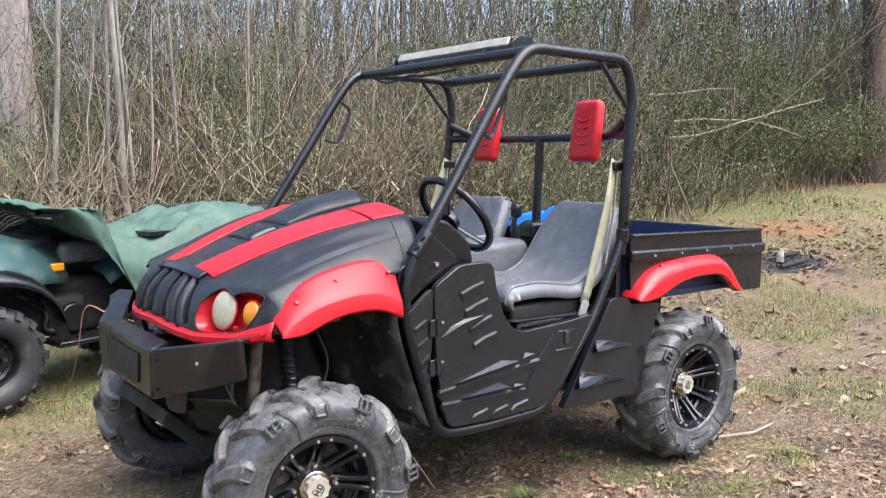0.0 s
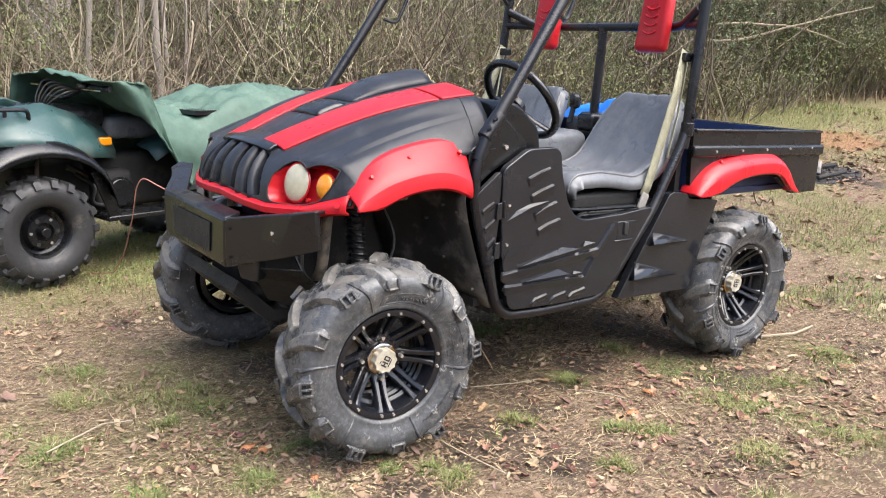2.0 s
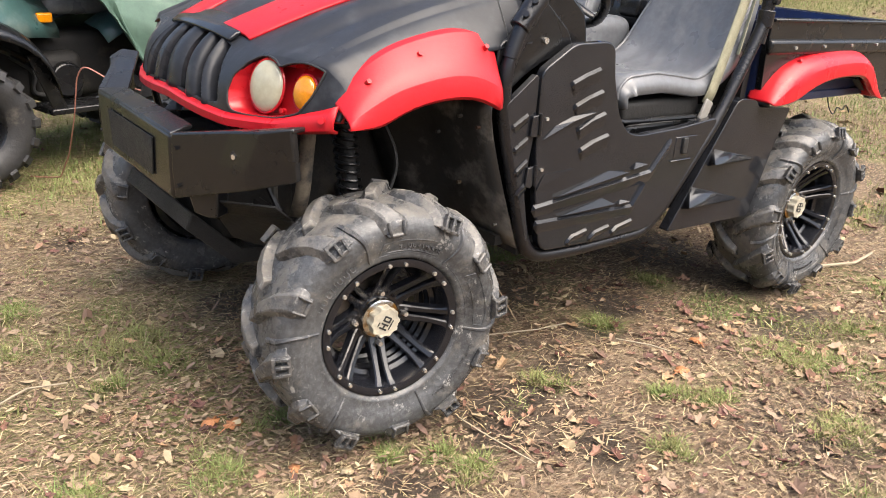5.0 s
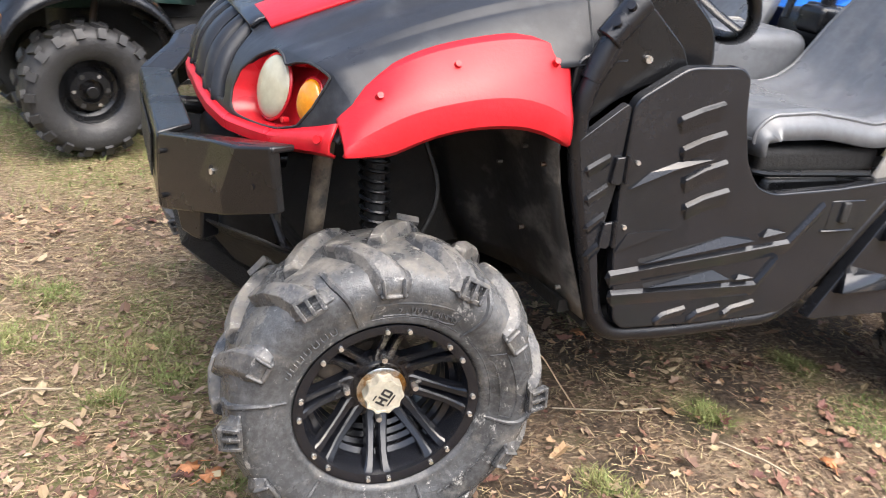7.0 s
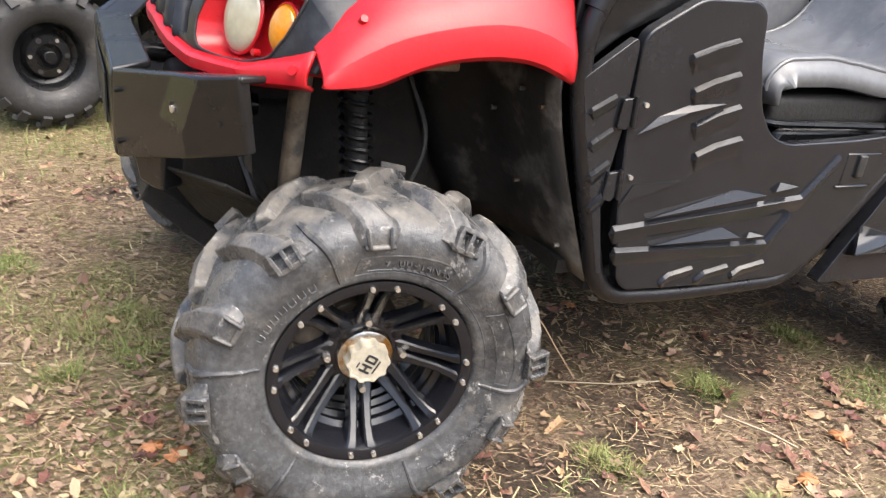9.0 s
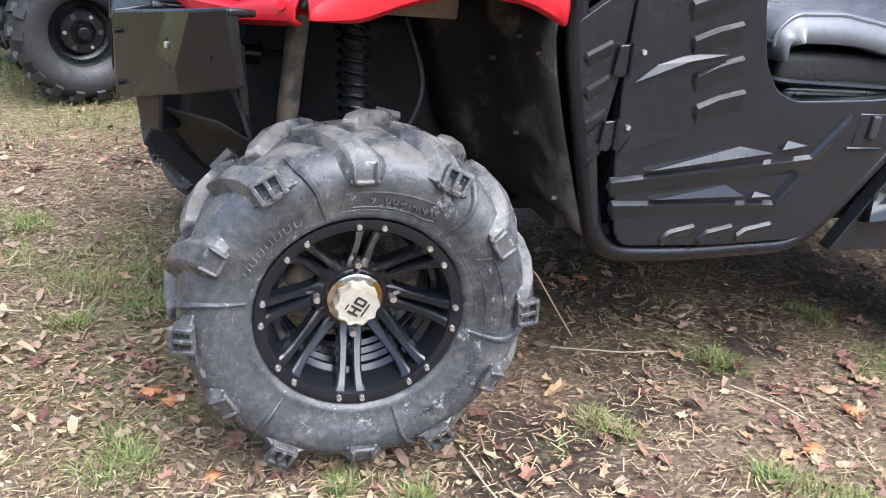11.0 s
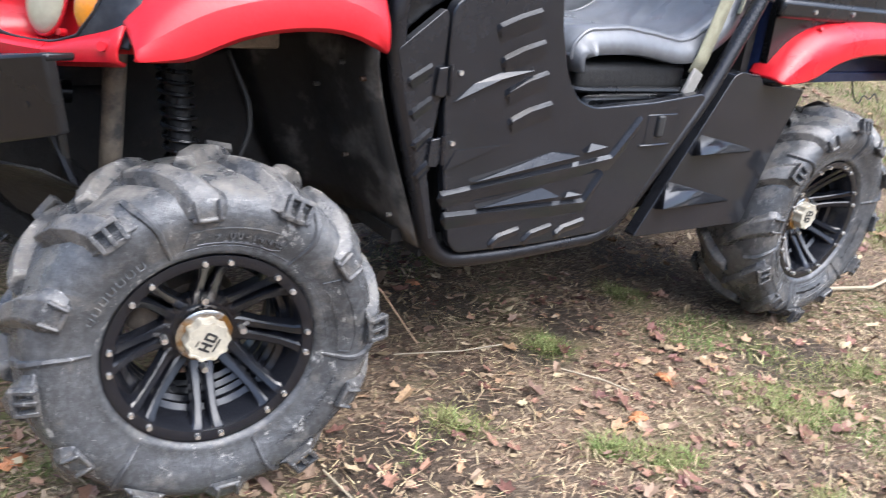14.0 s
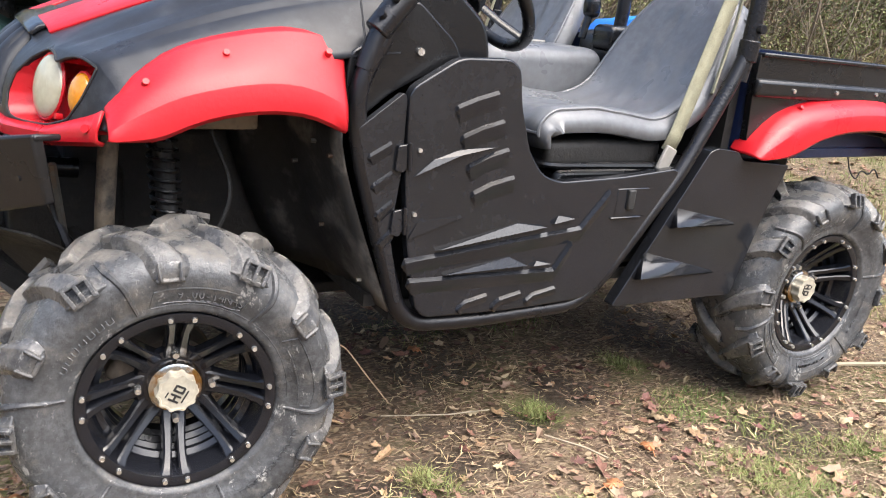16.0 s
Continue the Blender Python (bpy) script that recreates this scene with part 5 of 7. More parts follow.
bump = part("bumper", slab((-.378, .293, .766), (-.378, -.293, .766), (-.374, -.286, .600), (-.374, .286, .600), 0.03), "black", utv, "scuffed black steel bumper", bevel=0.012, segs=3)
part("bumper_mesh", slab((-.3795, .18, .732), (-.3795, -.18, .732), (-.3772, -.165, .632), (-.3772, .165, .632), -0.003), "mesh", bump, "black mesh insert")
for sgn in (-1, 1):
    A, B = Vector((-.374, sgn * .294, .767)), Vector((-.214, sgn * .596, .830))
    C, D = Vector((-.200, sgn * .590, .704)), Vector((-.370, sgn * .290, .604))
    out = (B - A).cross(D - A).normalized()
    out = -out if out.x > 0 else out

    def on_plate(u, v, up=0.0):
        return A.lerp(B, u).lerp(D.lerp(C, u), v) + out * up
    # pressed facets: two flat fields, a raised one that carries the bolt, a tail that falls back
    spots = [on_plate(*p) for p in ((0, 0, 0), (.52, 0, .002), (.80, 0, .020), (1, 0, 0), (0, .53, .006), (.41, .50, .007), (.69, .58, .027), (.66, .66, .026), (.66, 1, .022), (0, 1, 0), (1, 1, -.003))]
    fields = ((0, 1, 5, 4), (4, 5, 7, 8, 9), (1, 2, 6, 5), (5, 6, 7), (2, 3, 10, 8, 7, 6))
    bm = bmesh.new()
    fv, bv = [bm.verts.new(p) for p in spots], [bm.verts.new(p - out * .022) for p in spots]
    for f in fields:
        bm.faces.new([fv[i] for i in f]), bm.faces.new([bv[i] for i in f[::-1]])
    edge_loop = (0, 1, 2, 3, 10, 8, 9, 4)
    for i, j in zip(edge_loop, edge_loop[1:] + edge_loop[:1]):
        bm.faces.new((fv[i], bv[i], bv[j], fv[j]))
    bmesh.ops.recalc_face_normals(bm, faces=bm.faces[:])
    part("bumper_side", bm, "black", bump, "scuffed black side plate", angle=8, bevel=0.005, segs=3)
    part("bumper_shelf", slab(A + Vector((.004, 0, .001)), B + Vector((.004, 0, .001)), B + Vector((.05, -sgn * .03, -.004)), A + Vector((.08, -sgn * .02, -.006)), 0.012 * sgn), "black", bump, bevel=0.004)
    c = on_plate(.56, .40, .010)
    part("bolt_recess", cylbm(c - out * .008, c + out * .0035, .0135, 16, .012), "under", bump)
    part("bumper_bolt", cylbm(c, c + out * .008, .0062, 6), "bolt", bump, "small bright bolt")
    for u, w in ((.87, .58), (.05, .22), (.05, .80)):
        c = on_plate(u, w, .004)
        part("bumper_bolt", cylbm(c - out * .01, c + out * .007, .005, 10), "black", bump)
    leg = [on_plate(u, 1, -.012) + Vector((0, 0, dz)) for u, dz in ((.07, .02), (.34, .02), (.33, -.068), (.24, -.062), (.13, -.046))]
    bm = bmesh.new()
    fv, bv = [bm.verts.new(p) for p in leg], [bm.verts.new(p - out * .045) for p in leg]
    bm.faces.new(fv), bm.faces.new(bv[::-1])
    for i in range(5):
        bm.faces.new((fv[i], bv[i], bv[(i + 1) % 5], fv[(i + 1) % 5]))
    bmesh.ops.recalc_face_normals(bm, faces=bm.faces[:])
    part("bumper_leg", bm, "black", bump, bevel=0.006)
    part("bumper_guard", slab((-.315, sgn * .335, .612), (-.215, sgn * .520, .632), (-.130, sgn * .440, .560), (-.255, sgn * .265, .535), 0.006 * sgn), "mesh", bump, "black mesh guard behind the bumper", bevel=0.002)
    part("skid_wing", slab((-.30, sgn * .325, .600), (-.13, sgn * .445, .558), (-.10, sgn * .40, .45), (-.215, sgn * .27, .475), 0.006 * sgn), "under", bump, "black plate below the mesh guard", bevel=0.002)
    part("guard_rail", tube([(-.30, sgn * .30, .585), (-.245, sgn * .262, .530), (-.12, sgn * .44, .552)], .012, .02, 8), "black", bump)
    part("bumper_arm", tube([(-.35, sgn * .2, .70), (-.1, sgn * .2, .68)], 0.022, 0, 10), "tube", bump)
part("bumper_top", slab((-.374, .290, .768), (-.374, -.290, .768), (-.305, -.25, .775), (-.305, .25, .775), -0.014), "black", bump, bevel=0.004)
part("chassis", boxbm((.15, 0, .60), (.55, .36, .34)), "under", utv, bevel=0.02)
part("chassis_rear", boxbm((1.9, 0, .55), (.7, .5, .4)), "under", utv, bevel=0.02)
part("skid_plate", plate(((-.33, .50), (-.20, .38), (.45, .34), (1.5, .34), (1.5, .37), (.45, .37), (-.18, .42), (-.31, .54)), -.24, .24), "mesh", utv, "black skid plate", bevel=0.004)
part("engine_block", soft_box((-.12, 0, .56), (.24, .40, .26), .03), "under", utv)
for sgn in (-1, 1):
    part("strut_tube", tube([(-.06, sgn * .40, .84), (-.075, sgn * .385, .60), (-.06, sgn * .30, .48)], 0.020, 0.04, 12), "tan_steel", utv, "muddy frame tube")
    part("frame_bracket", boxbm((.13, sgn * .42, .835), (.20, .03, .05)), "tan_steel", utv, bevel=0.006)
    part("shock_body", cylbm((.04, sgn * .38, .82), (.055, sgn * .44, .42), .022, 14), "under", utv)
    coil = [Vector((.04, sgn * .38, .80)).lerp(Vector((.053, sgn * .43, .50)), k / 160) + Vector((math.cos(k * .56) * .030, math.sin(k * .56) * .030, 0)) for k in range(161)]
    part("coil_spring", sweep(bmesh.new(), coil, 0.0045, 6), "black", utv, "black coil spring")
    part("shock_nut", cylbm((.055, sgn * .455, .475), (.055, sgn * .475, .475), .012, 8), "bolt", utv)
    for x0, z0, x1, z1 in ((-.14, .42, -.02, .30), (.16, .42, .04, .30), (-.12, .54, -.01, .44), (.15, .54, .03, .44)):
        part("control_arm", tube([(x0, sgn * .18, z0), (x1, sgn * .46, z1)], 0.014, 0, 8), "under", utv)
    part("axle_shaft", tube([(.01, sgn * .15, .40), (.01, sgn * .50, .345)], 0.018, 0, 10), "under", utv)
    part("brake_hose", tube([(.14, sgn * .40, .80), (.18, sgn * .45, .68), (.12, sgn * .46, .56), (.10, sgn * .47, .46)], 0.0055, 0.06, 6), "under", utv)
    part("brace_rod", tube([(-.17, sgn * .42, .74), (-.14, sgn * .36, .50)], 0.008, 0, 6), "steel", utv)
    part("brace_rod", tube([(-.20, sgn * .34, .74), (-.13, sgn * .42, .52)], 0.008, 0, 6), "tube", utv)
    for x0, x1 in ((1.75, 1.92), (2.15, 2.0)):
        part("rear_arm", tube([(x0, sgn * .2, .42), (x1, sgn * .45, .31)], 0.015, 0, 8), "under", utv)
    part("rear_axle_shaft", tube([(1.965, sgn * .15, .40), (1.965, sgn * .50, .34)], 0.018, 0, 10), "under", utv)
    part("rear_shock", cylbm((1.93, sgn * .36, .80), (1.95, sgn * .42, .36), .035, 14), "under", utv)
    for x, y, z in ((.335, .50, .80), (.35, .56, .78), (.325, .42, .74), (.38, .46, .60), (.43, .57, .50)):
        part("liner_screw", cylbm((x, sgn * y, z), (x - .012, sgn * y, z), .005, 8), "steel", utv)

# ---------------------------------------------------------------- blue tarpaulin in the cargo box
bm = bmesh.new()
bmesh.ops.create_icosphere(bm, subdivisions=4, radius=1.0)
for v in bm.verts:
    n = noise.noise(v.co * 2.2) * 0.35 + abs(noise.noise(v.co * 5)) * 0.22
    v.co *= 1 + n
    v.co = Vector((v.co.x * .14, v.co.y * .38, max(-.55, v.co.z) * .19))
bm.transform(pose(1.80, .05, .925))
tagged(part("tarpaulin", bm, "bluetarp", None, angle=70), "crumpled bright blue tarpaulin lying in the cargo box", "tarpaulin")

# ---------------------------------------------------------------- quad bike under a cover
atv = thing("quad_bike", "dark green quad bike with worn knobbly tyres parked on grass", "quad bike", pose(-.625, 2.33, 0, 0, 0, 16) @ Matrix.Scale(.96, 4))


def atv_wheel(parent, at):
    rim = revolve([(0.001, -.03), (.05, -.035), (.055, -.06), (.09, -.055), (.105, -.02), (.125, -.03), (.140, -.075), (.150, -.085), (.153, -.078), (.145, -.06), (.135, .06), (.12, .06), (.001, .04)], 40)
    w = part("wheel", rim, "black", parent, "black steel wheel with chunky tyre")
    w.matrix_basis = at
    ty = part("tyre", revolve([(.142, -.07), (.150, -.088), (.17, -.105), (.21, -.118), (.25, -.118), (.275, -.10), (.288, -.06), (.290, 0), (.288, .06), (.275, .10), (.25, .118), (.21, .118), (.17, .105), (.142, .08)], 56), "rubber_dark", w, "dusty knobbly rubber tyre")
    kb = None
    for i in range(18):
        for sd in (-1, 1):
            if kb is None:
                b = bmesh.new()
                box(b, (.292, -.055, 0), (.022, .08, .038), Matrix.Rotation(0.3, 3, "X"))
                box(b, (.268, -.108, .004), (.045, .030, .036), Matrix.Rotation(0.5, 3, "Z"))
                k = kb = part("knob", b, "rubber_dark", ty)
            else:
                k = new("knob", kb.data)
                k.parent = ty
            k.matrix_basis = pose(0, 0, 0, 0, i * 20 + (10 if sd > 0 else 0), 0) @ Matrix.Diagonal((1, -sd, 1, 1))
    for i in range(6):
        a = i * math.pi / 3
        part("wheel_nut" if i % 2 else "wheel_hole", cylbm((.075 * math.cos(a), -.035, .075 * math.sin(a)), (.075 * math.cos(a), -.062, .075 * math.sin(a)), .009 if i % 2 else .012, 8), "bolt" if i % 2 else "ink", w)
    part("hub", cylbm((0, -.03, 0), (0, -.085, 0), .032, 16, .026), "black", w, bevel=0.003)
    return w


aw = atv_wheel(atv, pose(0, -.415, .312))
copy_part(aw, pose(0, .415, .312, 0, 0, 180))
copy_part(aw, pose(1.23, -.40, .312, 0, 12, 0))
copy_part(aw, pose(1.23, .40, .312, 0, 33, 180))
for sgn in (-1, 1):
    rows = []
    for k in range(15):
        w = math.pi * (0.10 + 0.86 * k / 14)
        x, z = -math.cos(w) * .41 + .02, .40 + .40 * math.sin(w) ** .75
        rows.append([(x, sgn * y, z + dz) for y, dz in ((.18, .05), (.30, .035), (.42, .01), (.50, -.03), (.515, -.07))])
    part("front_fender", sheet(rows), "black", atv, "dusty black fender flare", solid=0.008, angle=50)
    part("side_cover", sheet([[(-.30, sgn * .16, .90), (-.08, sgn * .20, .97), (.15, sgn * .22, 1.0), (.34, sgn * .20, .94), (.54, sgn * .15, .86)], [(-.30, sgn * .28, .86), (-.06, sgn * .32, .92), (.18, sgn * .32, .92), (.38, sgn * .28, .86), (.58, sgn * .19, .78)],
                              [(-.28, sgn * .38, .82), (.0, sgn * .43, .835), (.24, sgn * .39, .80), (.44, sgn * .31, .75), (.60, sgn * .22, .70)], [(-.26, sgn * .42, .79), (.06, sgn * .46, .78), (.30, sgn * .40, .70), (.47, sgn * .32, .68), (.60, sgn * .22, .66)]]), "atvgreen", atv, "glossy dark green side cover", solid=0.01, angle=60)
    part("footboard", boxbm((.66, sgn * .34, .33), (.52, .22, .03)), "black", atv, bevel=0.006)
    part("fender_stay", slab((.30, sgn * .44, .62), (.37, sgn * .44, .62), (.50, sgn * .42, .33), (.42, sgn * .42, .33), 0.015 * sgn), "black", atv, bevel=0.004)
    part("rear_fender", sheet([[(.80 + .1 * k, sgn * y, .62 + .18 * math.sin(math.pi * (k + 1) / 9) + dz) for y, dz in ((.12, .04), (.25, .02), (.34, -.04))] for k in range(8)]), "atvgreen", atv, solid=0.008)
    part("fork", tube([(.04, sgn * .30, .36), (.12, sgn * .22, .74)], 0.016, 0, 8), "steel", atv)
    part("swing_arm", tube([(.15, sgn * .12, .34), (0, sgn * .36, .30)], 0.014, 0, 8), "black", atv)
    part("grip", tube([(.42, sgn * .27, 1.085), (.47, sgn * .40, 1.085)], 0.018, 0, 10), "rubber_dark", atv)
    part("brake_lever", tube([(.38, sgn * .22, 1.08), (.36, sgn * .30, 1.08), (.41, sgn * .40, 1.075)], 0.007, 0.02, 6), "chrome", atv, "bright brake lever")
    part("reflector", boxbm((-.36, sgn * .42, .63), (.06, .02, .03)), "amber", atv, "orange side reflector", bevel=0.003)
    part("marker_lamp", soft_box((.50, sgn * .27, .77), (.08, .03, .05), .01), "amber", atv, "orange marker lamp")
    for x in (-.42, -.25, -.08):
        part("rack_post", tube([(x, sgn * .28, .80), (x, sgn * .28, .97)], 0.011, 0, 8), "tube", atv)
    part("rack_side", tube([(-.46, sgn * .33, .90), (-.46, sgn * .33, .97), (.02, sgn * .33, .97), (.04, sgn * .30, .86)], 0.012, 0.03, 8), "tube", atv)
    part("engine_tube", tube([(.30, sgn * .18, .62), (.50, sgn * .22, .52), (.62, sgn * .20, .38)], 0.018, 0.05, 8), "steel", atv)
    part("coolant_hose", tube([(.34, sgn * .2, .58), (.44, sgn * .26, .50), (.40, sgn * .25, .40), (.55, sgn * .24, .36)], 0.012, 0.05, 8), "ink", atv)
for k in range(5):
    part("rack_slat", tube([(-.44 + .11 * k, -.33, .965), (-.44 + .11 * k, .33, .965)], 0.009, 0, 8), "tube", atv)
part("rack_front", tube([(-.46, -.33, .97), (-.46, .33, .97)], 0.012, 0, 8), "tube", atv)
part("front_guard", tube([(-.46, -.30, .88), (-.50, -.28, .52), (-.50, .28, .52), (-.46, .30, .88)], 0.014, 0.05, 8), "tube", atv)
part("nose_body", soft_box((-.12, 0, .74), (.55, .50, .22), .08), "atvgreen", atv, angle=60)
part("frame", soft_box((.62, 0, .50), (1.3, .30, .34), .05), "under", atv)
part("engine", soft_box((.58, -.16, .46), (.26, .16, .26), .05), "under", atv)
part("clutch_cover", cylbm((.60, -.22, .45), (.60, -.27, .45), .10, 24, .085), "black", atv, bevel=0.006)
part("tank_cover", soft_box((.36, 0, .90), (.44, .34, .16), .06), "black", atv, "grey plastic instrument cowl", angle=60)
part("saddle", soft_box((.95, 0, .83), (.74, .30, .14), .05), "vinyl", atv, angle=60)
part("handlebar", tube([(.46, -.40, 1.085), (.41, -.24, 1.085), (.36, -.10, 1.02), (.36, .10, 1.02), (.41, .24, 1.085), (.46, .40, 1.085)], 0.013, 0.04, 10), "black", atv)
part("switch_box", soft_box((.41, -.22, 1.085), (.06, .08, .05), .012), "black", atv)
part("rear_rack", boxbm((1.35, 0, .93), (.5, .66, .03)), "tube", atv)
for k in range(6):
    part("control_cable", tube([(.40, -.20 + .02 * k, 1.07), (.30, -.22 + .05 * k, 1.06 + .015 * k), (.24, -.10 + .03 * k, .98), (.30, -.02, .88)], 0.005, 0.06, 6), "ink" if k % 2 else "steel", atv)

# canvas cover draped from the handlebar over the seat
rows = []
for i in range(46):
    s = .27 + 1.90 * i / 45
    top = ip(s, (.2, .34, .44, .53, .66, .9, 1.2, 1.5, 1.9, 2.2), (1.16, 1.17, 1.15, 1.03, .955, .935, .97, 1.05, 1.07, 1.0))
    low = ip(s, (.2, .34, .42, .52, .67, .85, 1.05, 1.5, 2.2), (1.13, 1.11, .97, .76, .54, .40, .36, .40, .42))
    row = []
    for j in range(41):
        u = -1 + 2 * j / 40
        w = ip(s, (.2, .5, .9, 2.2), (.44, .44, .42, .42))
        if abs(u) < 0.55:
            y, z = u / 0.55 * w * .80, top - .03 * (u / .55) ** 2
        else:
            q = (abs(u) - .55) / .45
            y = math.copysign(w * (.80 + .20 * min(1, q * 2.5) + .06 * q), u)
            z = (top - .03) * (1 - q) + (low if u < 0 else .45) * q
        fold = noise.noise(Vector((s * 3.2, u * 1.6, 1.0))) * .055 + (abs(noise.noise(Vector((s * 6 + u * 5, u * 2.0, 4)))) - .2) * .07 + noise.noise(Vector((s * 4 - u * 9, u * 3.0, 9))) * .02
        hang = max(0.0, (abs(u) - .5) * 2)
        near, sag = max(0.0, min(1.0, -u * 1.8)), max(0.0, (-u - .55) / .45)
        row.append((s + (.06 * near + .30 * sag) * max(0.0, 1 - (s - .30) / 1.3), y + fold * hang * 1.4, z + fold * (1 - .5 * hang) * (0.4 + min(1, s - .2))))
    rows.append(row)
cover = part("canvas_cover", sheet(rows), "canvas", None, solid=0.004, angle=80)
cover.matrix_basis = pose(-.625, 2.33, 0, 0, 0, 16) @ Matrix.Scale(.96, 4)
tagged(cover, "faded green canvas cover draped over the quad bike", "cover")
hem = part("hem", tube([r[0] for r in rows[::3]], 0.007, 0, 6), "canvas", cover)
wire = part("wire", tube([(-.05, .95, .62), (-.082, 1.2, .612), (-.17, 1.25, .672), (-.187, 1.3, .62), (-.195, 1.36, .45), (-.20, 1.5, .25), (-.19, 1.75, .08), (-.20, 2.0, .012), (-.26, 2.06, .008)], 0.003, 0.05, 6), "copper", None)
tagged(wire, "thin pinkish copper wire trailing to the grass", "wire")

# dark cart behind the cover
cart = thing("garden_cart", "dark metal garden cart with a rusty rim behind the cover", "cart", pose(1.92, 3.80, 0, 0, 0, -4) @ Matrix.Scale(.91, 4))
part("tub_side", boxbm((0, -.40, .80), (1.7, .02, .50)), "steel", cart, bevel=0.004)
part("tub_side", boxbm((0, .40, .80), (1.7, .02, .50)), "steel", cart, bevel=0.004)
part("tub_end", boxbm((-.84, 0, .80), (.02, .80, .50)), "steel", cart, bevel=0.004)
part("tub_end", boxbm((.84, 0, .80), (.02, .80, .50)), "steel", cart, bevel=0.004)
part("tub_floor", boxbm((0, 0, .56), (1.7, .80, .02)), "steel", cart)
part("rim", tube([(-.86, -.42, 1.06), (.86, -.42, 1.06), (.86, .42, 1.06), (-.86, .42, 1.06)], 0.018, 0.08, 10, True), "under", cart)
for sgn in (-1, 1):
    part("wheel", revolve([(.02, -.05), (.10, -.05), (.25, -.06), (.28, -.04), (.28, .04), (.25, .06), (.10, .05), (.02, .05)], 28), "rubber_dark", cart).matrix_basis = pose(.2, sgn * .50, .285)
part("axle", tube([(.2, -.5, .285), (.2, .5, .285)], 0.02, 0, 8), "steel", cart)
part("axle_post", boxbm((.2, 0, .42), (.06, .5, .28)), "steel", cart)
part("drawbar", tube([(-.84, 0, .55), (-1.5, 0, .30), (-1.55, 0, .02)], 0.025, 0, 8), "steel", cart)

# ---------------------------------------------------------------- woods
rng = np.random.default_rng(5)


def plan(d, s):
    """A place d metres along the first line of sight and s metres to its right."""
    return (-1.246 + d * VIEW[0] + s * VIEW[1], -2.869 + d * VIEW[1] - s * VIEW[0])


def edge(s):
    return float(np.interp(s, (-12, -5, -2, 1, 4, 7, 12), (7.6, 8.0, 8.6, 9.8, 12.4, 14.4, 16.0)))


class Soup:
    def __init__(self):
        self.v, self.f = [], []

    def stem(self, pts, r0, r1, n=4):
        b = len(self.v)
        m = len(pts)
        for i, p in enumerate(pts):
            r = r0 + (r1 - r0) * i / (m - 1)
            for k in range(n):
                a = 2 * math.pi * k / n
                self.v.append((p[0] + r * math.cos(a), p[1] + r * math.sin(a), p[2]))
        for i in range(m - 1):
            for k in range(n):
                q = b + i * n + k
                q2 = b + i * n + (k + 1) % n
                self.f.append((q, q2, q2 + n, q + n))

    def leaf(self, p, d, side, ln, wd, curl=0.2):
        b = len(self.v)
        p, d, side = np.asarray(p), np.asarray(d), np.asarray(side)
        nrm = np.cross(d, side)
        for t, w, c in ((0, 0, 0), (.45, .5, curl), (1, 0, 0), (.45, -.5, curl)):
            self.v.append(tuple(p + d * ln * t + side * wd * w + nrm * ln * c * (0.5 if w else 0)))
        self.f.append((b, b + 1, b + 2))
        self.f.append((b, b + 2, b + 3))

    def blade(self, p, top, w, lean):
        b = len(self.v)
        x, y, z = p
        cx, cy = -lean[1], lean[0]
        n = math.hypot(cx, cy) or 1.0
        cx, cy = cx / n * w, cy / n * w
        self.v += [(x - cx, y - cy, z), (x + cx, y + cy, z), (x + lean[0] * .45 + cx * .7, y + lean[1] * .45 + cy * .7, z + top * .62), (x + lean[0] * .45 - cx * .7, y + lean[1] * .45 - cy * .7, z + top * .62), (x + lean[0], y + lean[1], z + top)]
        self.f += [(b, b + 1, b + 2, b + 3), (b + 3, b + 2, b + 4)]

    def make(self, name, mat, parent=None, smooth=False):
        return soup(name, self.v, self.f, mat, parent, smooth)


def unit():
    v = rng.normal(size=3)
    return v / np.linalg.norm(v)


def bend(p, d, ln, k, wig):
    out = [np.array(p, float)]
    d = np.array(d, float)
    for _ in range(k):
        d = d + rng.normal(size=3) * wig
        d /= np.linalg.norm(d)
        out.append(out[-1] + d * ln / k)
    return out


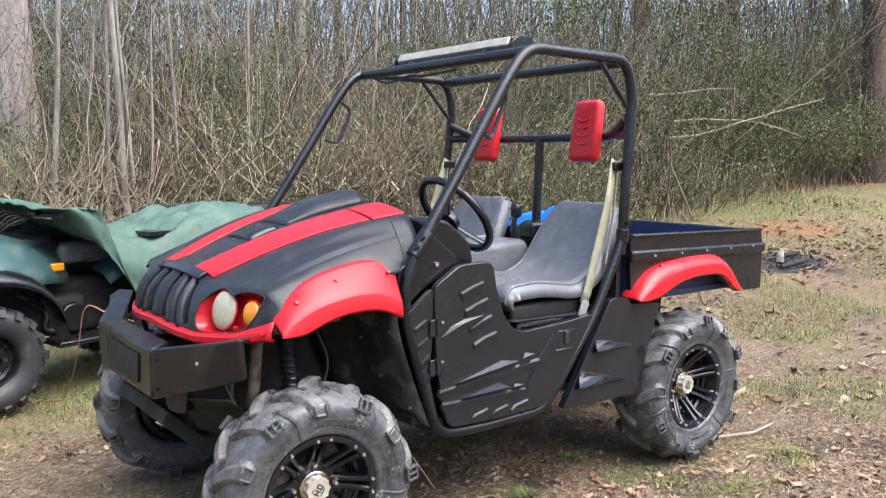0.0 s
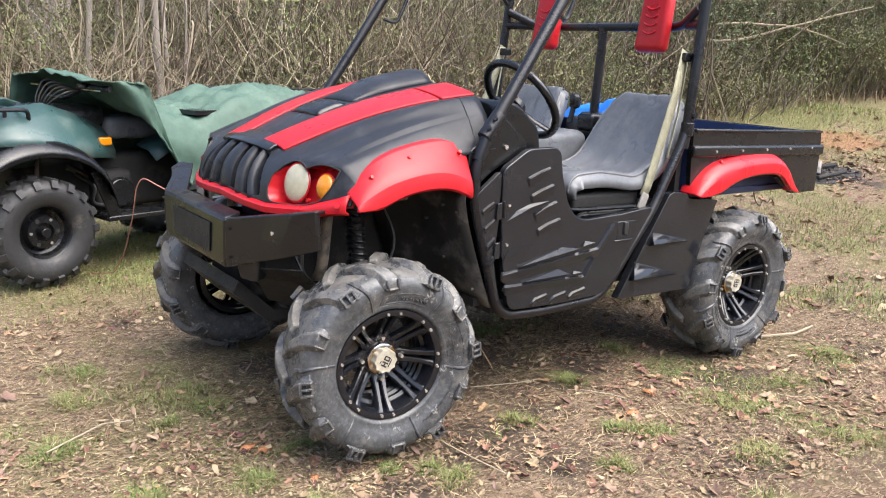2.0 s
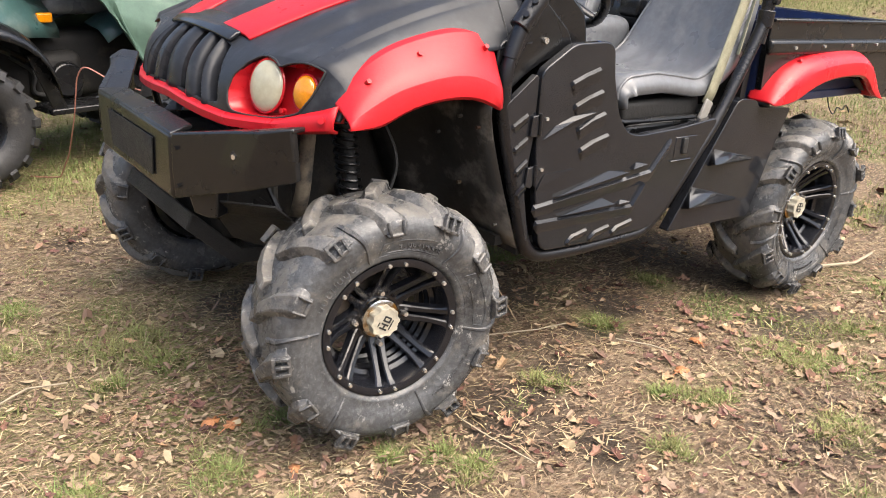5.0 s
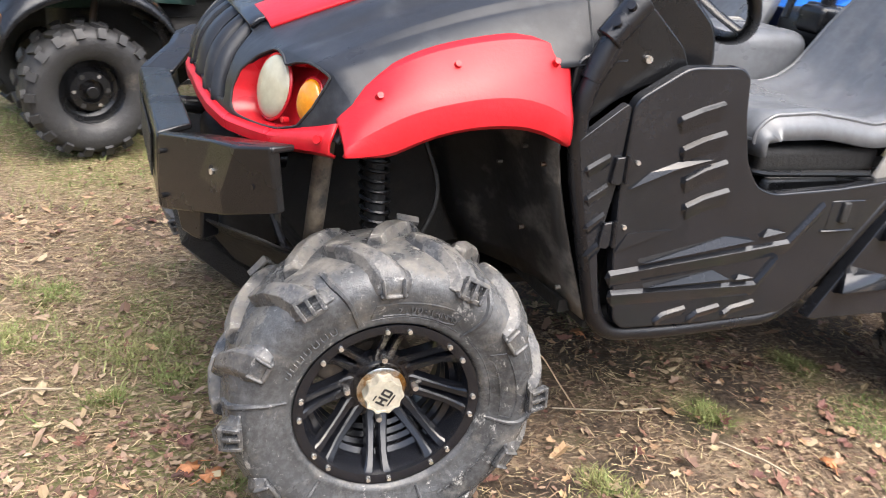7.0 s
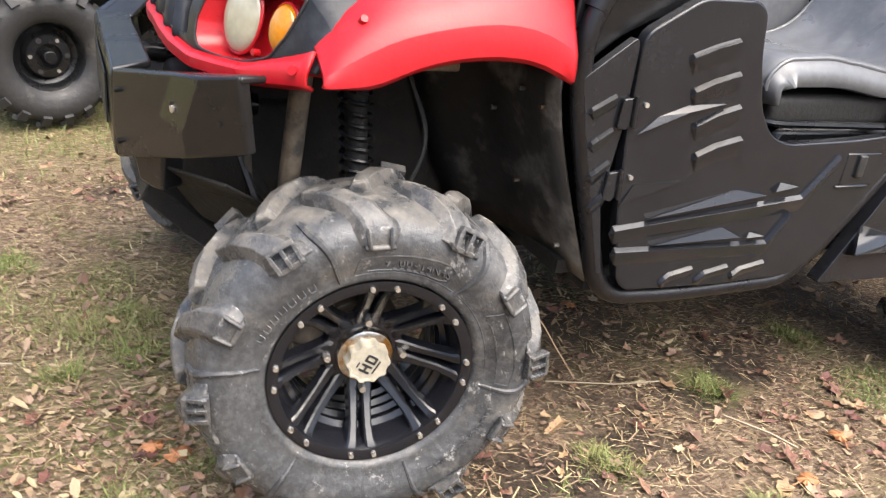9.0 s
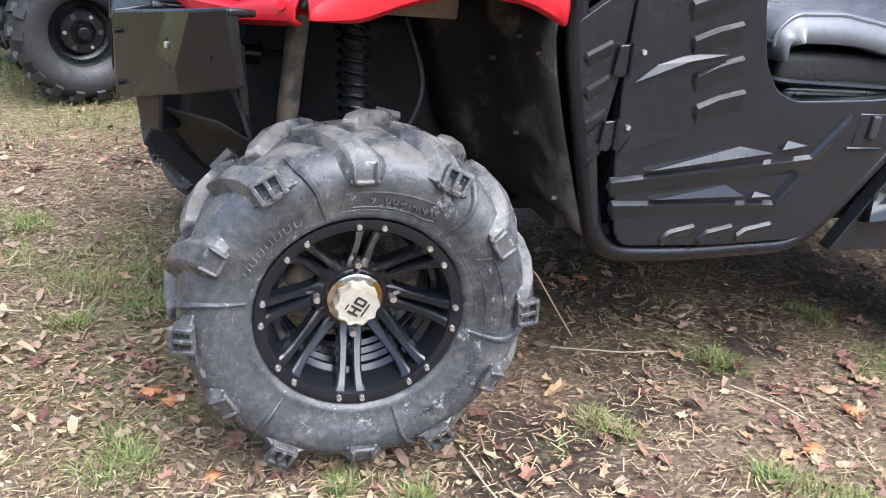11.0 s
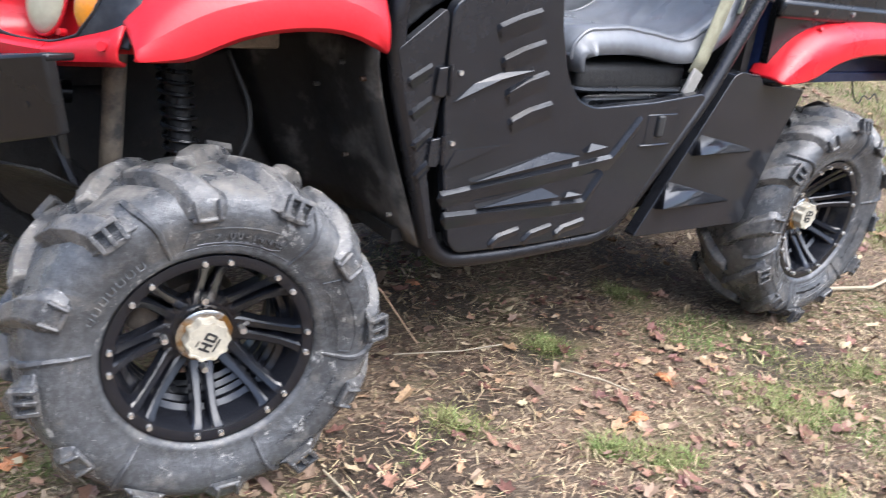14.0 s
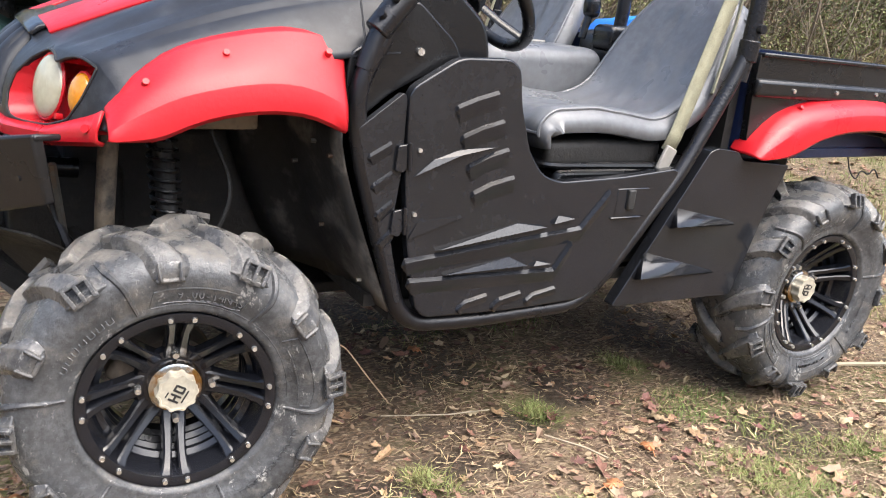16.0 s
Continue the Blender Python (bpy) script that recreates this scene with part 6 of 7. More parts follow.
def shrub_kind(h, nst, nlf, leafmat, lsize, spread):
    """A shrub or thicket piece: bare bent stems, side twigs, small scattered leaves."""
    e = thing("shrub", "tangled olive and brown winter shrub at the edge of the woods", "shrub", pose(0, 0, -50), "woodland shrubs")
    st, lf = Soup(), Soup()
    tips = []
    for _ in range(nst):
        a = rng.uniform(0, 6.28)
        r = abs(rng.normal()) * spread * .35
        d = np.array([math.cos(a) * .8 * rng.random(), math.sin(a) * .8 * rng.random(), 1.0])
        ln = h * rng.uniform(.45, 1.05)
        pts = bend((r * math.cos(a), r * math.sin(a), -.1), d, ln, 6, .24)
        st.stem(pts, .009 * rng.uniform(.6, 1.6), .003)
        for _k in range(5):
            i = rng.integers(1, 5)
            t = bend(pts[i], unit() * .7 + np.array([0, 0, .5]), ln * rng.uniform(.15, .4), 3, .25)
            st.stem(t, .004, .0018, 3)
            tips += t
        tips += pts[1:]
    tips = np.array(tips)
    hubs = tips[rng.integers(0, len(tips), 26)]
    for _ in range(nlf):
        p = tips[rng.integers(len(tips))] + rng.normal(size=3) * .10 if rng.random() < .3 else hubs[rng.integers(26)] + rng.normal(size=3) * np.array([.24, .24, .15])
        if p[2] < 0.05:
            continue
        d = unit()
        s = np.cross(d, unit())
        s /= np.linalg.norm(s) + 1e-6
        q = lsize * rng.uniform(.6, 1.5)
        lf.leaf(p, d, s, q, q * .55)
    tagged(st.make("brushwood", "stem2", e), kind="stuff")
    tagged(lf.make("foliage", leafmat, e), kind="stuff")
    return e


KINDS = [shrub_kind(3.2, 40, 9000, "leaf", .032, 1.4), shrub_kind(2.6, 34, 9000, "leaf", .030, 1.3), shrub_kind(3.6, 50, 2400, "leaf2", .034, 1.4),
         shrub_kind(2.0, 50, 2400, "leaf2", .030, 1.2), shrub_kind(1.2, 40, 2600, "leaf", .032, 1.2), shrub_kind(4.6, 50, 6500, "leaf", .036, 1.5), shrub_kind(4.2, 34, 11000, "leafdark", .040, 1.7)]
for k, e in enumerate(KINDS):
    s = -9 + 3.7 * k
    x, y = plan(edge(s) + 1.0, s)
    e.matrix_basis = pose(x, y, rise(x, y))
spots = []
for s in np.arange(-11, 14, .62):
    for dep, odds in ((-0.3, (4, 4, 3)), (0.3, (3, 4, 1, 4, 1)), (1.3, (0, 1, 2, 3)), (2.8, (0, 2, 5, 6)), (4.6, (6, 5, 2, 6)), (7.5, (5, 6, 5))):
        if rng.random() < (.86 if dep < 4 else .50 if dep < 6 else .22):
            spots.append((s + rng.uniform(-.5, .5), dep + rng.uniform(-.5, .6), odds[rng.integers(len(odds))]))
for s in np.arange(2.2, 9.5, .75):
    spots.append((s + rng.uniform(-.2, .2), rng.uniform(.5, 1.4), int((6, 0, 1, 6)[rng.integers(4)])))
for s, dep, k in spots:
    x, y = plan(edge(s) + dep, s * (1 + dep * .05))
    if s < -1 and dep < .3:
        continue
    copy_thing(KINDS[k], pose(x, y, rise(x, y) - .02, 0, 0, rng.uniform(0, 360)) @ Matrix.Diagonal((1, 1, rng.uniform(.75, 1.2), 1)))

# thicket of bare stems and vines, tall dead grass
th, th2 = Soup(), Soup()
for _ in range(4600):
    s = rng.uniform(-10, 13)
    dep = abs(rng.normal()) * 1.6
    x, y = plan(edge(s) + dep - .2, s)
    a = rng.uniform(0, 6.28)
    ln = rng.uniform(.5, 2.6) * (1.25 if s < 0 else 1)
    d = np.array([math.cos(a) * .5, math.sin(a) * .5, rng.uniform(.3, 1.2)])
    (th if rng.random() < .45 else th2).stem(bend((x, y, rise(x, y)), d, ln, 5, .22), rng.uniform(.003, .010), .002, 3)
for _ in range(1500):
    s = rng.uniform(-9, 0.5)
    x, y = plan(edge(s) + rng.uniform(-.6, 1.2), s)
    th.stem(bend((x, y, rise(x, y) + rng.uniform(0, 1.0)), unit() * np.array([1, 1, .35]), rng.uniform(.6, 2.8), 7, .35), rng.uniform(.004, .014), .003, 4)
for _ in range(420):
    s = rng.uniform(-4.9, -2.2)
    x, y = plan(rng.uniform(6.7, 7.7), s)
    th.stem(bend((x, y, rise(x, y)), (rng.normal() * .4, rng.normal() * .4, rng.uniform(.2, 1.0)), rng.uniform(.5, 1.9), 6, .3), rng.uniform(.003, .009), .002, 4)
tagged(th.make("dry_stems", "stem"), "tangle of pale dry stems and vines", "brush", kind="stuff")
tagged(th2.make("bare_stems", "stem2"), "tangle of brown bare stems", "brush", kind="stuff")
tg = Soup()
for _ in range(6000):
    s = rng.uniform(-9, 14)
    x, y = plan(edge(s) + rng.normal() * .55 - .1, s)
    tg.blade((x, y, rise(x, y) - .02), rng.uniform(.08, .42), .004, (rng.normal() * .16, rng.normal() * .16))
tagged(tg.make("dead_grass", "straw"), "tall tan dead grass along the woods", "grass", kind="stuff")


def tree(name, label, d, s, dia, h, mat, lean=(0, 0), limbs=9, crown=0, group="woodland trees"):
    x, y = plan(d, s)
    e = thing(name, label, "tree", pose(x, y, rise(x, y) - .05), group)
    bm = bmesh.new()
    pts = [Vector((lean[0] * (k / 12) ** 1.2 * h + .05 * dia * math.sin(k * 1.7), lean[1] * (k / 12) ** 1.2 * h + .06 * dia * math.cos(k * 2.3), h * k / 12)) for k in range(13)]
    sweep(bm, pts, lambda t: dia / 2 * (1.0 - .65 * t + .35 * math.exp(-t * 26)), 16)
    for v in bm.verts:
        n = noise.noise(Vector((v.co.x * 6 / dia * .3, v.co.y * 6 / dia * .3, v.co.z * 1.2))) * .10 * dia
        c = Vector((v.co.x, v.co.y, 0))
        v.co += c.normalized() * n if c.length > 0 else Vector()
    part("trunk", bm, mat, e, angle=70)
    lb = Soup()
    tips = []
    for _ in range(limbs):
        k = rng.integers(4, 12)
        a = rng.uniform(0, 6.28)
        L = h * rng.uniform(.12, .32)
        p = bend(tuple(pts[k]), (math.cos(a), math.sin(a), rng.uniform(.2, 1.0)), L, 6, .2)
        lb.stem(p, dia * .13 * (1.2 - k / 14), .008, 6)
        for _q in range(6):
            t = bend(p[rng.integers(2, 6)], unit() + np.array([0, 0, .4]), L * .45, 4, .25)
            lb.stem(t, .010, .003, 3)
            tips += t
            for _z in range(2):
                t2 = bend(t[rng.integers(1, 4)], unit(), L * .22, 3, .25)
                lb.stem(t2, .005, .002, 3)
    if limbs:
        tagged(lb.make("branchwork", mat, e, True), kind="stuff")
    if crown:
        lf = Soup()
        tips = np.array(tips)
        for _ in range(crown):
            p = tips[rng.integers(len(tips))] + rng.normal(size=3) * .22
            dd = unit()
            sd = np.cross(dd, unit())
            lf.leaf(p, dd, sd / (np.linalg.norm(sd) + 1e-6), .09, .05)
        tagged(lf.make("crown", "leaf", e), kind="stuff")
    return e


tree("broadleaf_tree", "thick grey-barked tree trunk at the edge of the woods", 9.4, -4.95, .48, 12, "bark_grey")
tree("pine_tree", "tall dark pine trunk wrapped in thin vines", 13.7, 6.90, .44, 14, "bark2", limbs=5)
tree("pine_tree", "slender dark trunk behind the brush", 17.5, 3.9, .26, 13, "bark2", limbs=8)
tree("broadleaf_tree", "slender bare tree behind the brush", 15, 1.1, .20, 12, "bark", limbs=12)
tree("broadleaf_tree", "slender bare tree behind the brush", 15, -2.7, .22, 12, "bark", limbs=12)
tree("evergreen_tree", "dark leafy evergreen behind the brush", 17, 5.7, .30, 8, "bark2", limbs=26, crown=5200)
tree("evergreen_tree", "dark leafy evergreen behind the brush", 19, 8.6, .30, 8, "bark2", limbs=26, crown=4200)
for k in range(34):
    s = rng.uniform(-14, 18)
    d = rng.uniform(15, 36)
    tree("broadleaf_tree", "bare winter tree in the woods behind", d, s * d / 16, rng.uniform(.09, .32), rng.uniform(8, 14), "bark" if k % 3 else "bark2", (rng.normal() * .04, rng.normal() * .04), 10)
# crooked saplings before the big trunk
for d, s, dia, h, lean in ((8.3, -3.26, .085, 5, (-.05, -.02)), (8.5, -3.54, .06, 5, (.02, .03)), (8.0, -3.9, .07, 4.5, (.06, .0)), (8.4, -3.19, .05, 4, (-.06, .03)), (8.9, -4.07, .05, 4, (.10, -.05)), (8.6, -3.12, .04, 4, (.03, .05)), (9.2, -3.02, .05, 5, (-.04, .0)), (9.6, -2.37, .05, 5, (.02, 0)), (10.5, -1.03, .06, 6, (.05, 0)), (12, 1.76, .06, 6, (-.03, .02))):
    tree("sapling", "pale crooked sapling among dry vines", d, s, dia, h, "bark", lean, 7, group="saplings")
# fallen pale branches leaning in the brush
for d, s, z, dirv, ln, r in ((10.6, 3.12, 0, (-.35, .25, .9), 1.0, .016), (10.6, 2.85, 0, (.0, .05, 1), .75, .014), (12.4, 4.64, 0, (.5, -.1, .7), .8, .018), (11.5, 2.86, .9, (1, -.75, .10), 2.4, .02), (11.6, 3.12, 1.1, (1, -.7, .12), 1.8, .018), (12.0, 3.79, .5, (.9, -.6, .75), 3.2, .009), (11.2, 2.63, 1.5, (1, -.8, -.05), 1.2, .016)):
    x, y = plan(d, s)
    p = bend((0, 0, 0), dirv, ln, 8, .07)
    bsw = part("fallen_branch", sweep(bmesh.new(), p, lambda t: r * (1 - .7 * t), 7), "stem", None)
    bsw.matrix_basis = pose(x, y, rise(x, y) + z)
    tagged(bsw, "bleached dead branch caught in the brush", "branch", "fallen branches")
# glimpse of outbuildings and cut logs far in the woods
x, y = plan(19, -8.75)
shed = thing("shed", "small red-brown shed with a pale tin roof beyond the trees", "shed", pose(x, y, rise(x, y), 0, 0, -35))
part("wall", boxbm((0, 0, .85), (2.6, 2.0, 1.7)), "redbrown", shed, bevel=0.01)
part("roof", boxbm((0, -.1, 1.82), (3.0, 2.6, .10), Matrix.Rotation(radians(7), 3, "X")), "paleroof", shed)
part("door", boxbm((.3, -1.02, .75), (.8, .04, 1.5)), "ash", shed)
x, y = plan(15, -4.47)
stack = thing("log_stack", "stack of pale cut logs among the brush", "log stack", pose(x, y, rise(x, y) + .02, 0, 0, -35))
for r_ in range(6):
    for k in range(6 - r_ // 2):
        part("log", cylbm((-.9 + .26 * k + .13 * (r_ % 2), -.5, .13 + .225 * r_), (-.9 + .26 * k + .13 * (r_ % 2), .6, .13 + .225 * r_), .128, 12), "yellowwood", stack)
# tall thin stems filling the woods behind
ft = Soup()
for _ in range(1900):
    d = rng.uniform(14.5, 30)
    s = rng.uniform(-.62, .66) * d
    x, y = plan(d, s)
    h = rng.uniform(3.0, 9.5)
    p = bend((x, y, rise(x, y)), (rng.normal() * .22, rng.normal() * .22, 1.0), h, 6, .13)
    ft.stem(p, rng.uniform(.010, .030), .005, 3)
    for _k in range(5):
        q = p[rng.integers(2, 7)]
        ft.stem(bend(q, unit() + np.array([0, 0, .7]), rng.uniform(.5, 1.8), 3, .25), .007, .003, 3)
tagged(ft.make("distant_stems", "stem2"), "thicket of tall thin bare stems", "woods", kind="stuff")
# far woods; the unseen half behind the camera is added to darken reflections
bm = bmesh.new()
top, bot = [], []
for k in range(901):
    a = -math.pi + 2 * math.pi * k / 900
    d, s = 46 * math.cos(a), 46 * math.sin(a)
    x, y = plan(d, s)
    bot.append((x, y, -1))
    top.append((x, y, 5.0 + 5.0 * max(0.0, min(1.0, abs(a) - 1.2)) + 1.6 * noise.noise(Vector((k * .11, 0, 0))) + 1.6 * noise.noise(Vector((k * .9, 3, 0))) + 1.4 * rng.random()))
bd = part("backdrop", sheet([bot, top]), "farwoods", None)
tagged(bd, "distant grey-brown winter woods, plus an unseen rear half added to darken reflections", "woods", kind="structure")

# ---------------------------------------------------------------- fire pit
PX, PY = 7.0, 1.75
pit = thing("fire_pit", "burnt-out fire pit with ash and a charred stump", "fire pit", pose(PX, PY, 0))
bm = bmesh.new()
for i in range(26):
    ring = []
    for j in range(18):
        u, v = -.5 + 1.0 * i / 25, -.34 + .68 * j / 17
        q = math.hypot(u / .46, v / .30) + .35 * noise.noise(Vector((u * 3, v * 3, 2)))
        ring.append((u, v, gz(PX + u, PY + v) + .012 * max(-3.0, min(1.0, (1 - q) * 3)) + .006 * noise.noise(Vector((u * 9, v * 9, 0)))))
    if i == 0:
        rows = []
    rows.append(ring)
bm.free()
part("ash_bed", sheet(rows), "char", pit, "black charred ash bed", angle=80)
z0 = gz(PX, PY)
lump = Soup()
for _ in range(420):
    u, v = rng.normal() * .22, rng.normal() * .15
    p = np.array((u, v, gz(PX + u, PY + v) + .012))
    lump.stem([p, p + unit() * np.array([1, 1, .5]) * rng.uniform(.02, .07)], rng.uniform(.006, .016), .005, 5)
tagged(lump.make("char_lumps", "char", pit), kind="stuff")
part("stump", cylbm((-.12, 0, z0), (-.08, .02, z0 + .13), .045, 10, .035), "ash", pit, "grey burnt stump", bevel=0.006)
part("burnt_log", tube([(-.30, -.12, gz(PX - .3, PY - .12) + .035), (.16, -.16, gz(PX + .16, PY - .16) + .035)], .020, 0, 8), "char", pit, "charred log")
part("burnt_log", tube([(.05, .1, gz(PX + .05, PY + .1) + .035), (.34, .05, gz(PX + .34, PY + .05) + .035)], .025, 0, 8), "char", pit)
# ---------------------------------------------------------------- ground cover


def density(x, y, k, f=0.9):
    return noise.noise(Vector((x * f, y * f, k))) + .5 * noise.noise(Vector((x * f * 3, y * f * 3, k + 5)))


def spot(near=0.65):
    if rng.random() < near:
        return rng.uniform(-1.6, 3.2), rng.uniform(-1.5, 1.3)
    d, s = rng.uniform(2.2, 9.5), rng.uniform(-.58, .62)
    return plan(d, s * d)


def scrap(sp, x, y, q, tilt):
    """A torn, curled bit of dead leaf."""
    a = rng.uniform(0, 6.28)
    b = len(sp.v)
    z = gz(x, y) + rng.uniform(.002, .012)
    ca, sa = math.cos(a), math.sin(a)
    curl = rng.normal() * .35
    k = 6
    asp = rng.uniform(.35, .8)
    for i in range(k):
        w = 6.283 * i / k
        r = q * rng.uniform(.55, 1.1) * .5
        u, v = math.cos(w) * r, math.sin(w) * r * asp
        sp.v.append((x + u * ca - v * sa, y + u * sa + v * ca, z + tilt * u + curl * abs(v) + abs(tilt) * q * .5))
    sp.f.append(tuple(range(b, b + 4)))
    sp.f.append((b, b + 3, b + 4, b + 5))


lv, lp = Soup(), Soup()
n = 0
while n < 46000:
    x, y = spot(.76)
    if density(x, y, 2.0) < rng.uniform(-.8, .45) or damp(x, y) > rng.uniform(.15, 1.4):
        continue
    n += 1
    q = float(np.clip(rng.lognormal(-4.55, .60), .005, .05))
    scrap(lv if rng.random() < float(np.interp(x, (-.6, .4), (.58, .80))) else lp, x, y, q, rng.normal() * .35)



def lobed(sp, x, y, q):
    """A whole dead leaf: lobed outline, cupped, its edge lifted unevenly."""
    a0, asp = rng.uniform(0, 6.28), rng.uniform(.5, .85)
    ca, sa = math.cos(a0), math.sin(a0)
    z = gz(x, y) + rng.uniform(.004, .012)
    cup, tx, ty = rng.uniform(.1, .5), rng.normal() * .2, rng.normal() * .2
    b, k = len(sp.v), 12
    sp.v.append((x, y, z))
    for i in range(k):
        w = 6.283 * i / k
        r = q * (.5 if i % 2 else .32) * rng.uniform(.75, 1.15) * (1.15 if i in (0, 11, 1) else 1)
        u, v = math.cos(w) * r, math.sin(w) * r * asp
        sp.v.append((x + u * ca - v * sa, y + u * sa + v * ca, z + cup * r * abs(math.sin(w)) + tx * u + ty * v + abs(rng.normal()) * .12 * r))
    for i in range(k):
        sp.f.append((b, b + 1 + i, b + 1 + (i + 1) % k))


wl, wp = Soup(), Soup()
n = 0
while n < 3200:
    x, y = spot(.72)
    if density(x, y, 71.0, 1.1) < rng.uniform(-.25, .5) - (.25 if x > .3 else 0):
        continue
    n += 1
    lobed(wl if rng.random() < .72 else wp, x, y, float(np.clip(rng.lognormal(-3.45, .35), .016, .07)))
for _ in range(420):
    x, y = 7.65 + rng.normal() * .8, 1.75 + rng.normal() * .5
    lobed(wl if rng.random() < .8 else wp, x, y, rng.uniform(.03, .085))
for _ in range(1600):
    d = rng.uniform(4.5, 11)
    x, y = plan(d, rng.uniform(.12, .6) * d)
    if density(x, y, 75.0, .7) > rng.uniform(-.3, .4):
        lobed(wl if rng.random() < .6 else wp, x, y, rng.uniform(.04, .09))
tagged(wl.make("whole_leaves", "litter_red"), "curled reddish-brown dead leaves lying on the dirt", "leaves", kind="stuff")
tagged(wp.make("bleached_leaves", "litter_pale"), "curled bleached dead leaves lying on the dirt", "leaves", kind="stuff")
tagged(lv.make("dead_leaves", "litter"), "brown dead leaves strewn over the dirt", "leaves", kind="stuff")
tagged(lp.make("pale_leaves", "litter_pale"), "pale dry leaves strewn over the dirt", "leaves", kind="stuff")
sw_ = Soup()
n = 0
while n < 20000:
    x, y = spot(.75)
    if density(x, y, 11.0, 1.1) < rng.uniform(-.9, .35):
        continue
    n += 1
    a = rng.uniform(0, 6.28)
    q = rng.uniform(.012, .05)
    z = gz(x, y) + rng.uniform(.003, .012)
    dz = rng.normal() * .18 * q
    w = rng.uniform(.0006, .0016)
    dx, dy = math.cos(a) * q, math.sin(a) * q
    nx, ny = -math.sin(a) * w, math.cos(a) * w
    b = len(sw_.v)
    sw_.v += [(x - nx, y - ny, z), (x + nx, y + ny, z), (x + dx + nx, y + dy + ny, z + abs(dz)), (x + dx - nx, y + dy - ny, z + abs(dz))]
    sw_.f.append((b, b + 1, b + 2, b + 3))
tagged(sw_.make("straw_litter", "straw"), "short dry straw and pine needles on the dirt", "straw", kind="stuff")
ck = Soup()
n = 0
while n < 60000:
    if rng.random() < .72:
        x, y = rng.uniform(-2.6, .4), rng.uniform(-2.2, 2.4)
    else:
        x, y = spot(.7)
    if density(x, y, 17.0, 1.3) < rng.uniform(-.9, .3) or damp(x, y) > rng.uniform(.3, 1.6):
        continue
    n += 1
    a = rng.uniform(0, 6.28)
    ck.leaf((x, y, gz(x, y) + rng.uniform(.003, .012)), (math.cos(a), math.sin(a), rng.normal() * .12), (-math.sin(a), math.cos(a), rng.normal() * .25), rng.uniform(.010, .046), rng.uniform(.0010, .0034), .1)
tagged(ck.make("straw_chips", "straw"), "pale chips of straw and torn leaf on the dirt", "straw", kind="stuff")
gr = Soup()
for tx, ty, rad in TUFTS:
    sub = [(tx + rng.normal() * rad * .6, ty + rng.normal() * rad * .6) for _ in range(7)]
    for _ in range(int(560 * rad / .06)):
        cx, cy = sub[rng.integers(7)]
        x, y = cx + rng.normal() * rad * .30, cy + rng.normal() * rad * .30
        gr.blade((x, y, gz(x, y) - .003), rng.uniform(.008, .034), rng.uniform(.0007, .0017), (rng.normal() * .022 + (x - cx) * .5, rng.normal() * .022 + (y - cy) * .5))
n = 0
while n < 42000:
    d, s = rng.uniform(2.5, 12.0) ** 1.0, rng.uniform(-.6, .62)
    x, y = plan(d, s * d)
    th_ = float(np.interp(d, (3, 5, 8), (.42, .25, -.10)))
    if d > edge(s * d) - .2 or density(x, y, 23.0, .8) < th_ + rng.uniform(-.15, .25):
        continue
    n += 1
    gr.blade((x, y, gz(x, y) - .003), rng.uniform(.012, .04) * (1 + d * .04), rng.uniform(.001, .0022) * (1 + d * .05), (rng.normal() * .03, rng.normal() * .03))
n = 0
while n < 42000:
    x, y = rng.uniform(-4.2, 1.2), rng.uniform(1.2, 6.5)
    if density(x, y, 31.0, .7) < rng.uniform(-.75, .35) - min(.3, (y - 1.2) * .2):
        continue
    n += 1
    gr.blade((x, y, gz(x, y) - .003), rng.uniform(.012, .05), rng.uniform(.0012, .0026), (rng.normal() * .03, rng.normal() * .03))
n = 0
while n < 14000:
    x, y = spot(.85)
    if density(x, y, 41.0, 1.6) < .45 + rng.uniform(-.1, .15):
        continue
    n += 1
    gr.blade((x, y, gz(x, y) - .003), rng.uniform(.006, .024), rng.uniform(.0008, .0016), (rng.normal() * .018, rng.normal() * .018))
tagged(gr.make("grass_tufts", "grass"), "short green grass growing in tufts", "grass", kind="stuff")


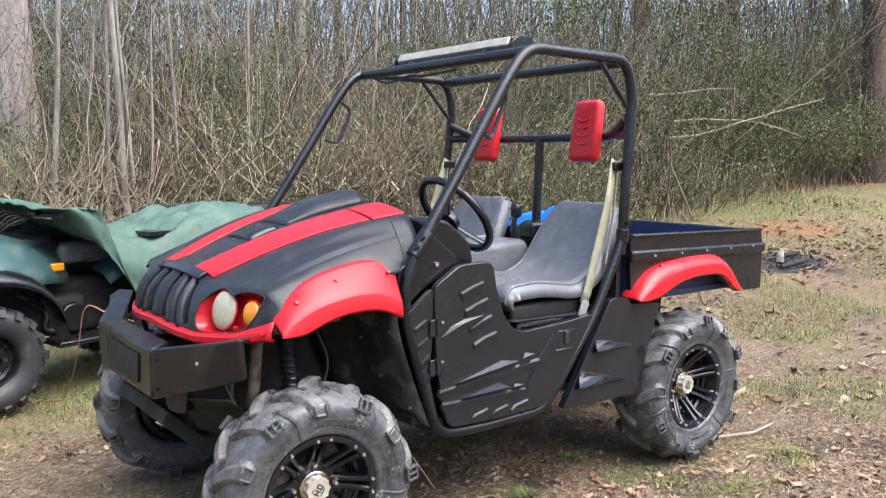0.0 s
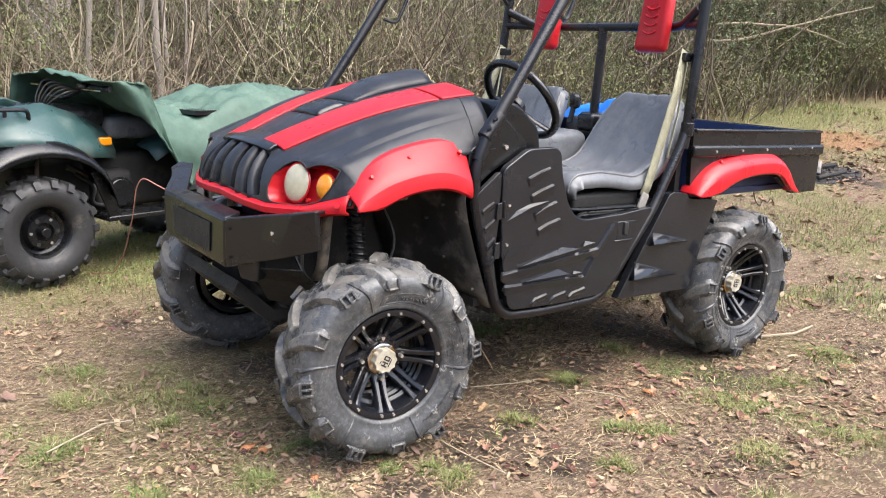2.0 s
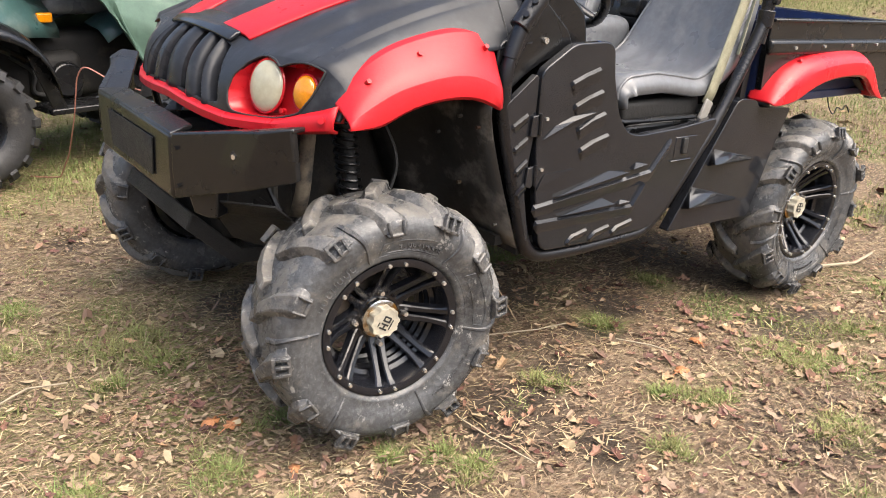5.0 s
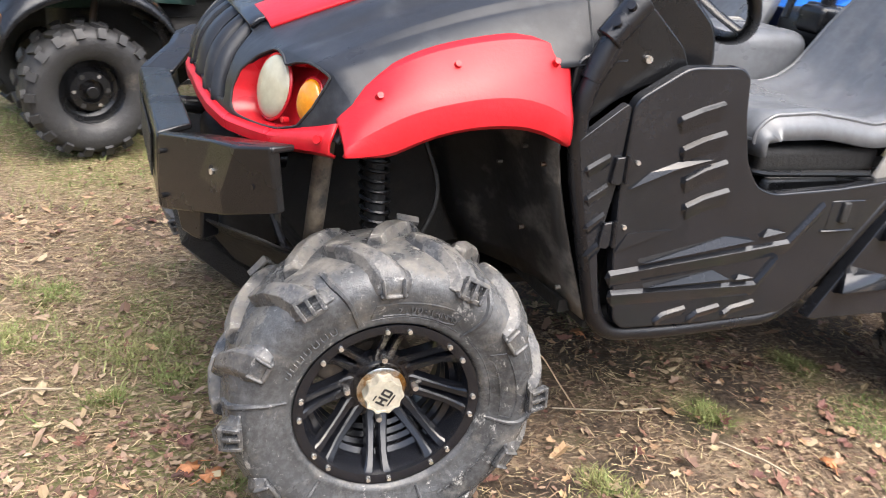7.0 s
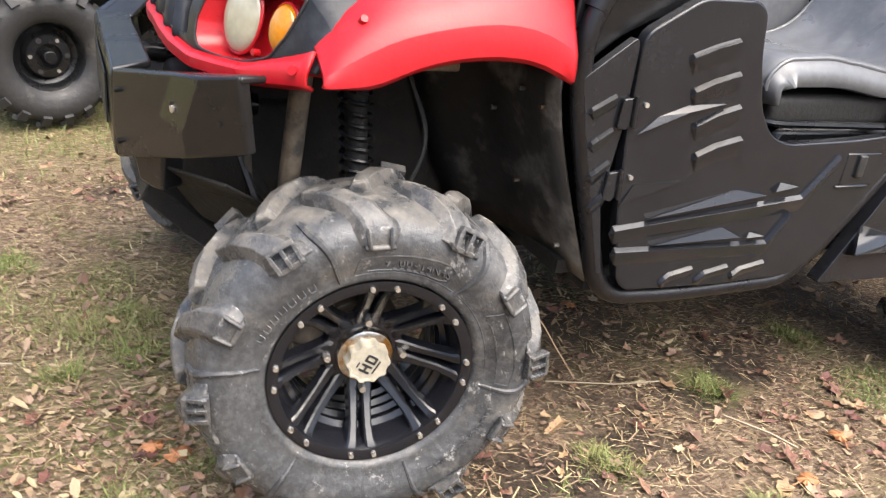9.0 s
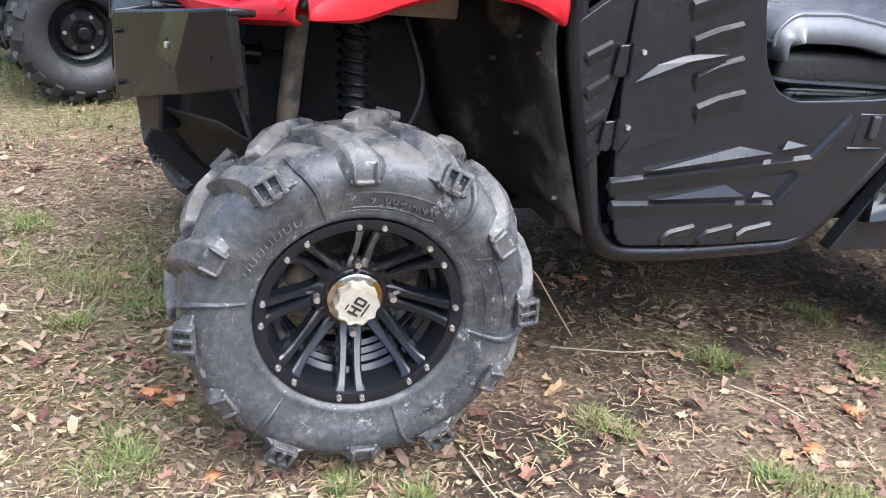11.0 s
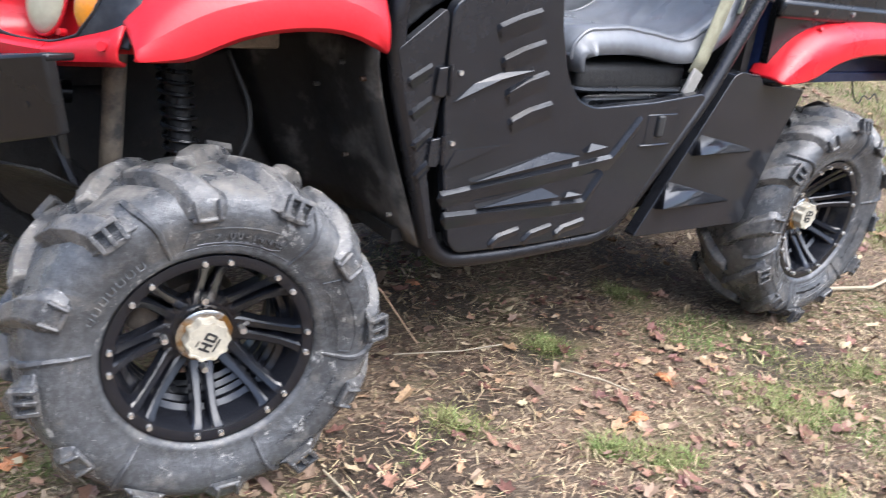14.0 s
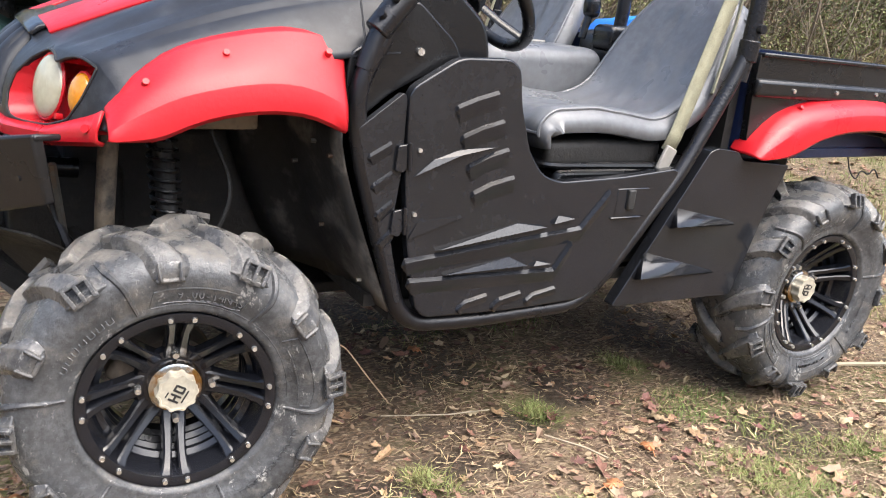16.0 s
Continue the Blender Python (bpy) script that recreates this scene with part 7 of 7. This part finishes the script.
def oak_leaf(x, y, size, turn, mat, label):
    bm = bmesh.new()
    pts = []
    for k in range(44):
        a = 2 * math.pi * k / 44
        r = (.62 + .38 * abs(math.cos(a * 2.5 + .2)) ** .7) * (1.15 if abs(a - math.pi) > 2 else .85)
        pts.append((r * math.cos(a) * size, r * math.sin(a) * size * .8))
    c = bm.verts.new((0, 0, .012))
    vs = [bm.verts.new((p[0], p[1], .004 + .25 * size * abs(math.sin(k * .45)) ** 2)) for k, p in enumerate(pts)]
    for k in range(44):
        bm.faces.new((c, vs[k], vs[(k + 1) % 44]))
    sweep(bm, [(-size * .9, 0, .012), (-size * 1.7, .004, .006)], .0015, 5)
    ob = part("oak_leaf", bm, mat, None, solid=0.001)
    ob.matrix_basis = pose(x, y, gz(x, y) + .006, 0, 0, turn)
    return tagged(ob, label, "leaf", "large fallen leaves")


for x, y, size, turn, mat in ((1.255, -.742, .040, 70, "oakleaf"), (.879, -.411, .036, 20, "litter_pale"), (.925, .014, .04, 100, "oakleaf"), (1.954, -.86, .045, 200, "litter_pale"), (1.03, -.848, .045, 10, "oakleaf"),
                              (-.241, -.662, .030, 60, "oakleaf"), (-.136, -.742, .028, 120, "litter_pale"), (-.288, -.40, .045, 30, "oakleaf"), (-.60, -.727, .045, 0, "litter_pale"), (1.158, -.198, .04, 150, "litter"), (-.33, -.36, .04, 200, "oakleaf"), (1.40, -.62, .035, 300, "litter")):
    oak_leaf(x, y, size * .72, turn, mat, "curled orange-brown oak leaf on the dirt" if mat == "oakleaf" else "curled pale dead leaf on the dirt")
for pts, r in (([(.24, -.70, .008), (.25, -.816, .010), (.28, -.97, .008)], .0022), ([(.62, -.36, .010), (.80, -.42, .012), (.93, -.43, .008)], .002), ([(1.0, -.60, .006), (1.06, -.70, .012), (1.09, -.76, .008)], .003), ([(2.2, -.55, .012), (2.5, -.65, .015), (2.72, -.62, .01)], .007), ([(-.9, -.1, .01), (-.7, .02, .012), (-.6, .0, .01)], .003)):
    tw = part("twig", tube(pts, r, 0, 6), "stem", None)
    tw.location.z = 0.0
    tagged(tw, "thin dry twig on the ground", "twig", "twigs")
stalk = part("grass_stalk", tube([(.352, -.63, .385), (.375, -.64, .370), (.43, -.635, .295), (.50, -.62, .205)], 0.0016, .02, 5), "straw", None)
tagged(stalk, "dry grass stalk caught on the front tyre", "stalk")
